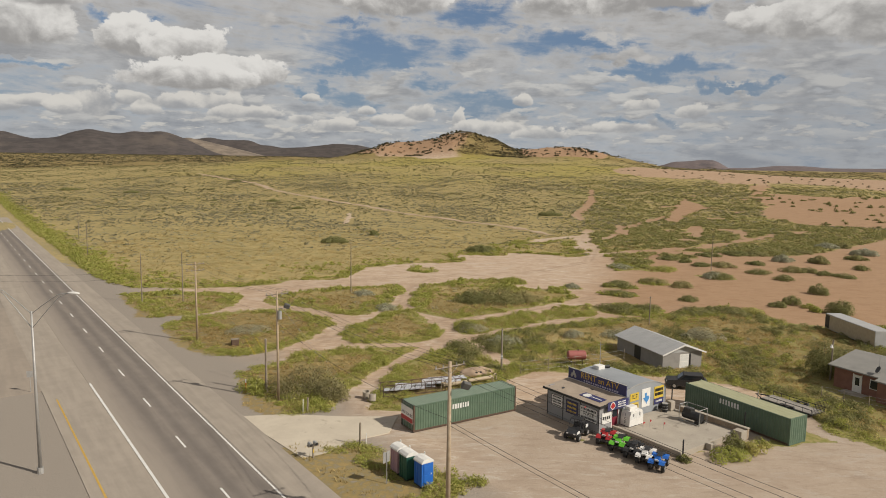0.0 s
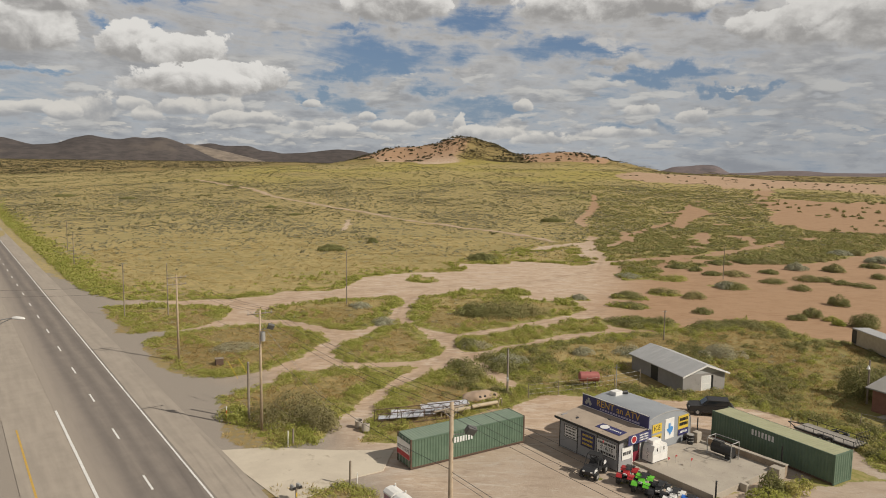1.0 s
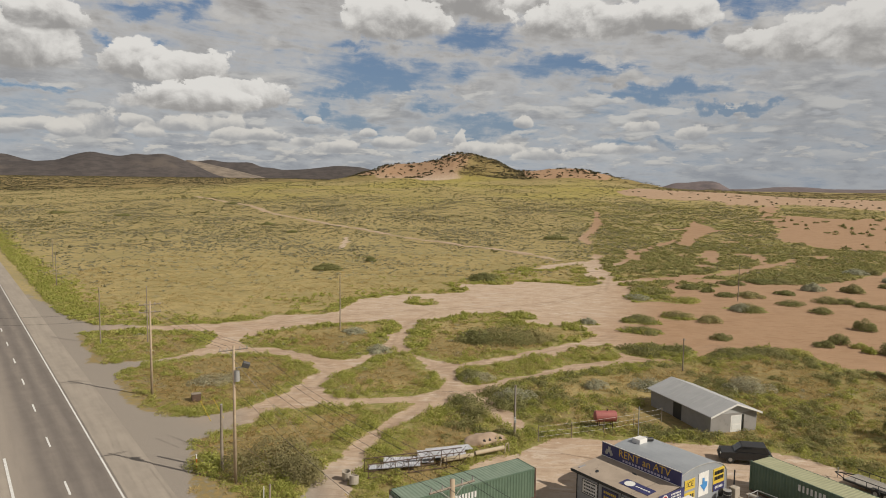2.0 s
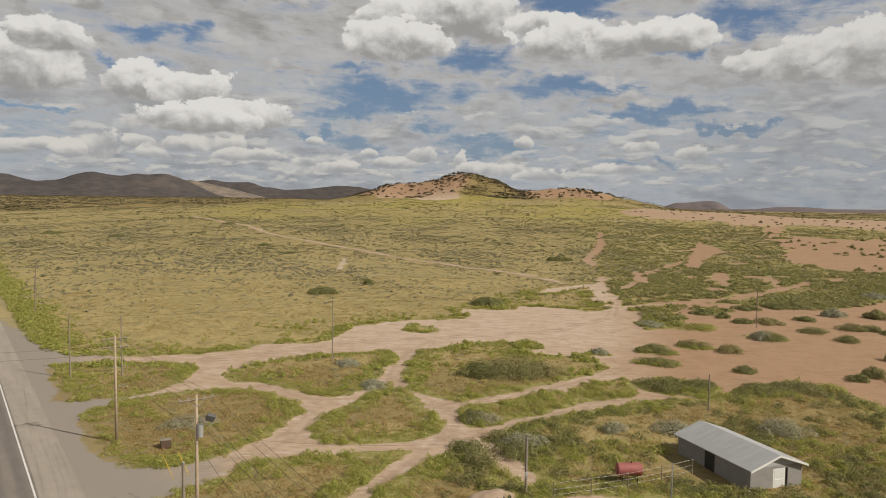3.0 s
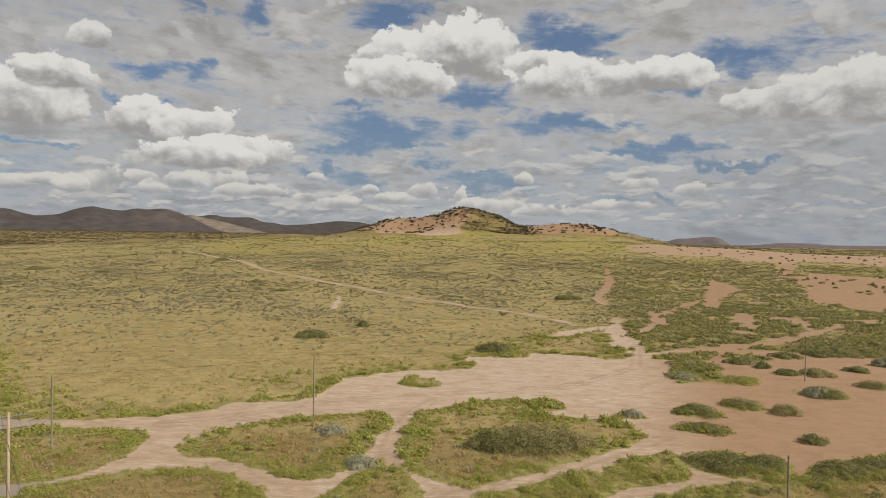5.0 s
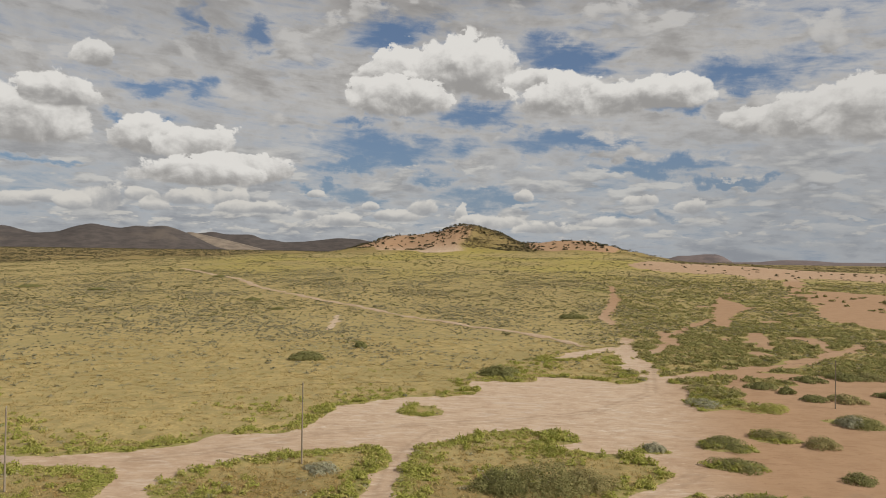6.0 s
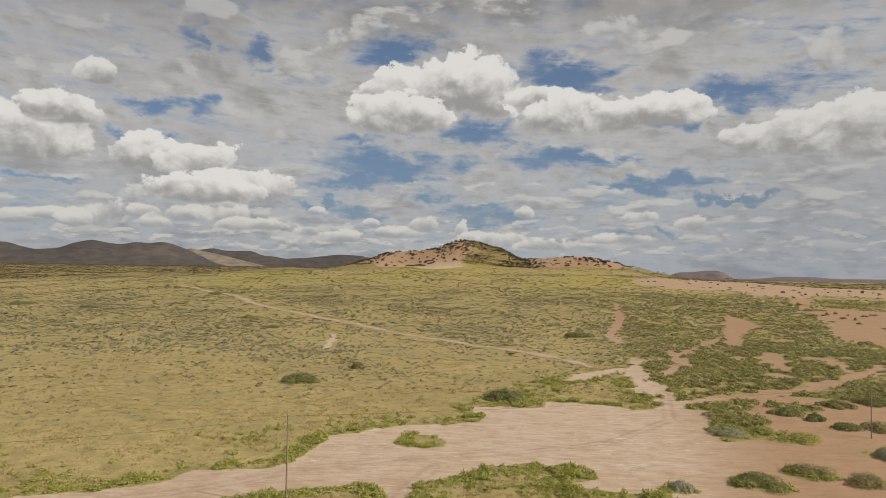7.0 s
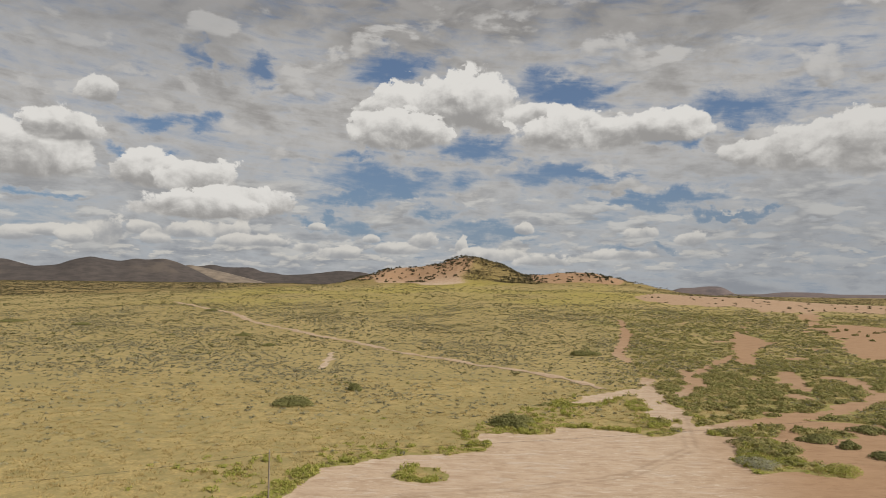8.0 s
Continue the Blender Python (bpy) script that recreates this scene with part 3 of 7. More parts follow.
# ---- the long foot trail that slants over the plain ----
def sheet_z(x, y):
    """The height of the ground sheet itself."""
    i, j = np.clip(np.searchsorted(gx, x) - 1, 0, len(gx) - 2), np.clip(np.searchsorted(gy, y) - 1, 0, len(gy) - 2)
    u, v = (x - gx[i]) / (gx[i + 1] - gx[i]), (y - gy[j]) / (gy[j + 1] - gy[j])
    Z = fz.reshape(X.shape)
    return (1 - v) * ((1 - u) * Z[j, i] + u * Z[j, i + 1]) + v * ((1 - u) * Z[j + 1, i] + u * Z[j + 1, i + 1])


TRAIL = np.array([(-244, 623), (-201, 567), (-163, 522), (-137, 478), (-110, 442), (-83, 404), (-57, 371), (-30, 334), (-9, 311), (6, 291), (18, 277), (28, 261), (34, 246)])
along = np.concatenate([[0], np.cumsum(np.hypot(*np.diff(TRAIL, axis=0).T))])
run = np.arange(0, along[-1], 0.8)
tx, ty = np.interp(run, along, TRAIL[:, 0]), np.interp(run, along, TRAIL[:, 1])
tx = tx + 1.2 * ripple(tx, ty, 0.12, 46)
wide = np.clip(2.0 + 0.9 * ripple(tx, ty, 0.22, 47) + 0.5 * ripple(tx, ty, 0.8, 48), 0.12, 2.4)
across = np.linspace(-1, 1, 5)
rx_ = tx[:, None] + 0.81 * across * wide[:, None]
ry_ = ty[:, None] + 0.58 * across * wide[:, None]
rz_ = sheet_z(rx_.ravel(), ry_.ravel()).reshape(rx_.shape) + 0.30 - 0.16 * np.abs(across)
ti = np.arange(rx_.size).reshape(rx_.shape)
trail_mesh = mesh_from("dirt_trail", np.stack([rx_, ry_, rz_], -1).reshape(-1, 3), np.stack([ti[:-1, :-1], ti[:-1, 1:], ti[1:, 1:], ti[1:, :-1]], -1).reshape(-1, 4))
attribute(trail_mesh, "bare", np.ones(rx_.size))
attribute(trail_mesh, "red", np.full(rx_.size, 0.3))
trail_mesh.materials.append(gm)
tagged(new("dirt_trail", trail_mesh), "narrow sandy trail worn across the dry plain", "trail", kind="structure")


# ---- road ----
def asphalt(name, a, b, streak=0.0):
    mat, N, bsdf = material(name, 0.9)
    co = N.add("ShaderNodeTexCoord").outputs["Object"]
    n1 = N.noise(N.v("MULTIPLY", co, (1.0, 0.08, 1.0)), 1.1, 5, 0.6)
    n2 = N.noise(co, 0.5, 6, 0.65)
    n3 = N.noise(co, 14.0, 3, 0.6)
    c = N.mix(N.step(N.m("ADD", N.m("MULTIPLY", n1, 0.6), N.m("MULTIPLY", n2, 0.4)), 0.36, 0.64), a, b)
    x = N.add("ShaderNodeSeparateXYZ", (co,)).outputs[0]
    if streak:
        wheel = N.m("POWER", N.m("ABSOLUTE", N.m("SINE", N.m("MULTIPLY", N.m("ADD", x, 0.15), math.pi / 1.9))), 2.0)
        c = N.mix(N.m("MULTIPLY", wheel, streak), c, (0.115, 0.10, 0.092))
    if streak:
        c = N.mix(N.step(N.m("ADD", x, N.m("MULTIPLY", N.m("SUBTRACT", n1, 0.5), 3.0)), -0.8, -3.6), c, (0.315, 0.27, 0.225))
    c = N.mix(N.step(n3, 0.55, 0.75, 0, 0.35), c, (0.22, 0.195, 0.17))
    N.t.links.new(c, bsdf.inputs["Base Color"])
    bsdf.inputs["Specular IOR Level"].default_value = 0.2
    bump(N, bsdf, n3, 0.3, 0.02)
    return mat


ROAD_ANGLE = math.degrees(math.atan2(-ROAD_U[0], ROAD_U[1]))


def strip(name, offs, along0, along1, lift, mat, label, category, steps=None):
    """A paved strip that follows the road; offs gives both sides, which may narrow towards its ends."""
    n = steps or max(2, int((along1 - along0) / 6))
    vs, fs = [], []
    for k in range(n + 1):
        a = along0 + (along1 - along0) * k / n
        for o in offs:
            x, y = road_xy(a, o)
            vs.append((o, a, float(base_z(np.array([x]), np.array([y]))[0]) + lift))
        if k:
            j = 2 * k
            fs.append((j - 2, j - 1, j + 1, j))
    bm = bmesh.new()
    bv = [bm.verts.new(v) for v in vs]
    for f in fs:
        bm.faces.new([bv[i] for i in f])
    top = bmesh.ops.extrude_face_region(bm, geom=bm.faces[:])
    bmesh.ops.translate(bm, verts=[e for e in top["geom"] if isinstance(e, bmesh.types.BMVert)], vec=(0, 0, -0.12))
    bmesh.ops.recalc_face_normals(bm, faces=bm.faces)
    m = bpy.data.meshes.new(name)
    bm.to_mesh(m)
    bm.free()
    m.materials.append(mat)
    ob = new(name, m)
    ob.matrix_world = pose(float(ROAD_O[0]), float(ROAD_O[1]), 0, 0, 0, ROAD_ANGLE)
    return tagged(ob, label, category, kind="structure")


M_LANE = asphalt("lane_asphalt", (0.20, 0.172, 0.148), (0.255, 0.22, 0.188), 0.42)
M_SHOULDER = asphalt("shoulder_asphalt", (0.31, 0.268, 0.222), (0.375, 0.322, 0.265))
M_SIDE = asphalt("side_paving", (0.29, 0.245, 0.20), (0.34, 0.285, 0.23))
M_CONCRETE = worn("concrete", (0.42, 0.37, 0.30), (0.35, 0.305, 0.25), 0.5, 0.9, stain=(0.27, 0.235, 0.19), stain_at=0.58, grain=8)
M_LINE = worn("road_paint_white", (0.78, 0.76, 0.72), (0.62, 0.60, 0.56), 4, 0.6, stain=(0.4, 0.38, 0.35), stain_at=0.66)
M_YELLOW = worn("road_paint_yellow", (0.58, 0.36, 0.06), (0.46, 0.29, 0.07), 4, 0.6)

strip("road_shoulder", (-8.6, 7.0), -90, 900, 0.050, M_SHOULDER, "pale grey chip-seal shoulder of the highway", "road")
strip("road", (-3.95, 3.72), -90, 900, 0.062, M_LANE, "dark grey asphalt lanes with worn wheel tracks", "road")
strip("side_road", (-60, -8.6), 9, 62, 0.045, M_SIDE, "grey paved side road that meets the highway", "road")
strip("edge_line", (3.37, 3.53), -90, 500, 0.070, M_LINE, "white painted edge line on the road", "road marking")
strip("turn_line", (-3.92, -3.70), -90, 9.0, 0.070, M_LINE, "white painted line of the turning lane", "road marking")
strip("yellow_line", (-7.70, -7.54), -90, 5.0, 0.058, M_YELLOW, "yellow painted line at the road's side", "road marking")
dash = None
for k in range(-5, 36):
    a0 = -2.7 + 12.62 * k
    x, y = road_xy(a0, 0)
    if dash is None:
        bm = bmesh.new()
        bmesh.ops.create_cube(bm, size=1, matrix=Matrix.Translation((0, 1.55, 0)) @ Matrix.Diagonal((0.17, 3.1, 0.012, 1)))
        dm = bpy.data.meshes.new("lane_dash")
        bm.to_mesh(dm)
        bm.free()
        dm.materials.append(M_LINE)
        dash = dm
    ob = tagged(new("lane_dash", dash), "white painted dash of the lane line", "road marking", group="lane dashes", kind="structure")
    ob.matrix_world = pose(x, y, float(base_z(np.array([x]), np.array([y]))[0]) + 0.068, 0, 0, ROAD_ANGLE)


# ---- far mountains and mesas ----
def range_of_hills(name, az0, az1, dist, depth, profile, mat, label, seed, rows=26, cols=150):
    """A far range: the crest's height in metres over its bearing, with gullied sides."""
    vs = np.zeros((rows, cols, 3))
    a = np.radians(np.linspace(az0, az1, cols))
    crest = profile(np.degrees(a))
    for r in range(rows):
        f = r / (rows - 1)
        d = dist + depth * f
        x, y = np.sin(a) * d - 2, np.cos(a) * d + 58
        up = np.sin(np.pi * min(1.0, f * 1.15)) ** 0.8 if f < 0.87 else 0.0
        gully = 1 + (0.12 * ripple(x, y, 0.012, seed) + 0.07 * ripple(x, y, 0.035, seed + 1)) * min(1.0, 2.2 * abs(f - 0.435)) * (1 - f)
        vs[r, :, 0], vs[r, :, 1], vs[r, :, 2] = x, y, 15 + crest * up * gully
    i = np.arange(rows * cols).reshape(rows, cols)
    q = np.stack([i[:-1, :-1], i[:-1, 1:], i[1:, 1:], i[1:, :-1]], -1).reshape(-1, 4)
    m = mesh_from(name, vs.reshape(-1, 3), q)
    m.polygons.foreach_set("use_smooth", np.ones(len(q), bool))
    m.materials.append(mat)
    return tagged(new(name, m), label, "mountains", kind="structure")


def rock(name, a, b, pale, scale):
    mat, N, bsdf = material(name, 0.95)
    co = N.add("ShaderNodeTexCoord").outputs["Object"]
    n1, n2 = N.noise(co, scale, 6, 0.6), N.noise(N.v("MULTIPLY", co, (1, 1, 4)), scale * 5, 5, 0.65)
    c = N.mix(N.step(n2, 0.35, 0.65), a, b)
    c = N.mix(N.step(n1, 0.56, 0.68), c, pale)
    N.t.links.new(c, bsdf.inputs["Base Color"])
    bsdf.inputs["Specular IOR Level"].default_value = 0.1
    return mat


# the cloud's shadow on the ranges is put into this dark rock colour
M_ROCK = rock("cloud_shaded_rock", (0.068, 0.060, 0.058), (0.094, 0.081, 0.076), (0.115, 0.097, 0.085), 0.004)
# sandy flank of the same ridge, with sunlight put into its paler colour
M_PALE = rock("sunlit_mountain_slope", (0.23, 0.19, 0.15), (0.15, 0.125, 0.105), (0.30, 0.25, 0.19), 0.004)
M_MESA = rock("mesa_rock", (0.15, 0.125, 0.125), (0.19, 0.155, 0.15), (0.12, 0.105, 0.11), 0.006)


def skyline(dist, *places):
    """A crest from bearings in degrees and rises over the eye in thousandths of the distance."""
    at, up = zip(*places)
    return lambda a: np.maximum(1.0, 10 + 0.93 * dist / 1000 * sum(np.interp(a + d, at, up) for d in (-0.3, -0.1, 0.1, 0.3)) / 4)


range_of_hills("mountains_dark", -52, -17.5, 3300, 900, skyline(3700, (-52, 30), (-40, 30), (-36, 27), (-33.2, 26), (-31.2, 29), (-30.2, 37), (-29.1, 42), (-28.3, 39), (-27.2, 36), (-26, 41), (-25.3, 39), (-24.1, 42), (-23, 36), (-22, 28), (-20.5, 14), (-19, 6), (-17.5, 0)), M_ROCK, "dark brown mountains with cloud shade put into their colour", 31)
range_of_hills("mountains_pale", -25, -14, 3800, 500, skyline(4020, (-25, 0), (-23.6, 22), (-22.4, 34), (-21, 29), (-19.5, 23), (-17.8, 15), (-16.5, 9), (-15, 3), (-14, 0)), M_PALE, "sandy mountain slope coloured paler as sunlit, beside the dark range", 41)
range_of_hills("mountains_far", -42, -3, 4200, 420, skyline(4390, (-42, 32), (-36, 34), (-34.4, 36), (-33.2, 29), (-32, 25), (-24, 30), (-21.4, 32), (-20.5, 35), (-19.7, 31), (-17.5, 31.5), (-16.9, 25), (-15.8, 24), (-15.2, 21), (-13.5, 22.5), (-10.8, 29), (-9, 27.5), (-6, 15), (-3, 0)), M_ROCK, "far mountain ridge on the horizon, coloured dark for cloud shade", 51)
range_of_hills("mesa", 14.0, 20.6, 4200, 420, skyline(4390, (14, 0), (15.5, 3), (16.2, 8.6), (17.3, 9.2), (18.2, 11.5), (19.3, 11.5), (19.8, 6), (20.6, -3)), M_MESA, "flat-topped grey mesa on the horizon", 61, cols=80)
range_of_hills("far_plain_ridge", 19, 42, 4200, 420, skyline(4390, (19, 0), (22, 1.0), (23.5, 4.2), (25.6, 4.2), (27, 1.8), (30, 2.0), (34, 5), (42, 4)), M_MESA, "low far ridge on the horizon", 71)


# ---- plants ----
def leaf_cloud(rng, n, rx, rz, leaf, up=0.25, hollow=0.45, slim=0.32, jit=0.32, lumps=6):
    """Many small pointed leaves on a heap of uneven domes, of half width rx and height rz, that reach the ground."""
    unit = lambda v: v / (np.linalg.norm(v, axis=1, keepdims=True) + 1e-6)
    q = np.concatenate([[0], rng.uniform(0.35, 0.75, lumps - 1)])
    a = np.arange(lumps) * math.tau / max(1, lumps - 1) + rng.uniform(-0.5, 0.5, lumps)
    s = np.concatenate([[0.6], rng.uniform(0.30, 0.52, lumps - 1)])
    h = np.concatenate([[1.0], (1.05 - 0.55 * q[1:]) * rng.uniform(0.7, 1.1, lumps - 1)])
    k = rng.choice(lumps, size=n, p=s ** 2 / (s ** 2).sum())
    d = unit(rng.normal(size=(n, 3)))
    d[:, 2] = np.abs(d[:, 2])
    rad = rng.uniform(hollow, 1.0, n)
    c = np.stack([rx * (q[k] * np.cos(a[k]) + d[:, 0] * s[k] * rad), rx * (q[k] * np.sin(a[k]) + d[:, 1] * s[k] * rad), rz * (0.04 + 0.9 * h[k] * d[:, 2] * rad)], 1)
    face = d * (1 / rx, 1 / rx, 0.8 / rz) * rx + jit * rng.normal(size=(n, 3)) + (0, 0, up)
    e1 = unit(np.cross(face, rng.normal(size=(n, 3))))
    e1 *= np.where(e1[:, 2:] < 0, -1, 1)
    e2 = unit(np.cross(face, e1))
    L = (leaf * rng.uniform(0.6, 1.4, n))[:, None]
    return np.stack([c - e2 * L * slim, c + e2 * L * slim, c + e1 * L * 1.25], 1)


def tuft(rng, n, r, h):
    """A tuft of dry grass blades."""
    out = np.zeros((n, 3, 3))
    for i in range(n):
        a, q = rng.uniform(0, math.tau), r * math.sqrt(rng.rand())
        c = np.array((q * math.cos(a), q * math.sin(a), 0))
        w = np.array((-math.sin(a * 3), math.cos(a * 3), 0)) * h * 0.11
        lean = np.array((math.cos(a), math.sin(a), 0)) * h * rng.uniform(0.1, 0.6)
        out[i] = c - w, c + w, c + lean + np.array((0, 0, h * rng.uniform(0.6, 1.2)))
    return out


def scatter(name, protos, x, y, size, tall, mat, label, category="plants", seed=5):
    """ONE mesh of many plants set on the ground."""
    rng = np.random.RandomState(seed)
    n = len(x)
    kind = rng.randint(len(protos), size=n)
    z = ground_z(x, y) - 0.03
    ang = rng.uniform(0, math.tau, n)
    tone = rng.rand(n)
    V, T = [], []
    for k, p in enumerate(protos):
        w = np.where(kind == k)[0]
        if not len(w):
            continue
        q = p.reshape(-1, 3)
        ca, sa = np.cos(ang[w])[:, None], np.sin(ang[w])[:, None]
        s, t = size[w][:, None], tall[w][:, None]
        vx = (q[None, :, 0] * ca - q[None, :, 1] * sa) * s + x[w][:, None]
        vy = (q[None, :, 0] * sa + q[None, :, 1] * ca) * s + y[w][:, None]
        vz = q[None, :, 2] * t + z[w][:, None]
        V.append(np.stack([vx, vy, vz], -1).reshape(-1, 3))
        T.append(np.repeat(tone[w], len(q)))
    V, T = np.concatenate(V), np.concatenate(T)
    m = mesh_from(name, V, np.arange(len(V)).reshape(-1, 3))
    attribute(m, "tone", T)
    m.materials.append(mat)
    print(name, n, len(V) // 3)
    return tagged(new(name, m), label, category, kind="stuff")


M_WEED = foliage("green_weed_leaves", (0.285, 0.30, 0.068), (0.445, 0.445, 0.117), (0.50, 0.43, 0.165))
M_MOUND = foliage("yellow_green_scrub_leaves", (0.255, 0.24, 0.082), (0.39, 0.36, 0.13), (0.46, 0.39, 0.175))
M_SAGE = foliage("grey_sage_leaves", (0.32, 0.315, 0.215), (0.47, 0.455, 0.325), (0.44, 0.385, 0.235))
M_BUSH = foliage("olive_bush_leaves", (0.175, 0.175, 0.068), (0.31, 0.30, 0.12), (0.40, 0.34, 0.16))
M_DRY = foliage("dry_grass_blades", (0.40, 0.30, 0.13), (0.53, 0.41, 0.19), (0.36, 0.315, 0.14))
M_RUSTY = foliage("rusty_dry_weed_leaves", (0.36, 0.245, 0.095), (0.48, 0.345, 0.145), (0.38, 0.33, 0.125))
M_FAR = foliage("far_scrub_leaves", (0.16, 0.153, 0.07), (0.265, 0.245, 0.115), (0.33, 0.28, 0.145))
M_TWIG = foliage("brownish_bush_leaves", (0.21, 0.185, 0.085), (0.33, 0.29, 0.14), (0.36, 0.29, 0.16))
M_SCRUB = foliage("olive_scrub_leaves", (0.225, 0.22, 0.082), (0.365, 0.345, 0.13), (0.44, 0.375, 0.17))
M_DRIFT = foliage("far_sage_leaves", (0.205, 0.195, 0.128), (0.32, 0.30, 0.20), (0.33, 0.285, 0.17))
M_HILL = foliage("hill_bush_leaves", (0.08, 0.077, 0.042), (0.135, 0.122, 0.07), (0.165, 0.13, 0.08))
M_SLOPE = foliage("hill_slope_leaves", (0.13, 0.115, 0.065), (0.20, 0.17, 0.10), (0.24, 0.185, 0.11))

prng = np.random.RandomState(11)


def candidates(n, x0, x1, y0, y1):
    return prng.uniform(x0, x1, n), prng.uniform(y0, y1, n)


def fan(n, r0, r1, a0=-0.72, a1=0.66, power=0.6):
    """Places spread over a fan of the plain, denser near its point."""
    r, a = r0 + (r1 - r0) * prng.rand(n) ** power, prng.uniform(a0, a1, n)
    return np.sin(a) * r, np.cos(a) * r


def kept(x, y, chance):
    # nothing grows on the foot trail
    on = np.abs(x - np.interp(y, TRAIL[::-1, 1], TRAIL[::-1, 0])) < 3.4
    k = (prng.rand(len(x)) < chance) & ~(on & (y > 246) & (y < 620))
    return x[k], y[k]


def sizes(lo, hi, x):
    return prng.uniform(lo, hi, len(x))


def clear_of_built(x, y):
    """1 on open ground, 0 on road, yard and buildings."""
    c = smooth(road_off(x, y), 9.5, 12.0)
    for cx, cy, r in ((15, 57, 6.5), (21, 60, 6.0), (22, 55, 6.0), (30, 57, 4.5), (27, 61, 4), (33.5, 53, 3.5), (26, 81.5, 5.2), (51, 68, 7.5), (2, 56, 4.5), (-2, 54, 2.0), (6, 60, 3.0)):
        c *= smooth(np.hypot(x - cx, y - cy), r, r + 0.8)
    return c


# bright green weeds: a thick rim round every bare place, thinner within
x, y = candidates(76000, -110, 75, 35, 240)
g, b = bare_gap(x, y), bare(x, y)
open_left = smooth(-x, -60, -30) * (1 - smooth(y, 215, 238))
rim = np.exp(-np.clip(np.abs(g - 1.3) - 0.7, 0, None) ** 2 / 1.6) * (0.30 + 0.9 * smooth(ripple(x, y, 0.22, 21) + 0.5 * ripple(x, y, 0.7, 58), -0.6, 0.3))
within = 0.30 * smooth(ripple(x, y, 0.3, 22) + 0.5 * ripple(x, y, 0.11, 54), 0.15, 0.75) * (1 - smooth(y, 118, 150))
verge = 0.45 * np.exp(-np.clip(road_off(x, y) - 12, 0, None) ** 2 / 30) * smooth(ripple(x, y, 0.2, 24), -0.7, 0.4)
drift = 0.35 * smooth(ripple(x, y, 0.12, 55) + 0.4 * ripple(x, y, 0.4, 56), 0.3, 0.9) * np.exp(-np.clip(g, 0, None) ** 2 / 220)
chance = np.clip(0.85 * rim + within + verge + drift, 0, 1) * open_left * (1 - smooth(b, 0.25, 0.6)) * clear_of_built(x, y)
wx_, wy_ = kept(x, y, chance)
FINE = [leaf_cloud(np.random.RandomState(130 + k), 120, 0.66, 0.62, 0.118, 0.3, 0.7, 0.26, 0.42) for k in range(6)]
WEED = [leaf_cloud(np.random.RandomState(100 + k), 44, 0.66, 0.62, 0.22, 0.35, 0.8) for k in range(6)]
tall_w = sizes(0.7, 1.25, wx_) * (0.55 + 0.9 * smooth(ripple(wx_, wy_, 0.5, 36), -0.6, 0.9))
size_w = sizes(0.75, 1.35, wx_)
near_w = wy_ < 112
scatter("weeds", FINE, wx_[near_w], wy_[near_w], size_w[near_w], tall_w[near_w], M_WEED, "thick bright green weeds along the tracks", "weeds")
scatter("outer_weeds", WEED, wx_[~near_w], wy_[~near_w], size_w[~near_w], tall_w[~near_w], M_WEED, "low green weeds round the bare ground", "weeds", 17)

# the green verge of the highway
al, of = prng.uniform(15, 460, 5200), 10.0 + prng.gamma(2.0, 1.3, 5200)
x, y = ROAD_O[0] + ROAD_U[0] * al + ROAD_N[0] * of, ROAD_O[1] + ROAD_U[1] * al + ROAD_N[1] * of
vx_, vy_ = kept(x, y, (0.45 + 0.55 * smooth(ripple(x, y, 0.12, 37), -0.4, 0.4)) * (1 - smooth(bare(x, y), 0.2, 0.5)) * smooth(al, 60, 80))
scatter("verge_weeds", [p[:30] for p in WEED], vx_, vy_, sizes(1.1, 2.2, vx_), sizes(0.6, 1.4, vx_), M_WEED, "bright green weeds along the highway verge", "weeds", 16)

# the brushy hollow round the sheds: olive mounds, rusty weeds and sage between
BUSH = [leaf_cloud(np.random.RandomState(300 + k), 150, 0.8, 0.66, 0.14, 0.3, 0.75, 0.26, 0.42) for k in range(5)]
SAGE = [leaf_cloud(np.random.RandomState(200 + k), 80, 0.66, 0.58, 0.14, 0.35, 0.75) for k in range(5)]
x, y = candidates(11000, -9, 80, 56, 117)
hollow = smooth(x - 0.9 * (85 - y), -14, 2) * smooth(bare_gap(x, y), 0.7, 1.4) * smooth(isle_gap(x, y), 0, 2) * clear_of_built(x, y)
lump = ripple(x, y, 0.28, 57) + 0.5 * ripple(x, y, 0.09, 59)
hx_, hy_ = kept(x, y, hollow * (0.05 + 0.50 * smooth(lump, 0.15, 0.8) + 0.20 * np.exp(-np.clip(bare_gap(x, y) - 1.5, 0, None) ** 2 / 5)))
scatter("hollow_scrub", BUSH, hx_, hy_, sizes(0.7, 1.5, hx_), sizes(0.7, 1.5, hx_), M_BUSH, "dense olive green scrub in the hollow round the shed", "shrubs", 7)
x, y = candidates(9000, -9, 80, 56, 117)
hollow = smooth(x - 0.9 * (85 - y), -14, 2) * smooth(bare_gap(x, y), 0.7, 1.4) * smooth(isle_gap(x, y), 0, 2) * clear_of_built(x, y)
hx_, hy_ = kept(x, y, hollow * 0.5 * smooth(ripple(x, y, 0.2, 60), 0.2, 0.9))
scatter("hollow_weeds", FINE, hx_, hy_, sizes(0.8, 1.5, hx_), sizes(0.8, 1.5, hx_), M_WEED, "tall green weeds between the shrubs", "weeds", 19)
x, y = candidates(26000, -48, 80, 56, 140)
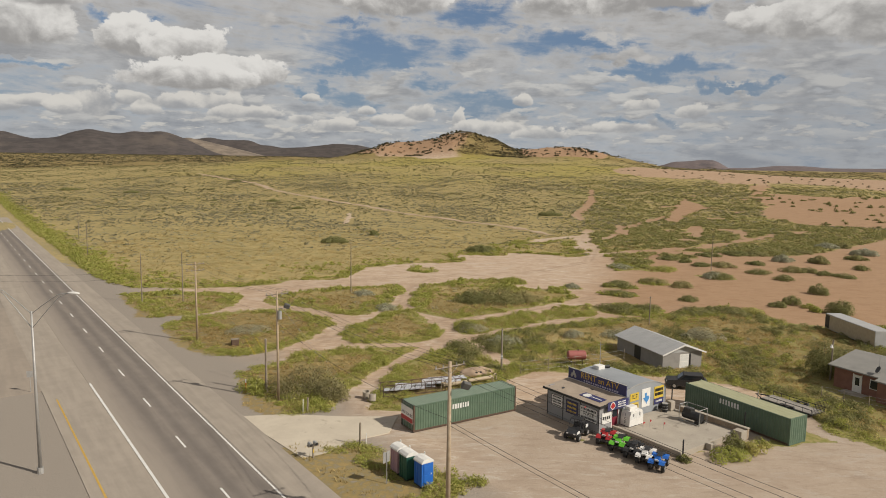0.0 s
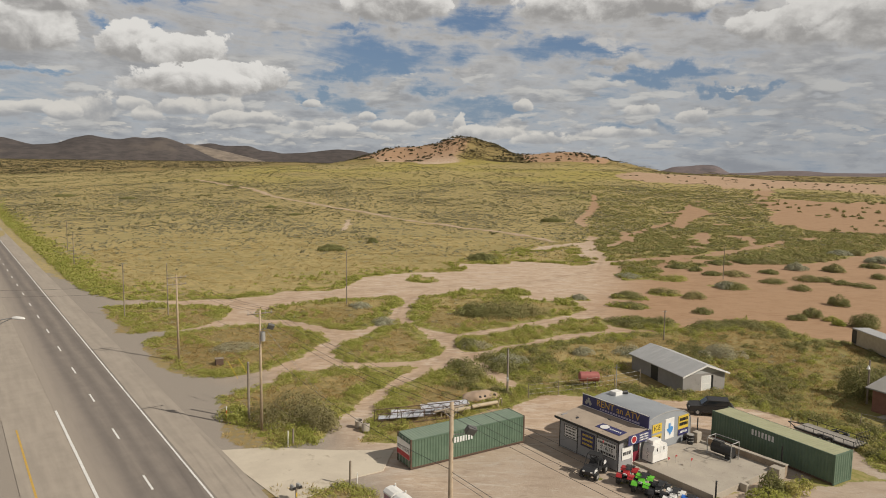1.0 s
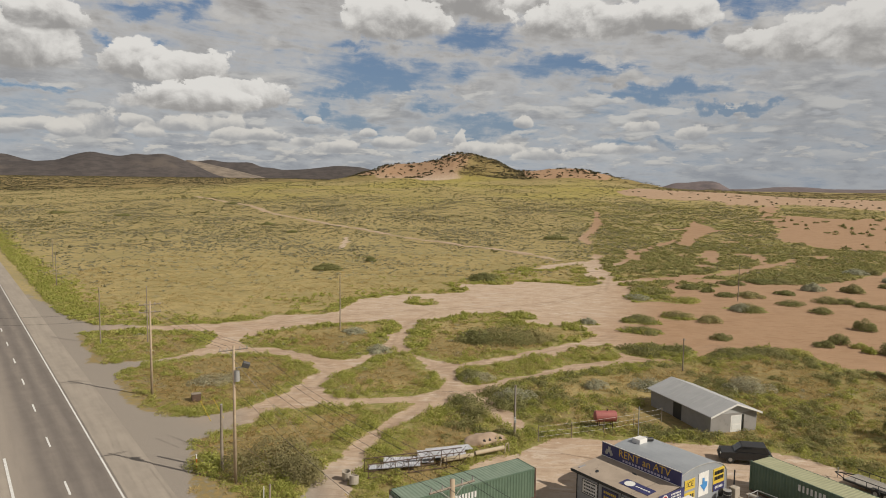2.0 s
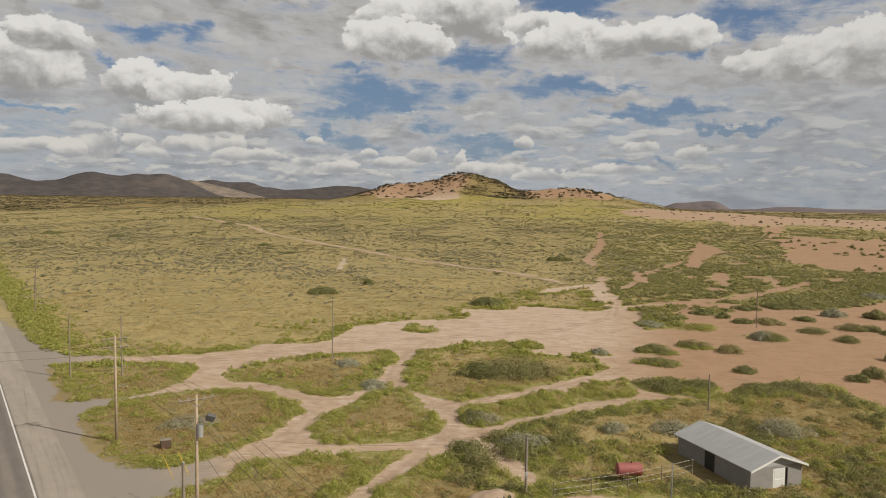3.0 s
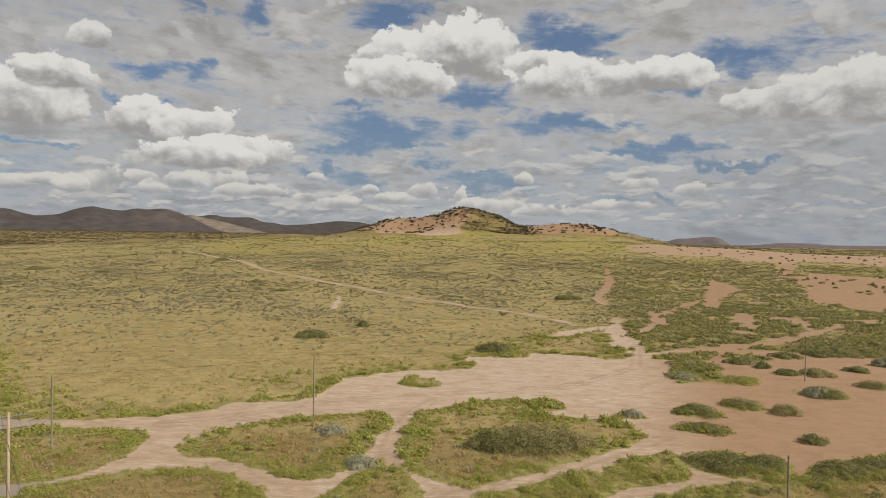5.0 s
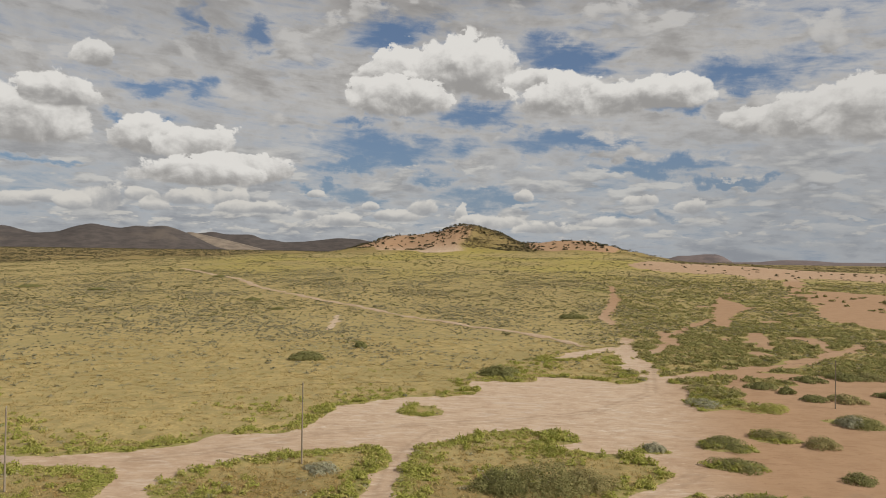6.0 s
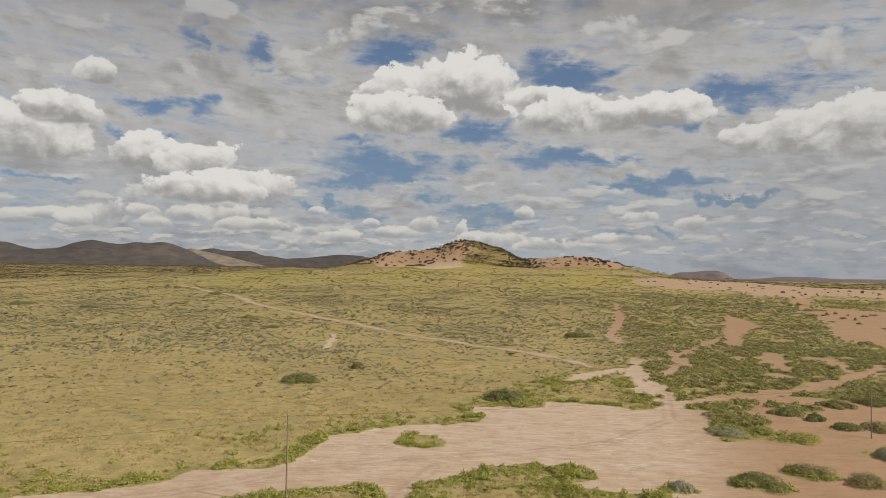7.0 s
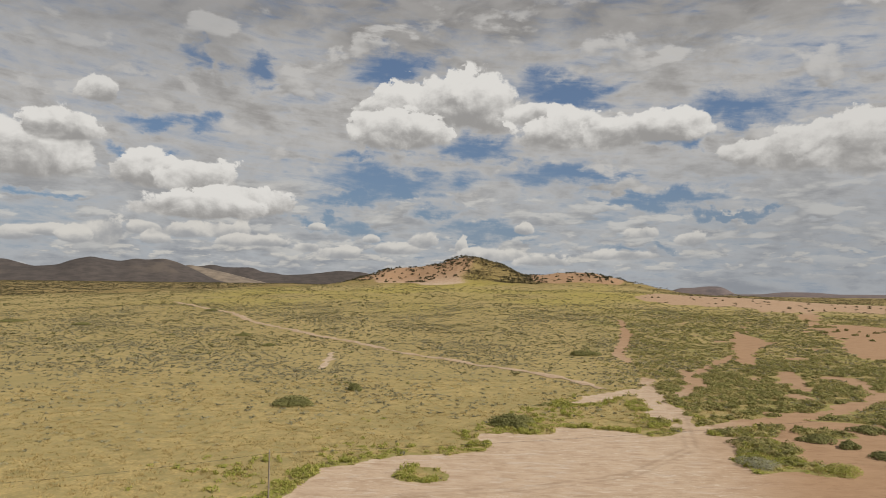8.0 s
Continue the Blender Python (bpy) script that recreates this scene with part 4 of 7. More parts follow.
inner = smooth(bare_gap(x, y), 1.2, 2.6) * clear_of_built(x, y) * (0.25 + 0.5 * smooth(ripple(x, y, 0.17, 61), -0.5, 0.6)) * (1 - smooth(y, 112, 140))
hx_, hy_ = kept(x, y, inner)
RUST = [leaf_cloud(np.random.RandomState(230 + k), 26, 0.66, 0.5, 0.15, 0.5, 0.7) for k in range(5)]
scatter("rusty_weeds", RUST, hx_, hy_, sizes(0.6, 1.3, hx_), sizes(0.35, 0.9, hx_), M_RUSTY, "rusty brown dried weeds within the green rims", "weeds", 20)

# grey sage, single and in drifts
x, y = candidates(16000, -130, 170, 60, 330)
b = bare(x, y)
chance = (0.05 + 0.42 * smooth(ripple(x, y, 0.09, 26), 0.1, 0.9)) * (1 - smooth(b, 0.1, 0.4)) * clear_of_built(x, y) * (0.4 + 0.6 * smooth(y, 130, 220))
sx_, sy_ = kept(x, y, chance)
scatter("sagebrush", [q[:50] for q in SAGE], sx_, sy_, sizes(0.6, 1.5, sx_), sizes(0.5, 1.2, sx_), M_SAGE, "grey-green sagebrush scattered over the plain", "shrubs", 6)

# olive mounds with sandy gaps, from the flat's right side towards the dunes
x, y = candidates(22000, 15, 300, 165, 560)
b = bare(x, y)
chance = smooth(x - 0.17 * (y - 150), 18, 42) * (0.10 + 0.75 * smooth(ripple(x, y, 0.13, 27) + 0.6 * ripple(x, y, 0.33, 45), -0.35, 0.6)) * (1 - smooth(b, 0.2, 0.6)) * (1 - 0.6 * smooth(y, 260, 480))
ox_, oy_ = kept(x, y, chance)
x, y = candidates(7500, 28, 175, 172, 300)
chance = smooth(x - 0.25 * (y - 170), 22, 40) * (0.15 + 0.8 * smooth(ripple(x, y, 0.15, 66) + 0.5 * ripple(x, y, 0.4, 67), -0.5, 0.5)) * (1 - smooth(bare(x, y), 0.2, 0.6))
qx_, qy_ = kept(x, y, chance)
ox_, oy_ = np.concatenate([ox_, qx_]), np.concatenate([oy_, qy_])
MOUND = [leaf_cloud(np.random.RandomState(330 + k), 52, 0.8, 0.66, 0.27, 0.35, 0.8) for k in range(5)]
scatter("scrub", MOUND, ox_, oy_, sizes(0.9, 2.4, ox_), sizes(0.8, 1.7, ox_), M_SCRUB, "olive green desert scrub in low mounds", "shrubs", 21)
x, y = candidates(26000, 15, 330, 165, 600)
chance = smooth(x - 0.14 * (y - 150), 10, 40) * (0.3 + 0.6 * smooth(ripple(x, y, 0.1, 44), -0.4, 0.8)) * (1 - smooth(bare(x, y), 0.2, 0.6))
px_, py_ = kept(x, y, chance)
scatter("green_scrub", [q[:30] for q in WEED], px_, py_, sizes(0.9, 2.2, px_), sizes(0.6, 1.3, px_), M_MOUND, "yellow-green scrub between sandy patches", "shrubs", 18)

# dry grass
x, y = candidates(50000, -110, 120, 34, 260)
b = bare(x, y)
roadside = smooth(road_off(x, y), 7.3, 8.0) * (1 - smooth(y, 56, 62)) * (1 - smooth(x, -4, -2))
chance = (1 - smooth(b, 0.05, 0.3)) * np.maximum(clear_of_built(x, y), roadside) * (0.35 + 0.5 * smooth(ripple(x, y, 0.2, 29), -0.5, 0.6)) * (1 - 0.5 * smooth(y, 180, 260))
dx_, dy_ = kept(x, y, chance)
DRY = [tuft(np.random.RandomState(400 + k), 11, 0.35, 0.42) for k in range(5)]
scatter("dry_grass", DRY, dx_, dy_, sizes(0.7, 1.7, dx_), sizes(0.4, 0.9, dx_), M_DRY, "tufts of dry straw-coloured grass", "grass", 8)

# the wide plain up to the hill: small sage and olive shrubs in drifts
FARB = [leaf_cloud(np.random.RandomState(500 + k), 9, 0.8, 0.62, 0.55, 0.5, 0.6) for k in range(6)]
x, y = fan(95000, 150, 640)
drifts = smooth(ripple(x, y, 0.05, 32) + 0.6 * ripple(x, y, 0.16, 62), -0.3, 0.9)
chance = smooth(y + 25 * ripple(x, y, 0.03, 49), 130, 300) * (0.2 + 0.8 * drifts) * (1 - smooth(bare(x, y), 0.2, 0.6)) * smooth(road_off(x, y), 10, 16)
px_, py_ = kept(x, y, chance)
scatter("plain_sage", FARB, px_, py_, sizes(0.45, 1.15, px_), sizes(0.4, 0.95, px_), M_DRIFT, "grey sage all over the plain", "shrubs", 10)
x, y = fan(85000, 200, 1250, power=0.75)
b = bare(x, y)
chance = smooth(y + 30 * ripple(x, y, 0.03, 50), 220, 420) * (0.35 + 0.6 * smooth(ripple(x, y, 0.035, 30) + 0.6 * ripple(x, y, 0.11, 63), -0.4, 0.9)) * (1 - smooth(b, 0.2, 0.6)) * smooth(road_off(x, y), 10, 16)
px_, py_ = kept(x, y, chance)
big = prng.rand(len(px_)) ** 4
scatter("plain_scrub", FARB, px_, py_, 0.5 + 1.5 * big + py_ / 1300, 0.5 + 1.0 * big, M_FAR, "small olive and grey shrubs all over the wide plain", "shrubs", 9)
# single darker bushes on the plain
x, y = fan(1500, 200, 800)
px_, py_ = kept(x, y, 0.5 * (1 - smooth(bare(x, y), 0.2, 0.6)) * smooth(road_off(x, y), 14, 30) * smooth(ripple(x, y, 0.02, 64), -0.6, 0.6))
scatter("plain_bushes", MOUND, px_, py_, sizes(0.8, 2.6, px_), sizes(0.8, 1.8, px_), M_BUSH, "darker olive bushes here and there on the plain", "shrubs", 22)
# dark bushes on the hill and dunes, and the dark brush beyond the plain
HILLB = [leaf_cloud(np.random.RandomState(600 + k), 40, 0.9, 0.85, 0.5, 0.2, 0.5) for k in range(4)]
x, y = candidates(1700, -200, 260, 905, 990)
lift = crest_z(x) * np.exp(-((y - 985) / 80) ** 2)
px_, py_ = kept(x, y, 0.75 * smooth(lift, 3, 8) * (0.25 + smooth(ripple(x, y, 0.05, 33), -0.3, 0.7)))
scatter("hill_bushes", HILLB, px_, py_, 1.0 + 3.0 * prng.rand(len(px_)) ** 2, sizes(1.2, 2.6, px_), M_HILL, "dark rounded bushes on the sandy hill", "shrubs", 12)
x, y = candidates(2800, -14, 74, 905, 990)
px_, py_ = kept(x, y, 0.8 * smooth(crest_z(x) * np.exp(-((y - 985) / 80) ** 2), 5, 10))
scatter("hillside_brush", FARB, px_, py_, sizes(1.2, 2.4, px_), sizes(0.8, 1.6, px_), M_SLOPE, "brown olive brush that covers the hill's shaded side", "shrubs", 13)
x, y = candidates(420, 140, 470, 590, 800)
px_, py_ = kept(x, y, 0.3 * smooth(bare(x, y), 0.2, 0.5))
scatter("dune_bushes", HILLB, px_, py_, sizes(0.9, 2.6, px_), sizes(0.7, 1.7, px_), M_SLOPE, "dark bushes on the orange sand dunes", "shrubs", 14)
x, y = candidates(1300, 150, 440, 250, 540)
px_, py_ = kept(x, y, 0.6 * smooth(bare(x, y), 0.2, 0.5) * smooth(ripple(x, y, 0.06, 65), -0.3, 0.6))
scatter("sand_bushes", HILLB, px_, py_, sizes(1.0, 2.6, px_), sizes(0.9, 1.9, px_), M_BUSH, "rounded bushes on the far red sand", "shrubs", 23)
x, y = candidates(6000, 200, 900, 790, 1500)
px_, py_ = kept(x, y, 0.7)
scatter("back_brush", FARB, px_, py_, sizes(1.8, 4.0, px_), sizes(1.0, 2.0, px_), M_SLOPE, "dark brush behind the dunes", "shrubs", 24)
x, y = fan(14000, 900, 2600, -0.75, -0.16, 1.0)
px_, py_ = kept(x, y, dark_land(x, y))
scatter("far_brush", FARB, px_, py_, sizes(2, 5, px_), sizes(1.2, 2.6, px_), M_HILL, "dark brush on the far side of the plain", "shrubs", 15)


# ---- helpers for things ----
def thing(name, x, y, z, deg, label, category, group=""):
    ob = new(name)
    ob.matrix_world = pose(x, y, z, 0, 0, deg)
    ob.empty_display_size = 0.3
    return tagged(ob, label, category, group)


def part(name, bm, mat, parent, label="", at=None, smooth_faces=False):
    """Links a bmesh as ONE mesh under a thing or a part."""
    me = bpy.data.meshes.new(name)
    bmesh.ops.recalc_face_normals(bm, faces=bm.faces)
    if smooth_faces:
        for f in bm.faces:
            f.smooth = True
    bm.to_mesh(me)
    bm.free()
    me.materials.append(mat)
    ob = new(name, me)
    ob.parent = parent
    if at is not None:
        ob.matrix_basis = at
    if label:
        ob["label"] = label
    return ob


def box(x0, x1, y0, y1, z0, z1, bevel=0.0, bm=None):
    bm = bm or bmesh.new()
    vs = bmesh.ops.create_cube(bm, size=1, matrix=Matrix.Translation(((x0 + x1) / 2, (y0 + y1) / 2, (z0 + z1) / 2)) @ Matrix.Diagonal((x1 - x0, y1 - y0, z1 - z0, 1)))["verts"]
    if bevel:
        es = {e for v in vs for e in v.link_edges}
        bmesh.ops.bevel(bm, geom=list(es), offset=bevel, segments=2, profile=0.6, affect="EDGES")
    return bm


def rod(p0, p1, r0, r1=None, seg=8, bm=None):
    """A round bar from p0 to p1 that may taper."""
    bm = bm or bmesh.new()
    a, b = Vector(p0), Vector(p1)
    q = (b - a).to_track_quat("Z", "Y").to_matrix().to_4x4()
    bmesh.ops.create_cone(bm, cap_ends=True, segments=seg, radius1=r0, radius2=r0 if r1 is None else r1, depth=(b - a).length, matrix=Matrix.Translation((a + b) / 2) @ q)
    return bm


def tube(points, r, seg=6, bm=None):
    bm = bm or bmesh.new()
    for a, b in zip(points, points[1:]):
        rod(a, b, r, r, seg, bm)
    return bm


def prism(outline, y0, y1, bm=None):
    """An outline in x and z, drawn out from y0 to y1."""
    bm = bm or bmesh.new()
    a = [bm.verts.new((x, y0, z)) for x, z in outline]
    b = [bm.verts.new((x, y1, z)) for x, z in outline]
    bm.faces.new(a)
    bm.faces.new(b[::-1])
    n = len(a)
    for i in range(n):
        bm.faces.new((a[i], b[i], b[(i + 1) % n], a[(i + 1) % n]))
    return bm


def words(text, size, mat, parent, at, name="lettering"):
    cu = bpy.data.curves.new(name, "FONT")
    cu.body, cu.size, cu.extrude, cu.align_x, cu.align_y, cu.resolution_u = text, size, 0.006, "CENTER", "CENTER", 2
    tmp = bpy.data.objects.new("tmp", cu)
    me = bpy.data.meshes.new_from_object(tmp)
    bpy.data.objects.remove(tmp)
    me.materials.clear()
    me.materials.append(mat)
    ob = new(name, me)
    ob.parent = parent
    ob.matrix_basis = at
    return ob


def bars(n, w, h, gap, mat, parent, at, name="lettering"):
    """Unreadable writing as plain bars in its colour."""
    rng = random.Random(n * 7 + int(w * 100))
    bm = box(-w / 2, w / 2, -h / 2, h / 2, 0, 0.008)
    me = bpy.data.meshes.new(name)
    bm.to_mesh(me)
    bm.free()
    me.materials.append(mat)
    for k in range(n):
        ob = new(name, me)
        ob.parent = parent
        ob.matrix_basis = at @ Matrix.Translation(((k - (n - 1) / 2) * (w + gap), 0, 0)) @ Matrix.Diagonal((rng.uniform(0.75, 1.15), 1, 1, 1))


M_GREEN = worn("container_green_paint", (0.085, 0.135, 0.09), (0.115, 0.17, 0.115), 1.2, 0.6, stain=(0.12, 0.075, 0.045), stain_at=0.68, grain=20)
M_GREENROOF = worn("container_roof_paint", (0.31, 0.31, 0.185), (0.37, 0.365, 0.225), 0.9, 0.6, stain=(0.16, 0.10, 0.06), stain_at=0.66, grain=14)
M_FLOOD = worn("dark_grey_casting", (0.09, 0.088, 0.085), (0.12, 0.115, 0.11), 4, 0.6)
M_ROOFONE = worn("faded_container_roof", (0.17, 0.225, 0.165), (0.22, 0.275, 0.205), 0.9, 0.6, stain=(0.18, 0.12, 0.08), stain_at=0.68, grain=14)
M_HOUSEROOF = worn("weathered_house_roof", (0.25, 0.24, 0.22), (0.30, 0.285, 0.26), 0.7, 0.8, stain=(0.20, 0.19, 0.17), stain_at=0.62)
M_RUST = worn("rusty_steel", (0.125, 0.075, 0.048), (0.085, 0.055, 0.04), 4, 0.8)
M_WHITE = worn("white_paint", (0.78, 0.76, 0.72), (0.68, 0.66, 0.62), 2.5, 0.55, stain=(0.5, 0.46, 0.4), stain_at=0.70)
M_LETTER = worn("lettering_white", (0.74, 0.73, 0.70), (0.60, 0.60, 0.57), 6, 0.6)
M_GREYWALL = worn("grey_painted_board", (0.27, 0.265, 0.27), (0.32, 0.315, 0.32), 0.8, 0.7, stain=(0.165, 0.155, 0.15), stain_at=0.6)
M_GREYMETAL = worn("grey_sheet_metal", (0.27, 0.285, 0.30), (0.32, 0.335, 0.35), 0.6, 0.45, 0.0, stain=(0.22, 0.22, 0.22), stain_at=0.62)
M_ROOFING = worn("sandy_roll_roofing", (0.33, 0.265, 0.205), (0.41, 0.33, 0.255), 0.9, 0.9, stain=(0.23, 0.185, 0.15), stain_at=0.6)
M_BLACK = worn("black_paint", (0.018, 0.018, 0.02), (0.032, 0.031, 0.03), 3, 0.5)
M_RUBBER = worn("black_rubber", (0.02, 0.02, 0.02), (0.035, 0.033, 0.03), 8, 0.85)
M_NAVY = worn("navy_sign_board", (0.035, 0.035, 0.115), (0.05, 0.05, 0.14), 1.5, 0.5)
M_GOLD = worn("gold_lettering", (0.62, 0.40, 0.05), (0.52, 0.33, 0.05), 5, 0.5)
M_LILAC = worn("pale_lettering", (0.50, 0.46, 0.60), (0.42, 0.40, 0.52), 5, 0.5)
M_YELSIGN = worn("yellow_banner", (0.66, 0.46, 0.05), (0.58, 0.42, 0.07), 2, 0.5)
M_SKY = worn("blue_print", (0.06, 0.24, 0.55), (0.08, 0.28, 0.58), 4, 0.5)
M_REDPAINT = worn("red_paint", (0.42, 0.025, 0.03), (0.34, 0.03, 0.03), 3, 0.45)
M_MAROON = worn("maroon_door_paint", (0.20, 0.015, 0.035), (0.16, 0.02, 0.03), 3, 0.5)
M_BLUEPL = worn("blue_plastic", (0.02, 0.12, 0.48), (0.025, 0.15, 0.53), 2, 0.4)
M_PINKPL = worn("pink_plastic", (0.38, 0.24, 0.28), (0.43, 0.28, 0.31), 2, 0.5)
M_DKGREENPL = worn("dark_green_plastic", (0.02, 0.085, 0.06), (0.03, 0.11, 0.075), 2, 0.45)
M_WOOD = worn("weathered_pole_wood", (0.36, 0.27, 0.18), (0.45, 0.355, 0.25), 2.5, 0.85, stain=(0.16, 0.10, 0.06), stain_at=0.6, grain=30)
M_GREYWOOD = worn("grey_old_wood", (0.30, 0.25, 0.19), (0.22, 0.18, 0.14), 3, 0.9)
M_STEEL = worn("galvanised_steel", (0.36, 0.35, 0.335), (0.44, 0.43, 0.41), 3, 0.5, 0.35)
M_BRIGHT = worn("bright_sheet_metal", (0.70, 0.70, 0.72), (0.55, 0.55, 0.57), 1.5, 0.4, 0.25)
M_BRICK = worn("red_brown_brick", (0.22, 0.105, 0.075), (0.28, 0.14, 0.10), 1.5, 0.9, stain=(0.16, 0.08, 0.06), stain_at=0.62)
M_STONEWALL = worn("tan_stone_wall", (0.40, 0.31, 0.22), (0.30, 0.23, 0.165), 2.2, 0.9, stain=(0.22, 0.165, 0.12), stain_at=0.56, bumpy=0.6, grain=7)
M_DRIVE = worn("cream_concrete", (0.56, 0.49, 0.385), (0.48, 0.415, 0.325), 0.35, 0.9, stain=(0.40, 0.34, 0.26), stain_at=0.58, grain=9)
M_BLOCK = worn("grey_block_wall", (0.25, 0.235, 0.22), (0.30, 0.28, 0.26), 1.0, 0.9, stain=(0.20, 0.185, 0.17), stain_at=0.6)
M_SHINGLE = worn("grey_roof_sheet", (0.36, 0.36, 0.355), (0.42, 0.415, 0.41), 0.7, 0.6, stain=(0.29, 0.28, 0.27), stain_at=0.64)
M_TANKRED = worn("faded_red_tank_paint", (0.30, 0.085, 0.08), (0.36, 0.12, 0.10), 2, 0.6, stain=(0.22, 0.09, 0.06), stain_at=0.62)
M_LIME = worn("lime_green_plastic", (0.12, 0.46, 0.03), (0.14, 0.5, 0.04), 3, 0.4)
M_SEAT = worn("black_seat_vinyl", (0.02, 0.02, 0.022), (0.03, 0.03, 0.032), 5, 0.6)
M_DIRT = worn("loose_dirt", (0.42, 0.31, 0.22), (0.34, 0.245, 0.17), 1.2, 0.95)
M_PLANK = worn("grey_deck_boards", (0.34, 0.31, 0.27), (0.27, 0.245, 0.21), 3, 0.85)
M_PIPE = worn("tan_pipe", (0.46, 0.38, 0.26), (0.40, 0.32, 0.22), 2, 0.7)
M_YELLOWGUARD = worn("yellow_guy_guard", (0.66, 0.46, 0.03), (0.6, 0.42, 0.05), 3, 0.5)
M_ORANGE = worn("orange_marker", (0.65, 0.16, 0.03), (0.6, 0.14, 0.03), 3, 0.5)

gl, N, bsdf = material("dark_glass", 0.08)
bsdf.inputs["Base Color"].default_value = (0.02, 0.025, 0.03, 1)


# ---- shipping containers ----
def ribbed(length, height, depth=0.036, pitch=0.28):
    """A corrugated steel sheet in x and z, standing at y = 0 with its ribs towards -y."""
    bm = bmesh.new()
    n = int(length / pitch)
    p = length / n
    prof = []
    for i in range(n):
        x = i * p
        prof += [(x, 0), (x + 0.26 * p, 0), (x + 0.5 * p, -depth), (x + 0.76 * p, -depth)]
    prof.append((length, 0))
    lo = [bm.verts.new((x, y, 0)) for x, y in prof]
    hi = [bm.verts.new((x, y, height)) for x, y in prof]
    for i in range(len(prof) - 1):
        bm.faces.new((lo[i], lo[i + 1], hi[i + 1], hi[i]))
    bk = [bm.verts.new((0, 0.03, 0)), bm.verts.new((length, 0.03, 0)), bm.verts.new((length, 0.03, height)), bm.verts.new((0, 0.03, height))]
    bm.faces.new(bk)
    return bm


def container(x, y, deg, label, side_mat, roof_mat):
    Lc, Wc, Hc = 12.19, 2.44, 2.59
    c = thing("shipping_container", x, y, z_at(x, y) + 0.02, deg, label, "shipping container", "shipping containers")
    hx, hy = Lc / 2, Wc / 2
    part("side_panel", ribbed(Lc - 0.26, Hc - 0.30), side_mat, c, at=Matrix.Translation((-hx + 0.13, -hy + 0.05, 0.16)))
    part("side_panel", ribbed(Lc - 0.26, Hc - 0.30), side_mat, c, at=pose(hx - 0.13, hy - 0.05, 0.16, 0, 0, 180))
    part("roof_panel", ribbed(Lc - 0.26, Wc - 0.16, 0.022, 0.30), roof_mat, c, at=pose(-hx + 0.13, -hy + 0.08, Hc - 0.04, -90, 0, 0))
    part("end_wall", ribbed(Wc - 0.26, Hc - 0.3), side_mat, c, at=pose(hx - 0.05, -hy + 0.13, 0.16, 0, 0, 90))
    for sx in (-hx, hx - 0.15):
        for sy in (-hy, hy - 0.15):
            part("corner_post", box(sx, sx + 0.15, sy, sy + 0.15, 0, Hc, 0.012), M_RUST if roof_mat is M_ROOFONE else side_mat, c)
    for sy in (-hy, hy - 0.08):
        part("top_rail", box(-hx + 0.15, hx - 0.15, sy, sy + 0.08, Hc - 0.14, Hc - 0.02, 0.01), side_mat, c)
        part("bottom_rail", box(-hx + 0.15, hx - 0.15, sy, sy + 0.07, 0.02, 0.17, 0.01), M_RUST, c)
    for z0, z1 in ((0.02, 0.16), (Hc - 0.15, Hc - 0.02)):
        part("end_beam", box(hx - 0.12, hx - 0.01, -hy + 0.15, hy - 0.15, z0, z1), side_mat, c)
    part("floor_pan", box(-hx + 0.05, hx - 0.05, -hy + 0.05, hy - 0.05, 0.05, 0.15), M_RUST, c)
    for sy in (-hy + 0.15, 0.0):
        d = part("door", box(-hx + 0.03, -hx + 0.08, sy + 0.01, sy + Wc / 2 - 0.16, 0.12, Hc - 0.1, 0.01), side_mat, c)
        for k in (0.25, 0.75):
            part("lock_bar", rod((-hx, sy + k, 0.1), (-hx, sy + k, Hc - 0.12), 0.02), M_STEEL, d)
    return c


c1 = container(1.28, 57.1, 33.8, "green corrugated shipping container with rusty corner posts, standing on dirt", M_GREEN, M_ROOFONE)
bars(7, 0.19, 0.50, 0.10, M_LETTER, c1, pose(-0.75, -1.215, 1.75, 90, 0, 0))
b = part("sign_board", box(-6.14, -6.105, -1.12, 1.12, 0.75, 2.2), M_WHITE, c1, "white banner with red band")
part("red_band", box(-6.155, -6.143, -1.12, 1.12, 0.78, 1.22), M_REDPAINT, b)
words("ATV TOURS", 0.40, M_BLACK, b, pose(-6.143, 0, 1.5, 90, 0, -90))
c2 = container(29.5, 57.7, -58.3, "dark green shipping container with a pale sun-bleached roof", M_GREEN, M_GREENROOF)
bars(7, 0.20, 0.52, 0.14, M_LETTER, c2, pose(-0.6, -1.215, 1.95, 90, 0, 0))

# ---- the rental shop: flat annex and arched metal hall, square to the road ----
SHOP_DEG = 37.8


def shop_pose(lx, ly, lz=0.0, deg=0.0):
    return pose(14.5, 53.4, 0, 0, 0, SHOP_DEG) @ pose(lx, ly, lz, 0, 0, deg)


def set_at(ob, m):
    ob.matrix_world = m
    return ob


shop = thing("rental_shop", 14.5, 53.4, 0, SHOP_DEG, "low grey rental shop with sign boards and a sandy flat roof", "shop")
# walls with a real doorway in the end wall
part("wall", box(0, 0.15, 0, 7.0, 0, 2.75), M_GREYWALL, shop)
part("wall", box(0.15, 3.4, 6.85, 7.0, 0, 3.0), M_GREYWALL, shop)
part("wall", box(0.15, 1.75, 0, 0.15, 0, 2.8), M_GREYWALL, shop)
part("wall", box(2.72, 3.4, 0, 0.15, 0, 2.95), M_GREYWALL, shop)
part("wall", box(1.75, 2.72, 0, 0.15, 2.5, 2.9), M_GREYWALL, shop)
d = part("door", box(1.79, 2.68, 0.04, 0.09, 0.35, 2.42), M_MAROON, shop, "maroon door with a glass upper half")
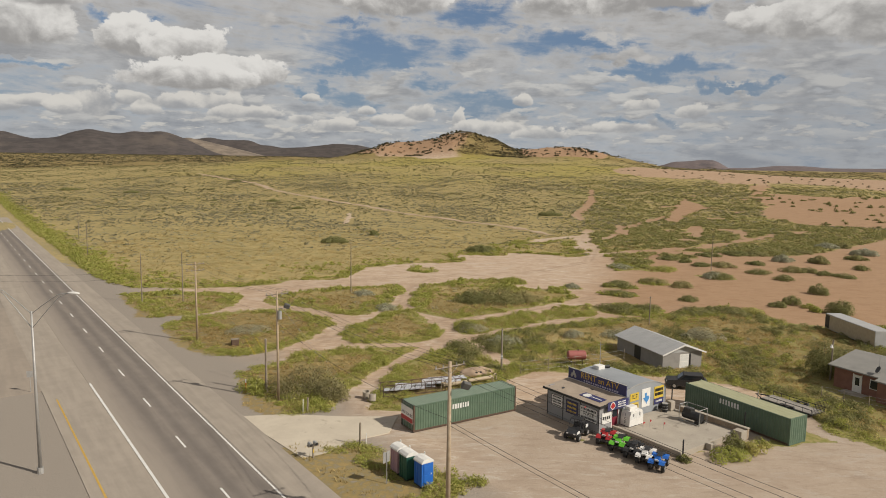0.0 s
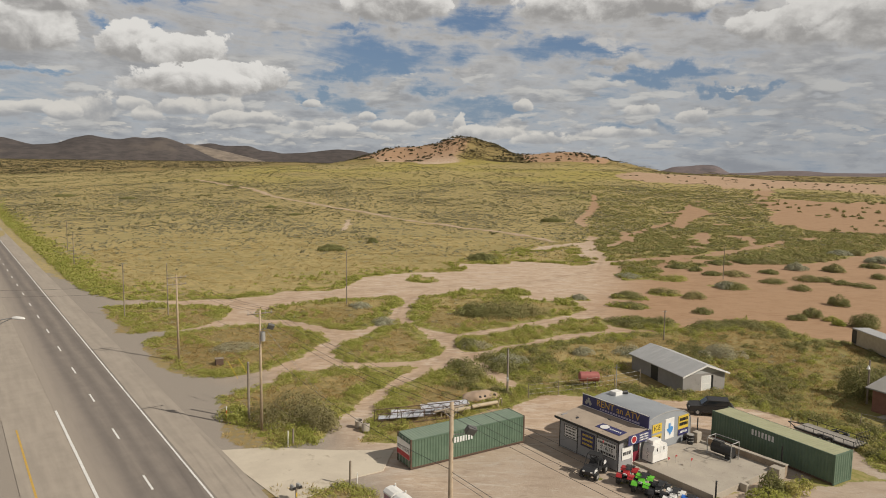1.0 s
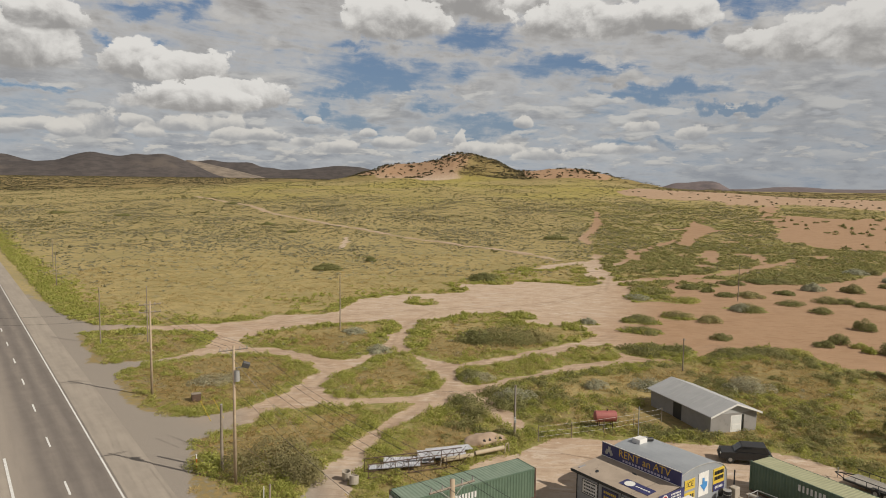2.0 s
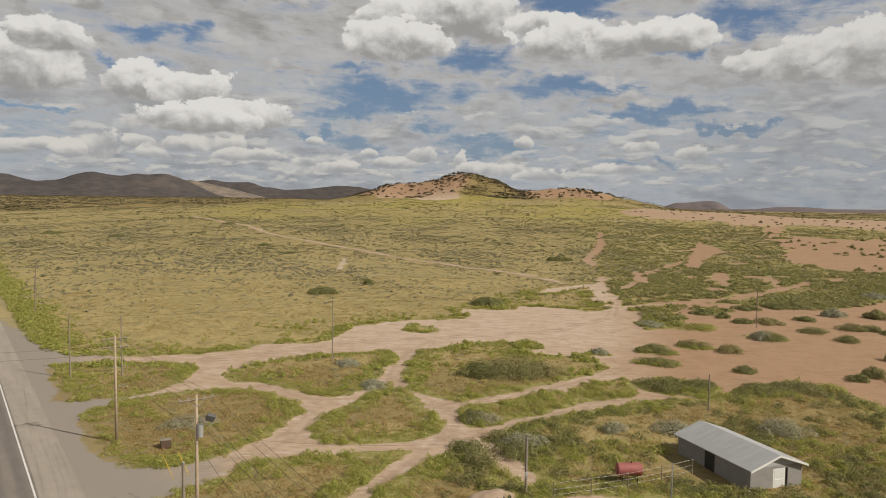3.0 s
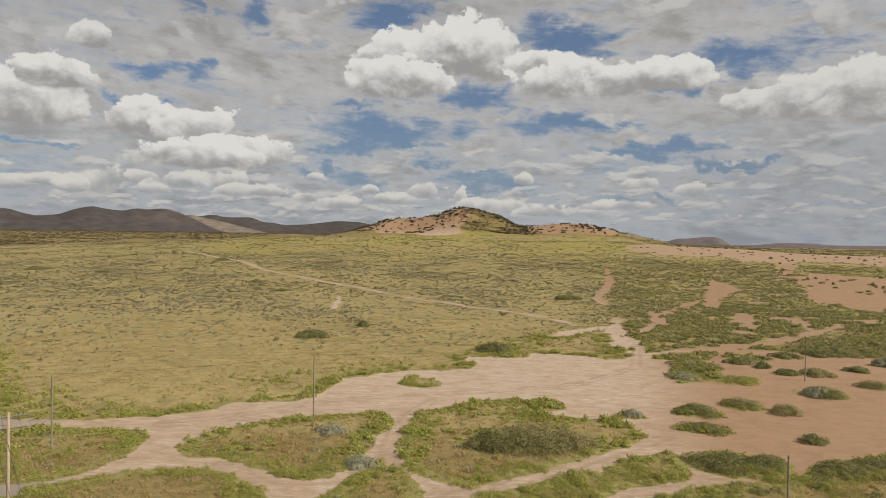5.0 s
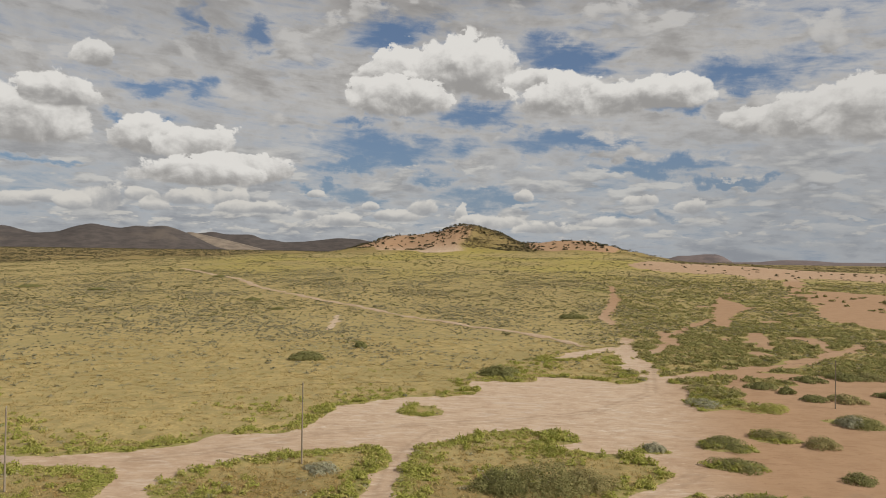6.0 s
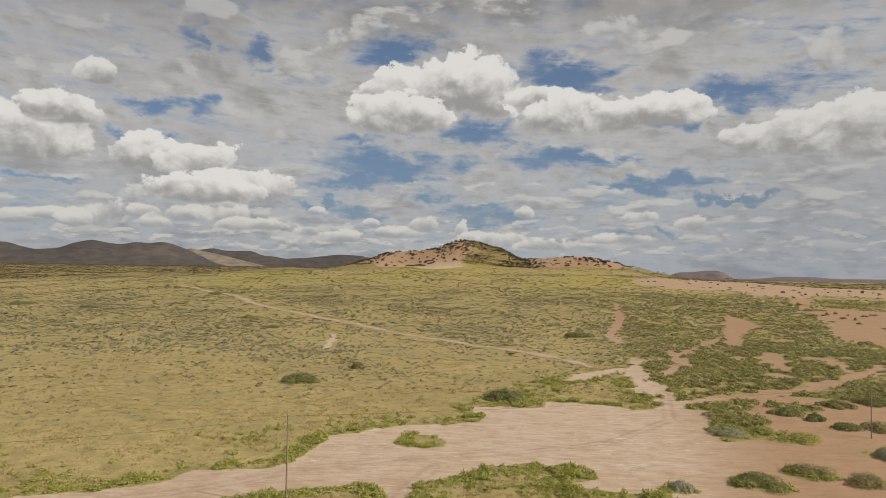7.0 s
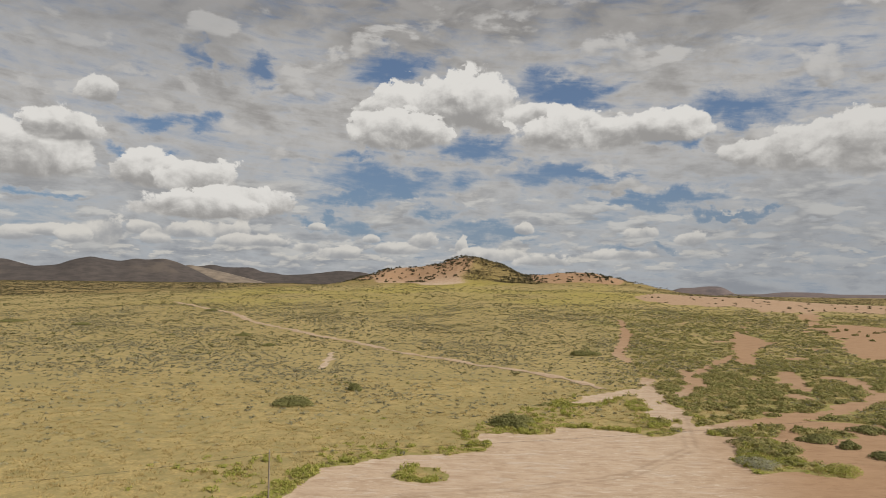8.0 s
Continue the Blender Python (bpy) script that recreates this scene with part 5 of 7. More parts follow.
part("pane", box(1.9, 2.57, 0.02, 0.035, 1.35, 2.3), gl, d)
part("door_frame", box(1.70, 1.79, -0.03, 0.12, 0.3, 2.5), M_WHITE, shop, "white door frame")
part("door_frame", box(2.68, 2.77, -0.03, 0.12, 0.3, 2.5), M_WHITE, shop, "white door frame")
part("roof", prism([(-0.35, 2.78), (3.5, 3.08), (3.5, 3.20), (-0.35, 2.90)], -0.3, 7.3), M_ROOFING, shop, "sandy roll roofing with worn patches")
part("fascia", box(-0.39, -0.35, -0.32, 7.32, 2.70, 2.92), M_BLACK, shop, "black roof edge")
part("fascia", prism([(-0.35, 2.70), (3.5, 3.00), (3.5, 3.21), (-0.35, 2.91)], -0.34, -0.30), M_BLACK, shop, "black roof edge")
for yy in (0.0, 2.4, 4.7, 6.9):
    part("corner_trim", box(-0.03, 0.0, yy, yy + 0.08, 0, 2.7), M_BLACK, shop)
for px_, py_, rz_ in ((0.9, 5.6, 0.4), (2.6, 3.4, 1.2), (1.4, 2.3, 0.8)):
    bm = bmesh.new()
    bmesh.ops.create_icosphere(bm, subdivisions=2, radius=0.5, matrix=Matrix.Translation((px_, py_, 2.91 + 0.077 * px_)) @ Matrix.Rotation(rz_, 4, "Z") @ Matrix.Diagonal((0.9, 0.35, 0.05, 1)))
    part("roof_patch", bm, M_BLACK, shop, "dark tar patch")
# arched hall
arch = [(3.45, 0), (3.45, 2.1)]
for k in range(17):
    a = math.pi * (1 - k / 16)
    arch.append((7.05 + 3.6 * math.cos(a), 2.1 + 1.65 * math.sin(a) ** 0.75))
arch += [(10.65, 0)]
hall = part("hall", prism(arch, 0.5, 7.6), M_GREYMETAL, shop, "smooth grey arched metal hall", smooth_faces=False)
rim = bmesh.new()
for a_, b_ in zip(arch[1:-1], arch[2:]):
    rod((a_[0], 0.5, a_[1]), (b_[0], 0.5, b_[1]), 0.05, seg=6, bm=rim)
part("hall_rim", rim, M_STEEL, hall)
part("hall_vent", box(6.6, 7.6, 6.1, 6.9, 3.66, 4.12, 0.05), M_WHITE, shop, "white rooftop cooler box")
part("hall_vent_hood", rod((7.62, 6.4, 3.88), (8.3, 6.1, 3.88), 0.17, 0.2, 10), M_BLACK, shop, "dark exhaust hood")
part("lean_to_roof", prism([(10.7, 1.75), (12.6, 1.55), (12.6, 1.65), (10.7, 1.85)], 4.4, 7.4), M_SHINGLE, shop, "pale lean-to roof")
part("lean_to_wall", box(10.7, 12.5, 4.5, 7.3, 0, 1.6), M_GREYMETAL, shop)
# the vent's dark inside is a black disc before the unbroken wall
part("plinth_hole", rod((9.9, 0.47, 0.85), (9.9, 0.44, 0.85), 0.36, seg=16), M_BLACK, shop, "round black disc standing for the shade in a vent opening")

# sign boards on the shop
sg = part("roof_sign", box(3.33, 3.42, -0.35, 7.35, 3.2, 4.32, 0.01), M_NAVY, shop, "long navy sign board with gold letters")
fr = bmesh.new()
for z_ in (3.19, 4.33):
    box(3.30, 3.34, -0.37, 7.37, z_ - 0.03, z_ + 0.03, bm=fr)
part("sign_frame", fr, M_WHITE, sg)
words("RENT an ATV", 0.86, M_GOLD, sg, pose(3.325, 3.1, 3.88, 90, 0, -90))
bars(15, 0.22, 0.17, 0.09, M_LILAC, sg, pose(3.325, 2.9, 3.40, 90, 0, -90))
lg = bmesh.new()
for a_, r_ in ((6.35, 0.16), (6.85, 0.16)):
    rod((3.325, a_, 3.55), (3.315, a_, 3.55), r_, seg=12, bm=lg)
box(3.315, 3.325, 6.3, 6.9, 3.62, 3.85, bm=lg)
box(3.315, 3.325, 6.45, 6.7, 3.85, 4.1, bm=lg)
part("vehicle_emblem", lg, M_STEEL, sg)
for k in range(4):
    part("sign_brace", rod((3.45, 0.3 + 2.2 * k, 3.3), (4.0, 0.3 + 2.2 * k, 3.0), 0.03), M_STEEL, shop)


def poster(y0, y1, z0, z1, mat, text, rows, ink, label):
    p = part("poster", box(-0.05, -0.02, y0, y1, z0, z1), mat, shop, label)
    w, h = y1 - y0, z1 - z0
    fr = bmesh.new()
    for a_, b_, c_, d_ in ((y0, y1, z0, z0 + 0.05), (y0, y1, z1 - 0.05, z1), (y0, y0 + 0.05, z0, z1), (y1 - 0.05, y1, z0, z1)):
        box(-0.06, -0.05, a_, b_, c_, d_, bm=fr)
    part("poster_frame", fr, M_BLACK, p)
    for i in range(rows):
        zz = z1 - (i + 0.75) * h / (rows + 0.4)
        if text and i == 1:
            words(text, h * 0.36, ink, p, pose(-0.055, (y0 + y1) / 2, zz, 90, 0, -90))
        else:
            n = int(w / 0.2)
            bars(n, 0.13, h / rows * 0.42, 0.045, ink, p, pose(-0.055, (y0 + y1) / 2, zz, 90, 0, -90))
    return p


poster(4.75, 6.35, 1.15, 2.35, M_WHITE, "", 4, M_BLACK, "white printed poster with dark figures")
poster(2.7, 4.3, 1.0, 2.35, M_NAVY, "", 3, M_YELSIGN, "dark blue poster with yellow print")
poster(0.2, 2.45, 0.95, 2.35, M_WHITE, "STATE", 3, M_BLACK, "white banner with large black print")


def end_sign(x0, x1, z0, z1, mat, label, y=-0.03):
    return part("sign", box(x0, x1, y - 0.03, y, z0, z1, 0.0), mat, shop, label)


s = end_sign(0.35, 1.6, 0.95, 2.05, M_WHITE, "white notice board")
bars(4, 0.18, 0.3, 0.08, M_BLACK, s, pose(0.95, -0.065, 1.5, 90, 0, 0))
s = end_sign(0.75, 3.75, 2.25, 3.1, M_NAVY, "navy banner with a red and white oval", -0.32)
ov = bmesh.new()
rod((1.45, -0.36, 2.68), (1.45, -0.37, 2.68), 0.36, seg=20, bm=ov)
part("oval", ov, M_WHITE, s)
ov = bmesh.new()
rod((1.45, -0.372, 2.68), (1.45, -0.38, 2.68), 0.28, seg=20, bm=ov)
part("oval_core", ov, M_REDPAINT, s)
for r_ in range(3):
    bars(7, 0.12, 0.12, 0.05, M_LETTER, s, pose(2.75, -0.36, 2.45 + 0.22 * r_, 90, 0, 0))
# the same banner design lying on the roof
lay = part("roof_banner", box(0.35, 1.35, 0.3, 3.0, 0, 0.02), M_NAVY, shop, "navy banner lying flat on the roof", at=pose(0.1, 0.1, 2.95, 0, -4.4, 0))
ov = bmesh.new()
rod((0.85, 2.35, 0.022), (0.85, 2.35, 0.03), 0.42, seg=20, bm=ov)
part("oval", ov, M_WHITE, lay)
bars(6, 0.16, 0.16, 0.06, M_LETTER, lay, pose(0.85, 1.15, 0.022, 0, 0, -90))
s = end_sign(4.95, 6.3, 1.15, 2.95, M_GREYMETAL, "grey panel with yellow price banners", 0.49)
for z0_, z1_ in ((2.15, 2.95), (1.15, 1.95)):
    q = part("banner", box(4.97, 6.28, 0.44, 0.455, z0_, z1_), M_YELSIGN, s)
words("ICE", 0.62, M_BLACK, s, pose(5.62, 0.437, 2.55, 90, 0, 0))
bars(4, 0.2, 0.4, 0.08, M_BLACK, s, pose(5.62, 0.437, 1.55, 90, 0, 0))
s = end_sign(6.8, 8.1, 1.2, 3.1, M_WHITE, "white poster with a blue state map", 0.49)
st = bmesh.new()
pts = [(-0.18, 0.55), (0.12, 0.55), (0.12, 0.2), (0.55, 0.12), (0.52, -0.25), (0.2, -0.55), (0.12, -0.75), (-0.05, -0.45), (-0.25, -0.3), (-0.5, 0.0), (-0.18, 0.02)]
fc = st.faces.new([st.verts.new((7.43 + a_ * 0.9, 0.45, 2.15 + b_ * 0.9)) for a_, b_ in pts])
ex = bmesh.ops.extrude_face_region(st, geom=[fc])
bmesh.ops.translate(st, verts=[e for e in ex["geom"] if isinstance(e, bmesh.types.BMVert)], vec=(0, -0.01, 0))
part("map_shape", st, M_SKY, s)
s = end_sign(8.75, 10.25, 1.15, 3.0, M_YELSIGN, "yellow and navy banner", 0.49)
part("lower_half", box(8.75, 10.25, 0.44, 0.456, 1.15, 1.75), M_NAVY, s)
for zz in (2.65, 2.2):
    bars(6, 0.16, 0.3, 0.05, M_BLACK, s, pose(9.5, 0.437, zz, 90, 0, 0))
bars(6, 0.13, 0.2, 0.05, M_LETTER, s, pose(9.5, 0.437, 1.45, 90, 0, 0))

# ---- terrace in front of the hall: concrete slab with a low wall ----
slab = set_at(tagged(new("terrace"), "raised concrete terrace with a stained top beside the shop", "terrace"), shop_pose(0, 0))
part("slab", box(1.95, 11.2, -7.7, 0.45, -0.2, 0.5, 0.03), M_CONCRETE, slab)
part("low_wall", box(10.85, 11.2, -8.6, -1.2, -0.2, 1.0, 0.02), M_STONEWALL, slab, "low tan stone wall with pale coping")
part("coping", box(10.8, 11.25, -8.65, -1.15, 1.002, 1.08, 0.01), M_CONCRETE, slab)
part("end_pier", box(9.9, 10.84, -8.6, -7.705, -0.2, 0.9, 0.03), M_CONCRETE, slab)
part("end_wall", box(5.6, 6.0, -8.3, -7.705, -0.2, 0.6, 0.03), M_CONCRETE, slab)
part("step", box(1.2, 1.945, -1.6, 0.0, -0.1, 0.28, 0.02), M_CONCRETE, slab)

ice = set_at(tagged(new("ice_chest"), "white slant-front ice chest standing on the terrace", "ice chest"), shop_pose(2.85, -1.3, 0.5))
part("cabinet", prism([(0, 0.08), (2.0, 0.08), (2.0, 1.0), (1.8, 1.5), (0.2, 1.5), (0.0, 1.0)], 0, 1.1), M_WHITE, ice)
part("base", box(0.05, 1.95, 0.05, 1.05, 0, 0.08), M_BLACK, ice)
part("cooling_unit", box(0.35, 1.45, 0.3, 0.95, 1.502, 1.85, 0.04), M_WHITE, ice)
for k in (0.12, 1.02):
    dr = part("hatch", box(k, k + 0.85, -0.02, -0.002, 0.75, 1.35, 0.0), M_LETTER, ice, "pale glazed hatch")
    part("handle", box(k + 0.38, k + 0.44, -0.06, -0.022, 1.0, 1.3), M_BLACK, dr)
for ch, zz in (("I", 1.15), ("C", 0.8), ("E", 0.45)):
    words(ch, 0.36, M_BLACK, ice, pose(-0.006, 0.55, zz, 90, 0, -90))

bar = set_at(tagged(new("trash_barrel"), "dark ribbed trash barrel against the hall", "barrel"), shop_pose(9.5, -0.35, 0.5))
bm = rod((0, 0, 0), (0, 0, 0.9), 0.28, 0.32, 14)
part("drum", bm, M_BLACK, bar)
for zz in (0.3, 0.6, 0.88):
    part("hoop", rod((0, 0, zz), (0, 0, zz + 0.03), 0.33, seg=14), M_STEEL, bar)
blk = set_at(tagged(new("concrete_block"), "broken concrete block beside the barrel", "block"), shop_pose(10.4, -0.4, 0.5))
bm = box(-0.35, 0.35, -0.3, 0.3, 0, 1.0, 0.08)
part("block", bm, M_CONCRETE, blk)

# steel cage with a black tank
cage = set_at(tagged(new("tank_cage"), "black barrel smoker inside a steel tube cage on the terrace", "smoker"), shop_pose(8.75, -4.9, 0.5))
for xx in (0, 1.2):
    for yy in (0, 2.3):
        part("cage_post", rod((xx, yy, 0), (xx, yy, 1.6), 0.035), M_STEEL, cage)
    part("cage_rail", rod((xx, 0, 1.6), (xx, 2.3, 1.6), 0.035), M_STEEL, cage)
    part("cage_rail", rod((xx, 0, 0.1), (xx, 2.3, 0.1), 0.035), M_STEEL, cage)
for yy in (0, 2.3):
    part("cage_rail", rod((0, yy, 1.6), (1.2, yy, 1.6), 0.035), M_STEEL, cage)
part("tank", rod((0.6, 0.2, 0.65), (0.6, 2.1, 0.65), 0.45, seg=18), M_BLACK, cage)
part("tank_box", box(0.25, 0.95, 1.2, 2.0, 0.9, 1.35, 0.05), M_BLACK, cage)
part("wheel", rod((0.1, 0.4, 0.25), (0.25, 0.4, 0.25), 0.24, seg=14), M_RUBBER, cage)
part("wheel", rod((1.0, 0.4, 0.25), (1.15, 0.4, 0.25), 0.24, seg=14), M_RUBBER, cage)

for lx, ly in ((3.6, -2.3), (4.6, -2.3), (5.1, -3.5)):
    fl = set_at(tagged(new("marker_flag"), "small red marker flag on a thin rod", "flag", "marker flags"), shop_pose(lx, ly, 0.5))
    part("rod", rod((0, 0, 0), (0, 0, 0.8), 0.012, seg=5), M_STEEL, fl)
    bm = bmesh.new()
    fv = [bm.verts.new(v) for v in ((0, 0, 0.8), (0.34, 0.03, 0.64), (0, 0, 0.5))]
    ff = bm.faces.new(fv)
    ex = bmesh.ops.extrude_face_region(bm, geom=[ff])
    bmesh.ops.translate(bm, verts=[e for e in ex["geom"] if isinstance(e, bmesh.types.BMVert)], vec=(0, 0.01, 0))
    part("pennant", bm, M_REDPAINT, fl)
pt = set_at(tagged(new("steel_post"), "black steel post at the terrace corner", "post"), shop_pose(1.9, -7.95, 0))
part("post", rod((0, 0, 0), (0, 0, 1.75), 0.07, seg=8), M_BLACK, pt)
part("cap", rod((0, 0, 1.75), (0, 0, 1.8), 0.09, 0.03), M_BLACK, pt)
pt = set_at(tagged(new("steel_post"), "dark post beside the second container", "post"), pose(28.6, 54.6, 0))
part("post", rod((0, 0, 0), (0, 0, 2.2), 0.06, seg=8), M_BLACK, pt)
pt = set_at(tagged(new("steel_post"), "dark steel post beside the hall's corner", "post"), shop_pose(11.5, 0.3, 0))
part("post", rod((0, 0, 0), (0, 0, 2.4), 0.06, seg=8), M_BLACK, pt)


# ---- quad bikes and the side-by-side ----
def wheel_at(p, x, y, r, w):
    wh = part("wheel", rod((x, y - w / 2, r), (x, y + w / 2, r), r, seg=16), M_RUBBER, p)
    part("rim", rod((x, y - w / 2 - 0.012, r), (x, y + w / 2 + 0.012, r), r * 0.5, seg=12), M_STEEL, wh)
    return wh


def quad(lx, ly, deg, mat, colour):
    q = set_at(tagged(new("quad_bike"), colour + " quad bike parked in a row on the dirt", "quad bike", "quad bikes in a row"), shop_pose(lx, ly, 0.0, deg) @ Matrix.Diagonal((1.28, 1.28, 1.22, 1)))
    for x_ in (-0.58, 0.58):
        for y_ in (-0.42, 0.42):
            wheel_at(q, x_, y_, 0.29, 0.22)
    part("frame", box(-0.65, 0.65, -0.13, 0.13, 0.28, 0.5, 0.04), M_BLACK, q)
    part("engine", box(-0.2, 0.25, -0.2, 0.2, 0.32, 0.6, 0.05), M_STEEL, q)
    part("seat", prism([(-0.5, 0.74), (0.15, 0.72), (0.22, 0.8), (0.1, 0.84), (-0.5, 0.86)], -0.15, 0.15), M_SEAT, q)
    part("tank_cover", prism([(0.12, 0.6), (0.55, 0.62), (0.68, 0.78), (0.4, 0.98), (0.15, 0.84)], -0.17, 0.17), mat, q)
    for s_ in (-1, 1):
        part("front_fender", prism([(0.28, 0.62), (0.42, 0.74), (0.75, 0.74), (0.9, 0.58), (0.86, 0.54), (0.72, 0.68), (0.44, 0.68), (0.32, 0.57)], min(s_ * 0.17, s_ * 0.54), max(s_ * 0.17, s_ * 0.54)), mat, q)
        part("rear_fender", prism([(-0.9, 0.66), (-0.75, 0.76), (-0.4, 0.74), (-0.24, 0.6), (-0.3, 0.56), (-0.44, 0.69), (-0.74, 0.7), (-0.86, 0.6)], min(s_ * 0.15, s_ * 0.54), max(s_ * 0.15, s_ * 0.54)), mat, q)
        part("foot_rest", box(-0.25, 0.25, min(s_ * 0.18, s_ * 0.42), max(s_ * 0.18, s_ * 0.42), 0.26, 0.3), M_BLACK, q)
    part("handlebar", tube([(0.38, -0.38, 1.08), (0.44, -0.15, 1.02), (0.44, 0.15, 1.02), (0.38, 0.38, 1.08)], 0.022), M_BLACK, q)
    part("headlight", box(0.66, 0.74, -0.12, 0.12, 0.72, 0.84, 0.02), M_LETTER, q)
    part("bumper", tube([(0.7, -0.2, 0.4), (0.95, -0.2, 0.5), (0.95, 0.2, 0.5), (0.7, 0.2, 0.4)], 0.02), M_BLACK, q)
    part("rear_rack", box(-0.92, -0.55, -0.28, 0.28, 0.78, 0.81), M_BLACK, q)
    return q


quad(-0.75, -1.6, 205, M_REDPAINT, "red")
quad(-0.95, -3.3, 205, M_LIME, "lime green")
quad(-1.05, -5.0, 205, M_BLACK, "black")
quad(-1.15, -6.4, 205, M_WHITE, "white")
quad(-1.25, -7.8, 205, M_BLUEPL, "blue")

utv = set_at(tagged(new("side_by_side"), "grey and black side-by-side buggy parked before the shop", "buggy"), shop_pose(-2.05, 0.9, 0, 200) @ Matrix.Diagonal((1.0, 1.0, 0.95, 1)))
for x_ in (-0.95, 0.95):
    for y_ in (-0.62, 0.62):
        wheel_at(utv, x_, y_, 0.34, 0.26)
part("chassis", box(-1.2, 1.2, -0.5, 0.5, 0.35, 0.62, 0.05), M_BLACK, utv)
part("hood", prism([(0.45, 0.62), (1.35, 0.62), (1.4, 0.75), (1.0, 0.98), (0.45, 1.05)], -0.52, 0.52), M_SEAT, utv, "black hood")
for s_ in (-0.54, 0.52):
    part("side_panel", prism([(0.5, 0.66), (1.2, 0.66), (1.1, 0.9), (0.5, 0.98)], s_, s_ + 0.02), M_LETTER, utv, "pale side panel")
    part("rear_panel", prism([(-1.3, 0.8), (-0.7, 0.8), (-0.7, 1.15), (-1.2, 1.1)], s_ * 1.12, s_ * 1.12 + 0.02), M_LETTER, utv, "pale side panel")
part("cargo_bed", box(-1.4, -0.6, -0.6, 0.6, 0.75, 1.02, 0.04), M_BLACK, utv)
for y_ in (-0.27, 0.27):
    part("seat", prism([(-0.45, 0.65), (0.1, 0.65), (0.1, 0.78), (-0.32, 0.8), (-0.45, 1.3), (-0.55, 1.3)], y_ - 0.22, y_ + 0.22), M_SEAT, utv)
for s_ in (-0.58, 0.58):
    part("roll_bar", tube([(0.7, s_, 0.95), (0.2, s_ * 0.92, 1.8), (-0.55, s_ * 0.92, 1.82), (-0.75, s_, 0.95)], 0.035), M_BLACK, utv)
part("roof", box(-0.62, 0.28, -0.56, 0.56, 1.83, 1.9, 0.03), M_BLACK, utv, "dark roof panel")
part("steering_wheel", rod((0.32, 0.27, 1.05), (0.35, 0.27, 1.08), 0.17, seg=12), M_BLACK, utv)
for y_ in (-0.35, 0.35):
    part("headlight", box(1.33, 1.4, y_ - 0.1, y_ + 0.1, 0.7, 0.8), M_LETTER, utv)
part("whip_mast", rod((-0.7, 0.5, 1.0), (-0.72, 0.5, 3.1), 0.012, seg=5), M_STEEL, utv)
part("whip_flag", prism([(-0.72, 3.05), (-0.42, 2.95), (-0.72, 2.8)], 0.495, 0.505), M_REDPAINT, utv)


# ---- black car behind the hall ----
def car(x, y, deg, mat, label):
    c = thing("car", x, y, z_at(x, y), deg, label, "car")
    part("body", prism([(-2.25, 0.42), (2.2, 0.42), (2.3, 0.72), (2.15, 0.98), (1.1, 1.08), (-2.1, 1.12), (-2.3, 0.9)], -0.9, 0.9), mat, c)
    part("cabin", prism([(-2.0, 1.12), (1.05, 1.09), (0.35, 1.68), (-1.7, 1.72)], -0.78, 0.78), mat, c)
    for s_ in (-0.79, 0.785):
        part("side_window", prism([(-1.75, 1.16), (0.75, 1.14), (0.25, 1.6), (-1.55, 1.62)], s_, s_ + 0.01), gl, c)
    part("windscreen", box(-0.02, 0.02, -0.7, 0.7, -0.38, 0.38), gl, c, at=pose(0.73, 0, 1.39, 0, -50, 0))
    for x_ in (-1.4, 1.4):
        for y_ in (-0.8, 0.8):
            wheel_at(c, x_, y_, 0.36, 0.24)
    for y_ in (-0.65, 0.65):
        part("headlight", box(2.2, 2.27, y_ - 0.16, y_ + 0.16, 0.75, 0.9), M_LETTER, c)
    part("bumper", box(2.2, 2.38, -0.85, 0.85, 0.42, 0.62, 0.04), M_BLACK, c)
    return c


car(27.4, 68.7, 168, M_BLACK, "black off-road car parked behind the hall")

# ---- utility trailer ----
tr = thing("utility_trailer", 36.4, 62.0, z_at(36.4, 62), -58.3, "flat utility trailer with black rails and a mesh ramp", "trailer")
for k in range(8):
    part("deck_board", box(-2.9, 2.9, -1.02 + 0.255 * k, -0.78 + 0.255 * k, 0.55, 0.6), M_PLANK, tr)
for s_ in (-1.07, 1.07):
    part("side_rail", rod((-2.95, s_, 1.0), (2.95, s_, 1.0), 0.035), M_BLACK, tr)
    part("frame_beam", box(-2.95, 2.95, s_ - 0.05, s_ + 0.05, 0.42, 0.56), M_BLACK, tr)
    for k in range(7):
        part("rail_post", rod((-2.9 + 0.967 * k, s_, 0.55), (-2.9 + 0.967 * k, s_, 1.0), 0.025, seg=6), M_BLACK, tr)
    for x_ in (-0.1, 0.75):
        w_ = part("wheel", rod((x_, s_ * 1.05, 0.34), (x_, s_ * 1.22, 0.34), 0.34, seg=16), M_RUBBER, tr)
        part("rim", rod((x_, s_ * 1.05, 0.34), (x_, s_ * 1.235, 0.34), 0.18, seg=10), M_STEEL, w_)
    part("fender", prism([(-0.55, 0.62), (-0.4, 0.78), (1.05, 0.78), (1.2, 0.62), (1.15, 0.62), (1.0, 0.74), (-0.35, 0.74), (-0.5, 0.62)], min(s_ * 1.02, s_ * 1.25), max(s_ * 1.02, s_ * 1.25)), M_BLACK, tr)
rm = bmesh.new()
for k in range(9):
    rod((2.97, -1.05 + 0.2625 * k, 0.5), (3.15, -1.05 + 0.2625 * k, 1.9), 0.016, seg=5, bm=rm)
for zz in (0.5, 0.95, 1.4, 1.9):
    rod((2.97 + (zz - 0.5) * 0.13, -1.05, zz), (2.97 + (zz - 0.5) * 0.13, 1.05, zz), 0.02, seg=5, bm=rm)
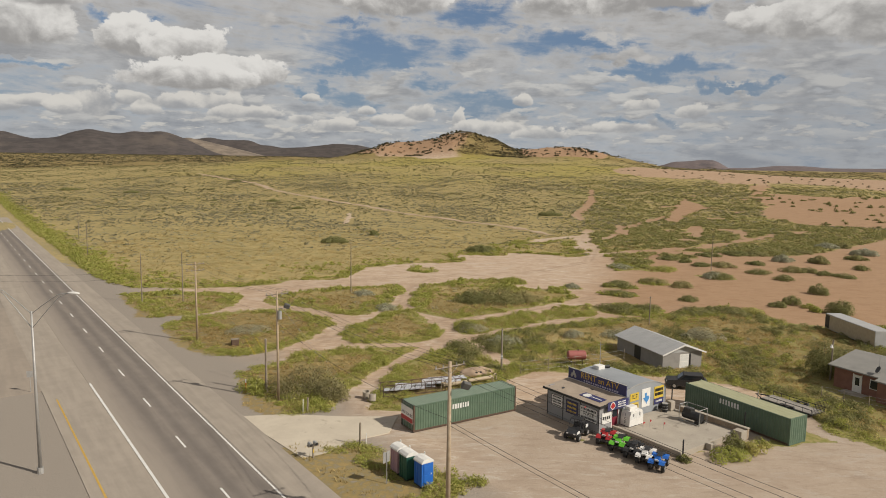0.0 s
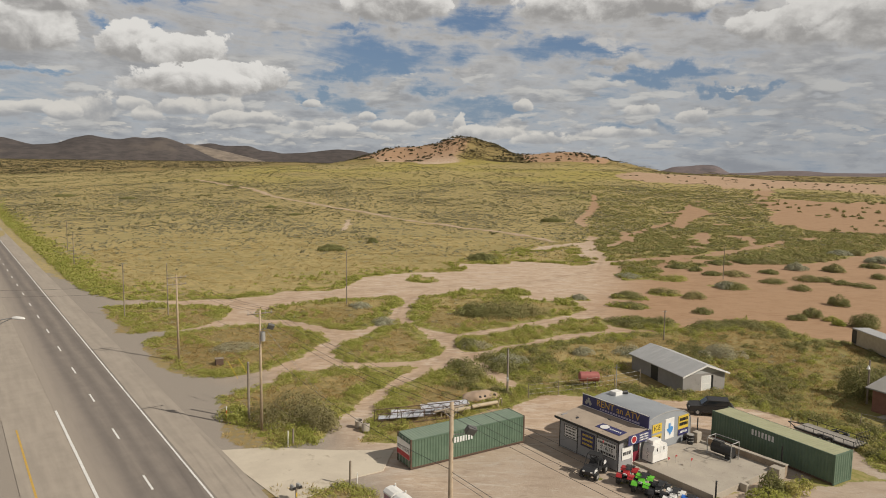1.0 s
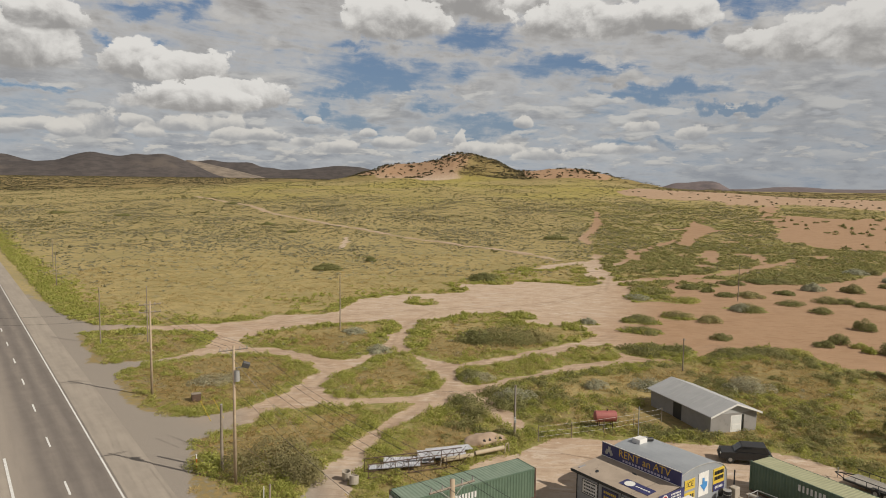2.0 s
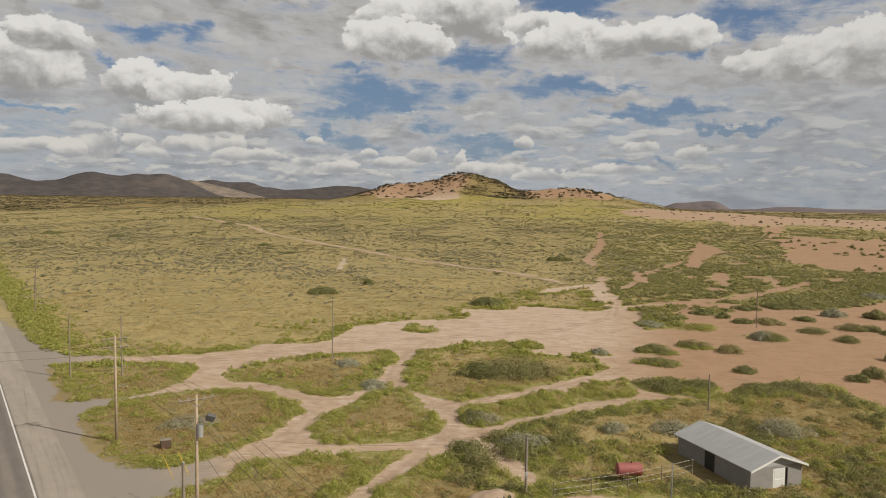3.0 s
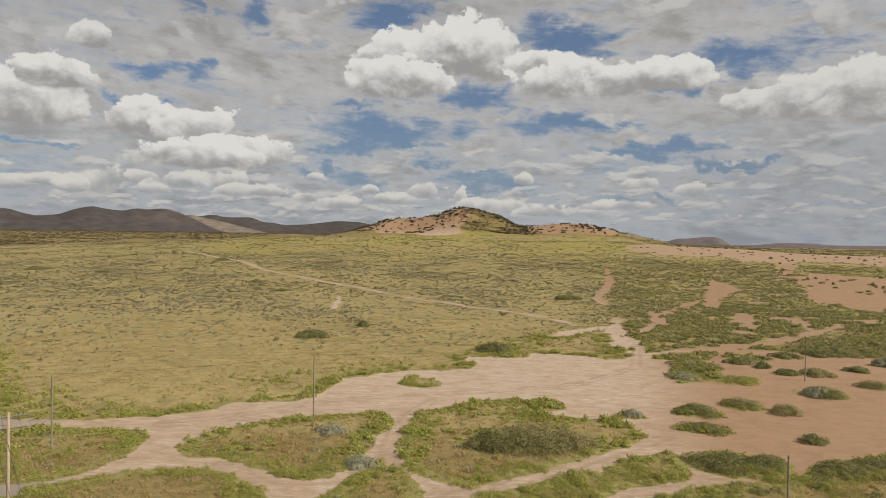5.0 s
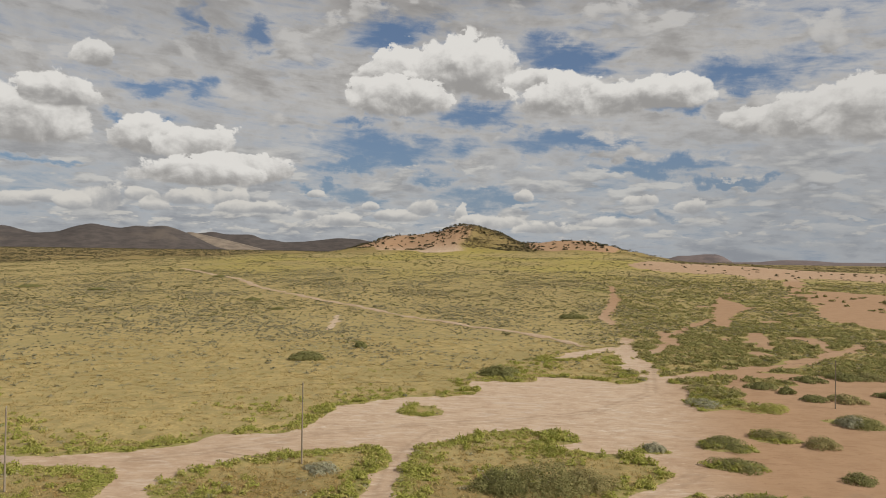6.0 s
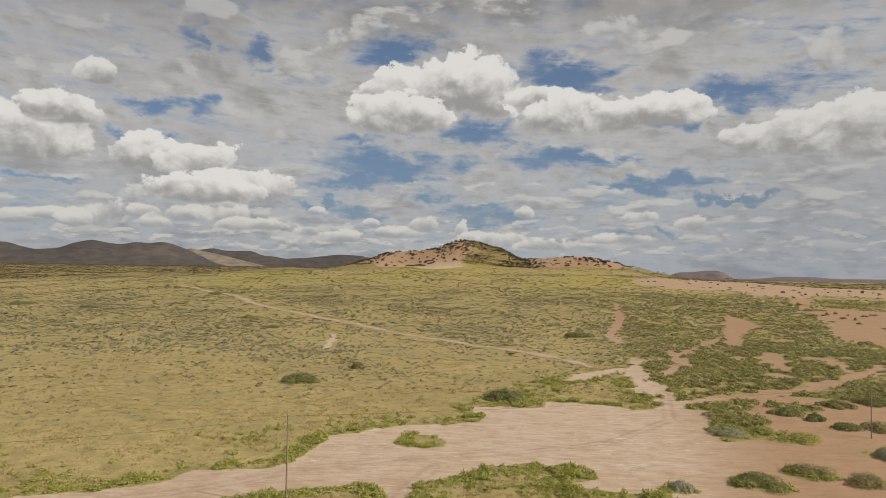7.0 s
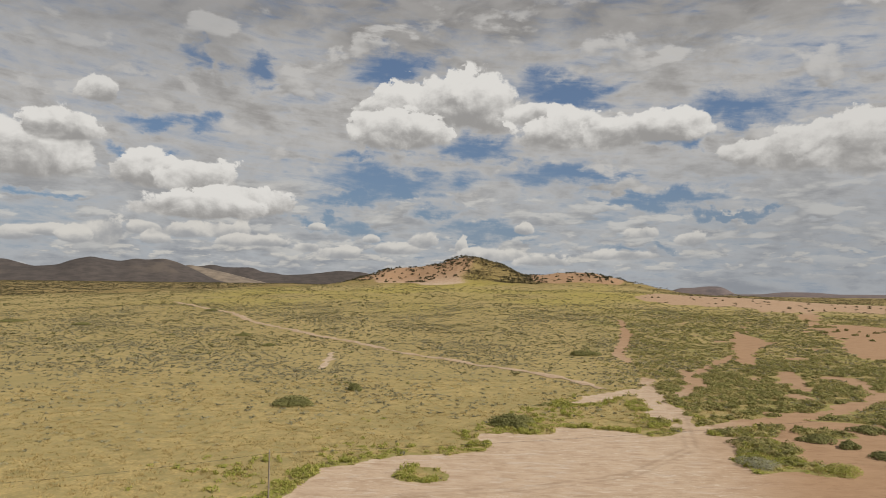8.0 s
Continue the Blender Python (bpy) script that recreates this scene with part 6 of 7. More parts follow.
part("ramp_gate", rm, M_BLACK, tr, "black mesh ramp folded up")
part("tongue", tube([(-2.9, -0.9, 0.48), (-4.3, 0, 0.48), (-2.9, 0.9, 0.48)], 0.05), M_BLACK, tr)
part("jack", rod((-4.1, 0.1, 0), (-4.1, 0.1, 0.9), 0.04), M_STEEL, tr)

# ---- grey gabled shed ----
sh = thing("shed", 26.5, 75.5, z_at(28, 79) - 0.02, 21.0, "grey block shed with a pale metal gable roof", "shed")
SW, SL, SH = 5.9, 10.2, 2.25
part("wall", box(0, 0.2, 0, SL, 0, SH), M_BLOCK, sh)
part("wall", box(SW - 0.2, SW, 0, SL, 0, SH), M_BLOCK, sh)
part("wall", box(0.2, SW - 0.2, SL - 0.2, SL, 0, SH), M_BLOCK, sh)
part("wall", box(0.2, 2.55, 0, 0.2, 0, SH), M_BLOCK, sh)
part("wall", box(4.25, SW - 0.2, 0, 0.2, 0, SH), M_BLOCK, sh)
part("gable", prism([(0, SH), (SW, SH), (SW / 2, 3.25)], 0.0, 0.15), M_SHINGLE, sh, "pale boarded gable")
part("gable", prism([(0, SH), (SW, SH), (SW / 2, 3.25)], SL - 0.15, SL), M_SHINGLE, sh, "pale boarded gable")
dd = part("door", box(2.55, 3.95, 0.02, 0.08, 0.05, 2.0), M_WHITE, sh, "white panel door")
part("panel", box(2.7, 3.8, 0.0, 0.018, 0.2, 0.95), M_LETTER, dd)
part("panel", box(2.7, 3.8, 0.0, 0.018, 1.1, 1.9), M_LETTER, dd)
# the gap's shade is a black sheet that closes it
part("door_gap", box(3.95, 4.25, 0.1, 0.14, 0.05, 2.0), M_BLACK, sh, "black strip standing for the shade in the gap beside the door")
part("lintel", box(2.55, 4.25, 0.0, 0.2, 2.0, SH), M_BLOCK, sh)
part("threshold", box(2.2, 4.6, -0.7, -0.002, -0.05, 0.08), M_CONCRETE, sh)
for x0_, x1_ in ((-0.35, SW / 2), (SW + 0.35, SW / 2)):
    z0_ = SH - 0.12
    part("roof_side", prism([(x0_, z0_), (x1_, 3.27), (x1_, 3.35), (x0_, z0_ + 0.08)], -0.4, SL + 0.35), M_SHINGLE, sh)
    part("roof_trim", prism([(x0_, z0_ - 0.1), (x1_, 3.17), (x1_, 3.36), (x0_, z0_ + 0.09)], -0.45, -0.402), M_WHITE, sh)
# no hole in this wall: black sheet painted as the doorway's shade
part("doorway", box(-0.02, -0.002, 4.7, 6.1, 0.05, 1.95), M_BLACK, sh, "black sheet standing for the shade inside a side doorway")
for k in range(12):
    part("roof_rib", box(-0.02, 0.02, -1.65, 1.65, 0, 0.03), M_SHINGLE, sh, at=pose(SW / 4 - 0.09, -0.1 + 0.9 * k, 2.80, 0, -19.5, 0) @ pose(0, 0, 0, 0, 0, 90))

# ---- brick house beside the yard ----
ho = thing("house", 45.6, 71.2, z_at(47, 70), -62.0, "low red-brown brick house with a pale grey roof", "house")
part("wall", box(0, 6.2, -0.2, 0, 0, 2.6), M_BRICK, ho)
part("wall", box(0, 0.2, 0, 8.5, 0, 2.6), M_BRICK, ho)
part("wall", box(6.0, 15.0, -1.6, -1.4, 0, 2.6), M_BRICK, ho)
part("wall", box(5.98, 6.2, -1.4, -0.2, 0, 2.6), M_BRICK, ho)
part("wall", box(0.2, 15, 8.3, 8.5, 0, 2.6), M_BRICK, ho)
part("wall", box(14.8, 15, -1.4, 8.3, 0, 2.6), M_BRICK, ho)
for x0_, x1_, y0_, ym_, y1_ in ((-0.5, 6.6, -0.75, 4.2, 9.1), (6.0, 15.5, -2.2, 3.4, 9.0)):
    for ya_, yb_ in ((y0_, ym_), (y1_, ym_)):
        bm = bmesh.new()
        lo_, hi_ = 2.5, 3.75
        for dz in (0, 0.12):
            pass
        vs_ = [bm.verts.new(v) for v in ((x0_, ya_, lo_), (x1_, ya_, lo_), (x1_, yb_, hi_), (x0_, yb_, hi_), (x0_, ya_, lo_ + 0.14), (x1_, ya_, lo_ + 0.14), (x1_, yb_, hi_ + 0.14), (x0_, yb_, hi_ + 0.14))]
        for f_ in ((0, 1, 2, 3), (7, 6, 5, 4), (0, 4, 5, 1), (1, 5, 6, 2), (2, 6, 7, 3), (3, 7, 4, 0)):
            bm.faces.new([vs_[i] for i in f_])
        part("roof", bm, M_HOUSEROOF, ho)
    part("gable", prism([(0, 0), (0.01, 0)] + [(0.01, 0.02), (0, 0.02)], y0_ + 0.6, y1_ - 0.6), M_BRICK, ho, at=pose(x0_ + 0.52, 0, 2.62))
dd = part("door", box(2.4, 3.3, -0.25, -0.205, 0.1, 2.1), M_WHITE, ho, "white glazed door")
part("pane", box(2.6, 3.1, -0.262, -0.252, 0.9, 1.8), gl, dd)
part("door_frame", box(2.3, 2.395, -0.26, -0.2, 0.05, 2.2), M_WHITE, ho)
part("door_frame", box(3.305, 3.4, -0.26, -0.2, 0.05, 2.2), M_WHITE, ho)
for x_ in (4.3, 7.6, 10.4):
    y_ = -0.25 if x_ < 6 else -1.65
    wn = part("window", box(x_, x_ + 1.1, y_, y_ + 0.045, 0.95, 2.05), M_WHITE, ho, "white window")
    part("pane", box(x_ + 0.08, x_ + 1.02, y_ - 0.012, y_ - 0.002, 1.03, 1.97), gl, wn)
part("porch_slab", box(1.5, 6.0, -1.6, -0.205, -0.05, 0.08), M_CONCRETE, ho)
part("roof_cooler", box(3.0, 4.2, 5.2, 6.2, 3.45, 4.15, 0.04), M_WHITE, ho, "white rooftop cooler")
ds = part("dish", rod((5.0, 0.2, 3.2), (4.9, 0.05, 3.3), 0.05, 0.42, 16), M_BLACK, ho, "dark satellite dish")
part("dish_mast", rod((5.0, 0.3, 2.8), (5.0, 0.2, 3.2), 0.03), M_STEEL, ds)
part("aerial", tube([(4.2, 1.4, 3.0), (4.2, 1.4, 4.6), (3.5, 1.4, 4.6)], 0.02), M_STEEL, ho)

# ---- box trailer body in the sand ----
bt = thing("box_trailer", 61.0, 95.2, z_at(61, 95) - 0.2, -86, "pale tan box trailer standing in the sand", "trailer")
part("body", box(-6.2, 6.2, -1.25, 1.25, 0.45, 2.85, 0.04), M_SHINGLE, bt)
part("side_skin", box(-6.15, 6.15, -1.27, -1.252, 0.55, 2.75), M_PIPE, bt, "tan side sheet")
# flat black panel on the closed side, painted as the dark inside
part("side_opening", box(-6.1, -5.0, -1.29, -1.272, 0.65, 2.65), M_BLACK, bt, "black panel standing for the shade inside an open side door")
part("underframe", box(-5.8, 5.8, -1.0, 1.0, 0.1, 0.45), M_BLACK, bt)
for x_ in (-4.6, -3.5):
    for y_ in (-1.0, 1.0):
        part("wheel", rod((x_, y_ - 0.15, 0.35), (x_, y_ + 0.15, 0.35), 0.42, seg=14), M_RUBBER, bt)


# ---- portable toilets ----
def toilet(x, y, deg, mat, top, label):
    t = thing("portable_toilet", x, y, z_at(x, y) + 0.02, deg, label, "portable toilet", "portable toilets")
    part("skid", box(-0.58, 0.58, -0.58, 0.58, 0, 0.12, 0.02), M_BLACK, t)
    part("cabin", box(-0.55, 0.55, -0.55, 0.55, 0.12, 2.02, 0.03), mat, t)
    dr = part("door", box(-0.40, 0.40, -0.585, -0.55, 0.2, 1.92, 0.012), mat, t)
    part("door_panel", box(-0.3, 0.3, -0.60, -0.587, 1.15, 1.75), mat, dr)
    part("door_panel", box(-0.3, 0.3, -0.60, -0.587, 0.35, 1.0), mat, dr)
    part("latch", box(0.28, 0.36, -0.62, -0.587, 1.02, 1.12), M_LETTER, dr)
    for s_ in (-1, 1):
        for k in (-0.3, 0.05, 0.4):
            part("side_rib", box(min(s_ * 0.55, s_ * 0.58), max(s_ * 0.55, s_ * 0.58), k - 0.04, k + 0.04, 0.2, 1.9), mat, t)
    part("roof", prism([(-0.6, 2.0), (0.6, 2.0), (0.58, 2.12), (0.36, 2.30), (0, 2.36), (-0.36, 2.30), (-0.58, 2.12)], -0.6, 0.6), top, t, "domed white roof")
    part("vent_pipe", rod((0.35, 0.4, 2.2), (0.35, 0.4, 2.5), 0.05), top, t)
    return t


toilet(-3.6, 44.2, 37, M_PINKPL, M_WHITE, "faded pink portable toilet with a white roof")
toilet(-2.75, 43.1, 37, M_DKGREENPL, M_WHITE, "dark green portable toilet with a white roof")
toilet(-1.45, 41.9, 37, M_BLUEPL, M_WHITE, "bright blue portable toilet with a white roof")


# ---- poles and lines ----
def utility_pole(x, y, h, label, arms=1, arm_deg=38, r=0.16, extras=""):
    p = thing("utility_pole", x, y, z_at(x, y) - 0.1, 0, label, "utility pole", "utility poles")
    part("pole", rod((0, 0, 0), (0, 0, h), r, r * 0.62, 10), M_WOOD, p, smooth_faces=True)
    a = Vector((math.cos(radians(arm_deg)), math.sin(radians(arm_deg)), 0))
    for k in range(arms):
        z = h - 0.35 - 0.9 * k
        cr = part("crossarm", rod(a * -1.25 + Vector((0, 0, z)), a * 1.25 + Vector((0, 0, z)), 0.06, seg=4), M_GREYWOOD, p)
        for q in (-1.15, -0.55, 0.55, 1.15):
            part("insulator", rod(a * q + Vector((0, 0, z + 0.05)), a * q + Vector((0, 0, z + 0.24)), 0.045, 0.03, 8), M_STEEL, cr)
        for q in (-0.7, 0.7):
            part("brace", rod(a * q + Vector((0, 0, z)), Vector((0, 0, z - 0.6)), 0.018, seg=5), M_STEEL, p)
    if "t" in extras:
        tn = part("transformer", rod((0.3, -0.1, h - 3.0), (0.3, -0.1, h - 2.1), 0.22, seg=14), M_STEEL, p, "pale grey transformer can")
        part("bushing", rod((0.3, -0.1, h - 2.1), (0.3, -0.1, h - 1.85), 0.04, seg=6), M_STEEL, tn)
    if "f" in extras:
        fl = part("floodlight", box(-0.3, 0.3, -0.16, 0.16, -0.24, 0.24, 0.05), M_FLOOD, p, "dark square floodlight on an arm", at=pose(1.1, -0.2, h - 1.55, 25, 20, 25))
        part("floodlight_arm", rod((0.05, 0, h - 1.9), (1.05, -0.2, h - 1.75), 0.03), M_STEEL, p)
    return p


MAIN_H = 12.3
utility_pole(0.68, 34.3, MAIN_H + 0.1, "tall weathered wooden utility pole with a crossarm and floodlight", 1, 38, 0.19, "f")
utility_pole(-18.3, 61.0, 12.0, "wooden utility pole with transformer can and floodlight", 1, 38, 0.15, "tf")
utility_pole(-36.2, 84.3, 11.6, "wooden utility pole with a crossarm above green weeds", 2, 38, 0.16)
for x_, y_, h_ in ((-56.3, 110.2, 9.0), (-49.6, 112.0, 8.9), (-21.1, 124.5, 9.9), (62.9, 165.0, 8.4), (-97.7, 167.5, 8.5), (-120, 203, 9.0)):
    p = thing("line_pole", x_, y_, z_at(x_, y_) - 0.1, 0, "thin dark wooden line pole in the scrub", "pole", "line poles")
    part("pole", rod((0, 0, 0), (0, 0, h_), 0.11, 0.07, 8), M_GREYWOOD, p)
    part("insulator", rod((0, 0, h_), (0, 0, h_ + 0.18), 0.035, seg=6), M_STEEL, p)
p = thing("stub_pole", -20.3, 63.4, 0, 0, "short dark wooden stub pole in the bushes", "pole")
part("pole", rod((0, 0, 0), (0, 0, 6.0), 0.14, 0.11, 10), M_GREYWOOD, p)
part("cap", rod((0, 0, 6.0), (0, 0, 6.04), 0.12, 0.08), M_STEEL, p)
p = thing("service_pole", 6.2, 73.6, 0, 0, "short wooden service pole with an electric meter", "pole")
part("pole", rod((0, 0, 0), (0, 0, 5.4), 0.13, 0.1, 10), M_GREYWOOD, p)
part("meter", box(-0.12, 0.12, -0.32, -0.13, 1.6, 2.1, 0.02), M_STEEL, p)
part("meter_glass", rod((0, -0.33, 1.95), (0, -0.38, 1.95), 0.09, seg=12), M_LETTER, p)
part("conduit", rod((0, -0.16, 2.1), (0, -0.16, 5.2), 0.03, seg=6), M_STEEL, p)
p = thing("aerial_pole", 17.0, 67.0, 0, 0, "thin steel aerial pole behind the hall", "pole")
part("pole", rod((0, 0, 0), (0, 0, 5.6), 0.05, 0.04, 8), M_STEEL, p)
part("bracket", rod((-0.3, 0, 5.3), (0.3, 0, 5.3), 0.02, seg=5), M_STEEL, p)
p = thing("service_pole", 31.3, 101.0, z_at(31.3, 101), 0, "short dark pole in the green brush", "pole")
part("pole", rod((0, 0, 0), (0, 0, 4.6), 0.1, 0.08, 8), M_GREYWOOD, p)
part("bracket", rod((-0.3, 0, 4.4), (0.3, 0, 4.4), 0.03, seg=5), M_STEEL, p)
p = thing("service_pole", 46.2, 73.4, z_at(46.2, 73.4), 0, "dark service pole with a lamp beside the house", "pole")
part("pole", rod((0, 0, 0), (0, 0, 5.0), 0.12, 0.1, 8), M_GREYWOOD, p)
part("yard_lamp", rod((-0.3, -0.3, 4.1), (-0.3, -0.3, 4.5), 0.2, 0.05, 10), M_WHITE, p, "white yard lamp")


def cable(a, b, sag, r=0.010, mat=None, name="power_cable", label="thin dark overhead cable between poles"):
    A, B = Vector(a), Vector(b)
    cu = bpy.data.curves.new(name, "CURVE")
    cu.dimensions, cu.bevel_depth, cu.bevel_resolution = "3D", r, 1
    sp = cu.splines.new("POLY")
    sp.points.add(14)
    for k in range(15):
        sp.points[k].co = (*(A.lerp(B, k / 14) - Vector((0, 0, sag * 4 * (k / 14) * (1 - k / 14)))), 1)
    tmp = bpy.data.objects.new("tmp", cu)
    me_ = bpy.data.meshes.new_from_object(tmp)
    bpy.data.objects.remove(tmp)
    me_.materials.clear()
    me_.materials.append(mat or M_BLACK)
    return tagged(new(name, me_), label, "cable", "overhead cables")


arm = Vector((math.cos(radians(38)), math.sin(radians(38)), 0))
tops = [((0.68, 34.3), 12.05), ((-18.3, 61.0), 11.75), ((-36.2, 84.3), 11.3), ((-97.7, 167.5), 8.4)]
for q in (-1.15, -0.55, 0.55, 1.15):
    for (pa, za), (pb, zb) in zip(tops[:2], tops[1:3]):
        cable(Vector((*pa, za + 0.15)) + arm * q, Vector((*pb, zb + 0.15)) + arm * q, 0.7)
    cable(Vector((0.68, 34.3, 12.2)) + arm * q, Vector((38, -10, 12.2)) + arm * q, 0.8)
cable((-18.3, 61.0, 9.4), (-36.2, 84.3, 8.9), 0.8)
cable((0.68, 34.3, 8.3), (-18.3, 61.0, 8.4), 0.9, 0.014)
cable((0.68, 34.3, 8.2), (38, -10, 8.2), 0.9, 0.014)
cable((0.68, 34.3, 7.9), (38, -10, 7.9), 0.9, 0.012)
cable((0.68, 34.3, 9.6), (16.8, 56.2, 3.6), 0.6, 0.006)
cable((-18.3, 61.0, 9.0), (6.2, 73.6, 5.2), 0.8, 0.006)
cable((-36.2, 84.3, 11.3), (-56.3, 110.2, 8.9), 0.5)
cable((-56.3, 110.2, 8.9), (-97.7, 167.5, 8.4), 0.8)
cable((-36.2, 84.3, 9.5), (-75, 75, 10.0), 0.8)
cable((-36.2, 84.3, 10.4), (-75, 75, 10.8), 0.8)
cable((-49.6, 112.0, 8.9), (-21.1, 124.5, 9.7), 0.4, 0.010)
cable((-21.1, 124.5, 9.7), (62.9, 165.0, 8.3), 0.6, 0.010)
for dx_ in (0.0, 0.9):
    g = cable((-18.3, 61.0, 10.6), (-12.0 - dx_, 66.5 + dx_, 0.1), 0.02, 0.007, M_STEEL, "guy_wire", "steel guy wire from the pole to the ground")
    cable((-24.2 + dx_, 68.6 + dx_, 4.6), (-22.6 + dx_, 67.0 + dx_, 3.2), 0.0, 0.03, M_YELLOWGUARD, "cable_guard", "yellow guard sleeve on a cable")

# street lamp by the far side of the highway
lx_, ly_ = -32.6, 41.9
lamp = thing("street_lamp", lx_, ly_, z_at(lx_, ly_), 0, "tall grey steel street lamp with curved arms over the road", "street lamp")
part("base", rod((0, 0, 0), (0, 0, 0.5), 0.26, 0.24, 8), M_STEEL, lamp)
part("mast", rod((0, 0, 0.5), (0, 0, 13.4), 0.15, 0.075, 12), M_STEEL, lamp, smooth_faces=True)
for dz, nm in ((0.0, "upper"), (-0.9, "lower")):
    part("arm", tube([(0, 0, 13.2 + dz * 1.3), (1.3, -0.3, 14.1 + dz * 0.8), (2.6, -0.6, 14.9 + dz * 0.25), (3.6, -0.8, 15.1)], 0.035), M_STEEL, lamp)
    part("arm", tube([(0, 0, 13.2 + dz * 1.3), (-1.3, 0.3, 14.1 + dz * 0.8), (-2.6, 0.6, 14.9 + dz * 0.25), (-3.6, 0.8, 15.1)], 0.035), M_STEEL, lamp)
for s_ in (1, -1):
    bm = bmesh.new()
    bmesh.ops.create_icosphere(bm, subdivisions=3, radius=1, matrix=Matrix.Translation((4.0 * s_, -0.9 * s_, 15.1)) @ Matrix.Rotation(radians(-13), 4, "Z") @ Matrix.Diagonal((0.55, 0.2, 0.12, 1)))
    part("lamp_head", bm, M_WHITE, lamp, "pale oval lamp head", smooth_faces=True)

x_, y_ = -45.7, 61.3
sg_ = thing("road_sign", x_, y_, z_at(x_, y_), 20, "small road sign on a thin post beside the highway", "road sign")
part("post", rod((0, 0, 0), (0, 0, 2.3), 0.035, seg=6), M_STEEL, sg_)
part("plate", box(-0.3, 0.3, -0.05, -0.036, 1.7, 2.4), M_STEEL, sg_)

# ---- roadside posts, mailbox, markers ----
mb = thing("mailbox", -11.3, 46.4, z_at(-11.3, 46.4), 37, "grey mailboxes on a wooden post beside the drive", "mailbox")
part("post", box(-0.06, 0.06, -0.06, 0.06, 0, 1.1), M_GREYWOOD, mb)
part("shelf", box(-0.5, 0.5, -0.2, 0.2, 1.1, 1.15), M_GREYWOOD, mb)
for k in (-0.28, 0.22):
    bx = part("box", prism([(k - 0.14, 1.15), (k + 0.14, 1.15), (k + 0.14, 1.35), (k + 0.08, 1.43), (k - 0.08, 1.43), (k - 0.14, 1.35)], -0.25, 0.25), M_STEEL, mb)
    part("lid", box(k - 0.13, k + 0.13, -0.27, -0.252, 1.16, 1.36), M_BLACK, bx)
part("marker", box(-0.05, 0.05, -0.08, -0.062, 0.5, 0.8), M_YELLOWGUARD, mb)
for x_, y_, h_, m_, lb in ((-7.7, 49.4, 2.1, M_GREYWOOD, "weathered wooden gate post beside the drive"), (-14.3, 57.3, 1.6, M_GREYWOOD, "weathered wooden post at the edge of the weeds"), (-7.2, 49.8, 0.95, M_WHITE, "thin white marker post"), (-14.7, 57.0, 1.5, M_WHITE, "thin white marker post")):
    p = thing("post", x_, y_, z_at(x_, y_), 0, lb, "post")
    part("shaft", rod((0, 0, 0), (0.03, 0, h_), 0.09 if m_ is M_GREYWOOD else 0.04, seg=8), m_, p)
    part("cap", rod((0.03, 0, h_), (0.03, 0, h_ + 0.03), 0.07 if m_ is M_GREYWOOD else 0.045, 0.03), m_, p)
p = thing("marker_post", -22.6, 63.4, z_at(-22.6, 63.4), 0, "orange and white cable marker post in the weeds", "post")
part("shaft", rod((0, 0, 0), (0, 0, 1.0), 0.05), M_ORANGE, p)
part("top", rod((0, 0, 1.0), (0, 0, 1.4), 0.055), M_WHITE, p)
p = thing("road_sign", -4.4, 41.9, z_at(-4.4, 41.9), 52, "grey back of a road sign on a post in the grass", "road sign")
part("post", rod((0, 0, 0), (0, 0, 2.6), 0.04, seg=6), M_STEEL, p)
part("plate", box(-0.38, 0.38, 0.04, 0.055, 1.75, 2.65), M_STEEL, p)
for x_, y_, h_ in ((-30.6, 83.6, 0.9),):
    p = thing("utility_box", x_, y_, z_at(x_, y_), 30, "dark brown utility box in the weeds", "utility box", "utility boxes")
    part("housing", box(-0.5, 0.5, -0.35, 0.35, 0, h_, 0.05), M_RUST, p)
    part("lid", box(-0.54, 0.54, -0.39, 0.39, h_, h_ + 0.06), M_GREYWOOD, p)

# ---- scrap beside the container ----
sc = thing("scrap_sheets", -3.6, 66.3, z_at(-3.6, 66.3), 20, "heap of bright corrugated roofing sheets in the weeds", "scrap metal")
rs = random.Random(4)
for k in range(5):
    part("sheet", ribbed(4.6, 1.1, 0.03, 0.2), M_BRIGHT, sc, at=pose(-4.2 + 1.5 * k + rs.uniform(-0.3, 0.3), -0.8 + 0.25 * k + rs.uniform(-0.4, 0.4), 0.3 + 0.06 * k, -90 + rs.uniform(-9, 9), rs.uniform(-4, 4), rs.uniform(-14, 10)))
tw = thing("steel_truss", -3.2, 64.6, z_at(-3.2, 64.6), 22, "rusty steel lattice truss lying beside the roofing sheets", "scrap metal")
for yy, zz in ((-0.7, 0.15), (0.7, 0.15), (-0.7, 1.35), (0.7, 1.35)):
    part("chord", rod((-4.6, yy, zz), (4.6, yy * 0.75, zz), 0.045, seg=6), M_RUST, tw)
for k in range(8):
    x0_ = -4.5 + 1.2 * k
    for yy in (-0.7, 0.7):
        part("upright", rod((x0_, yy, 0.15), (x0_, yy, 1.35), 0.03, seg=5), M_RUST, tw)
        part("diagonal", rod((x0_, yy, 0.15), (x0_ + 1.2, yy, 1.35), 0.025, seg=5), M_RUST, tw)
    part("tie", rod((x0_, -0.7, 1.35), (x0_, 0.7, 1.35), 0.025, seg=5), M_RUST, tw)
pp = thing("tan_pipes", 2.6, 67.2, z_at(2.6, 67.2), 22, "tan steel pipes and frame lying in the weeds", "scrap metal")
part("pipe", rod((-3.6, 0, 0.5), (-0.6, 0.2, 0.55), 0.2, seg=12), M_PIPE, pp)
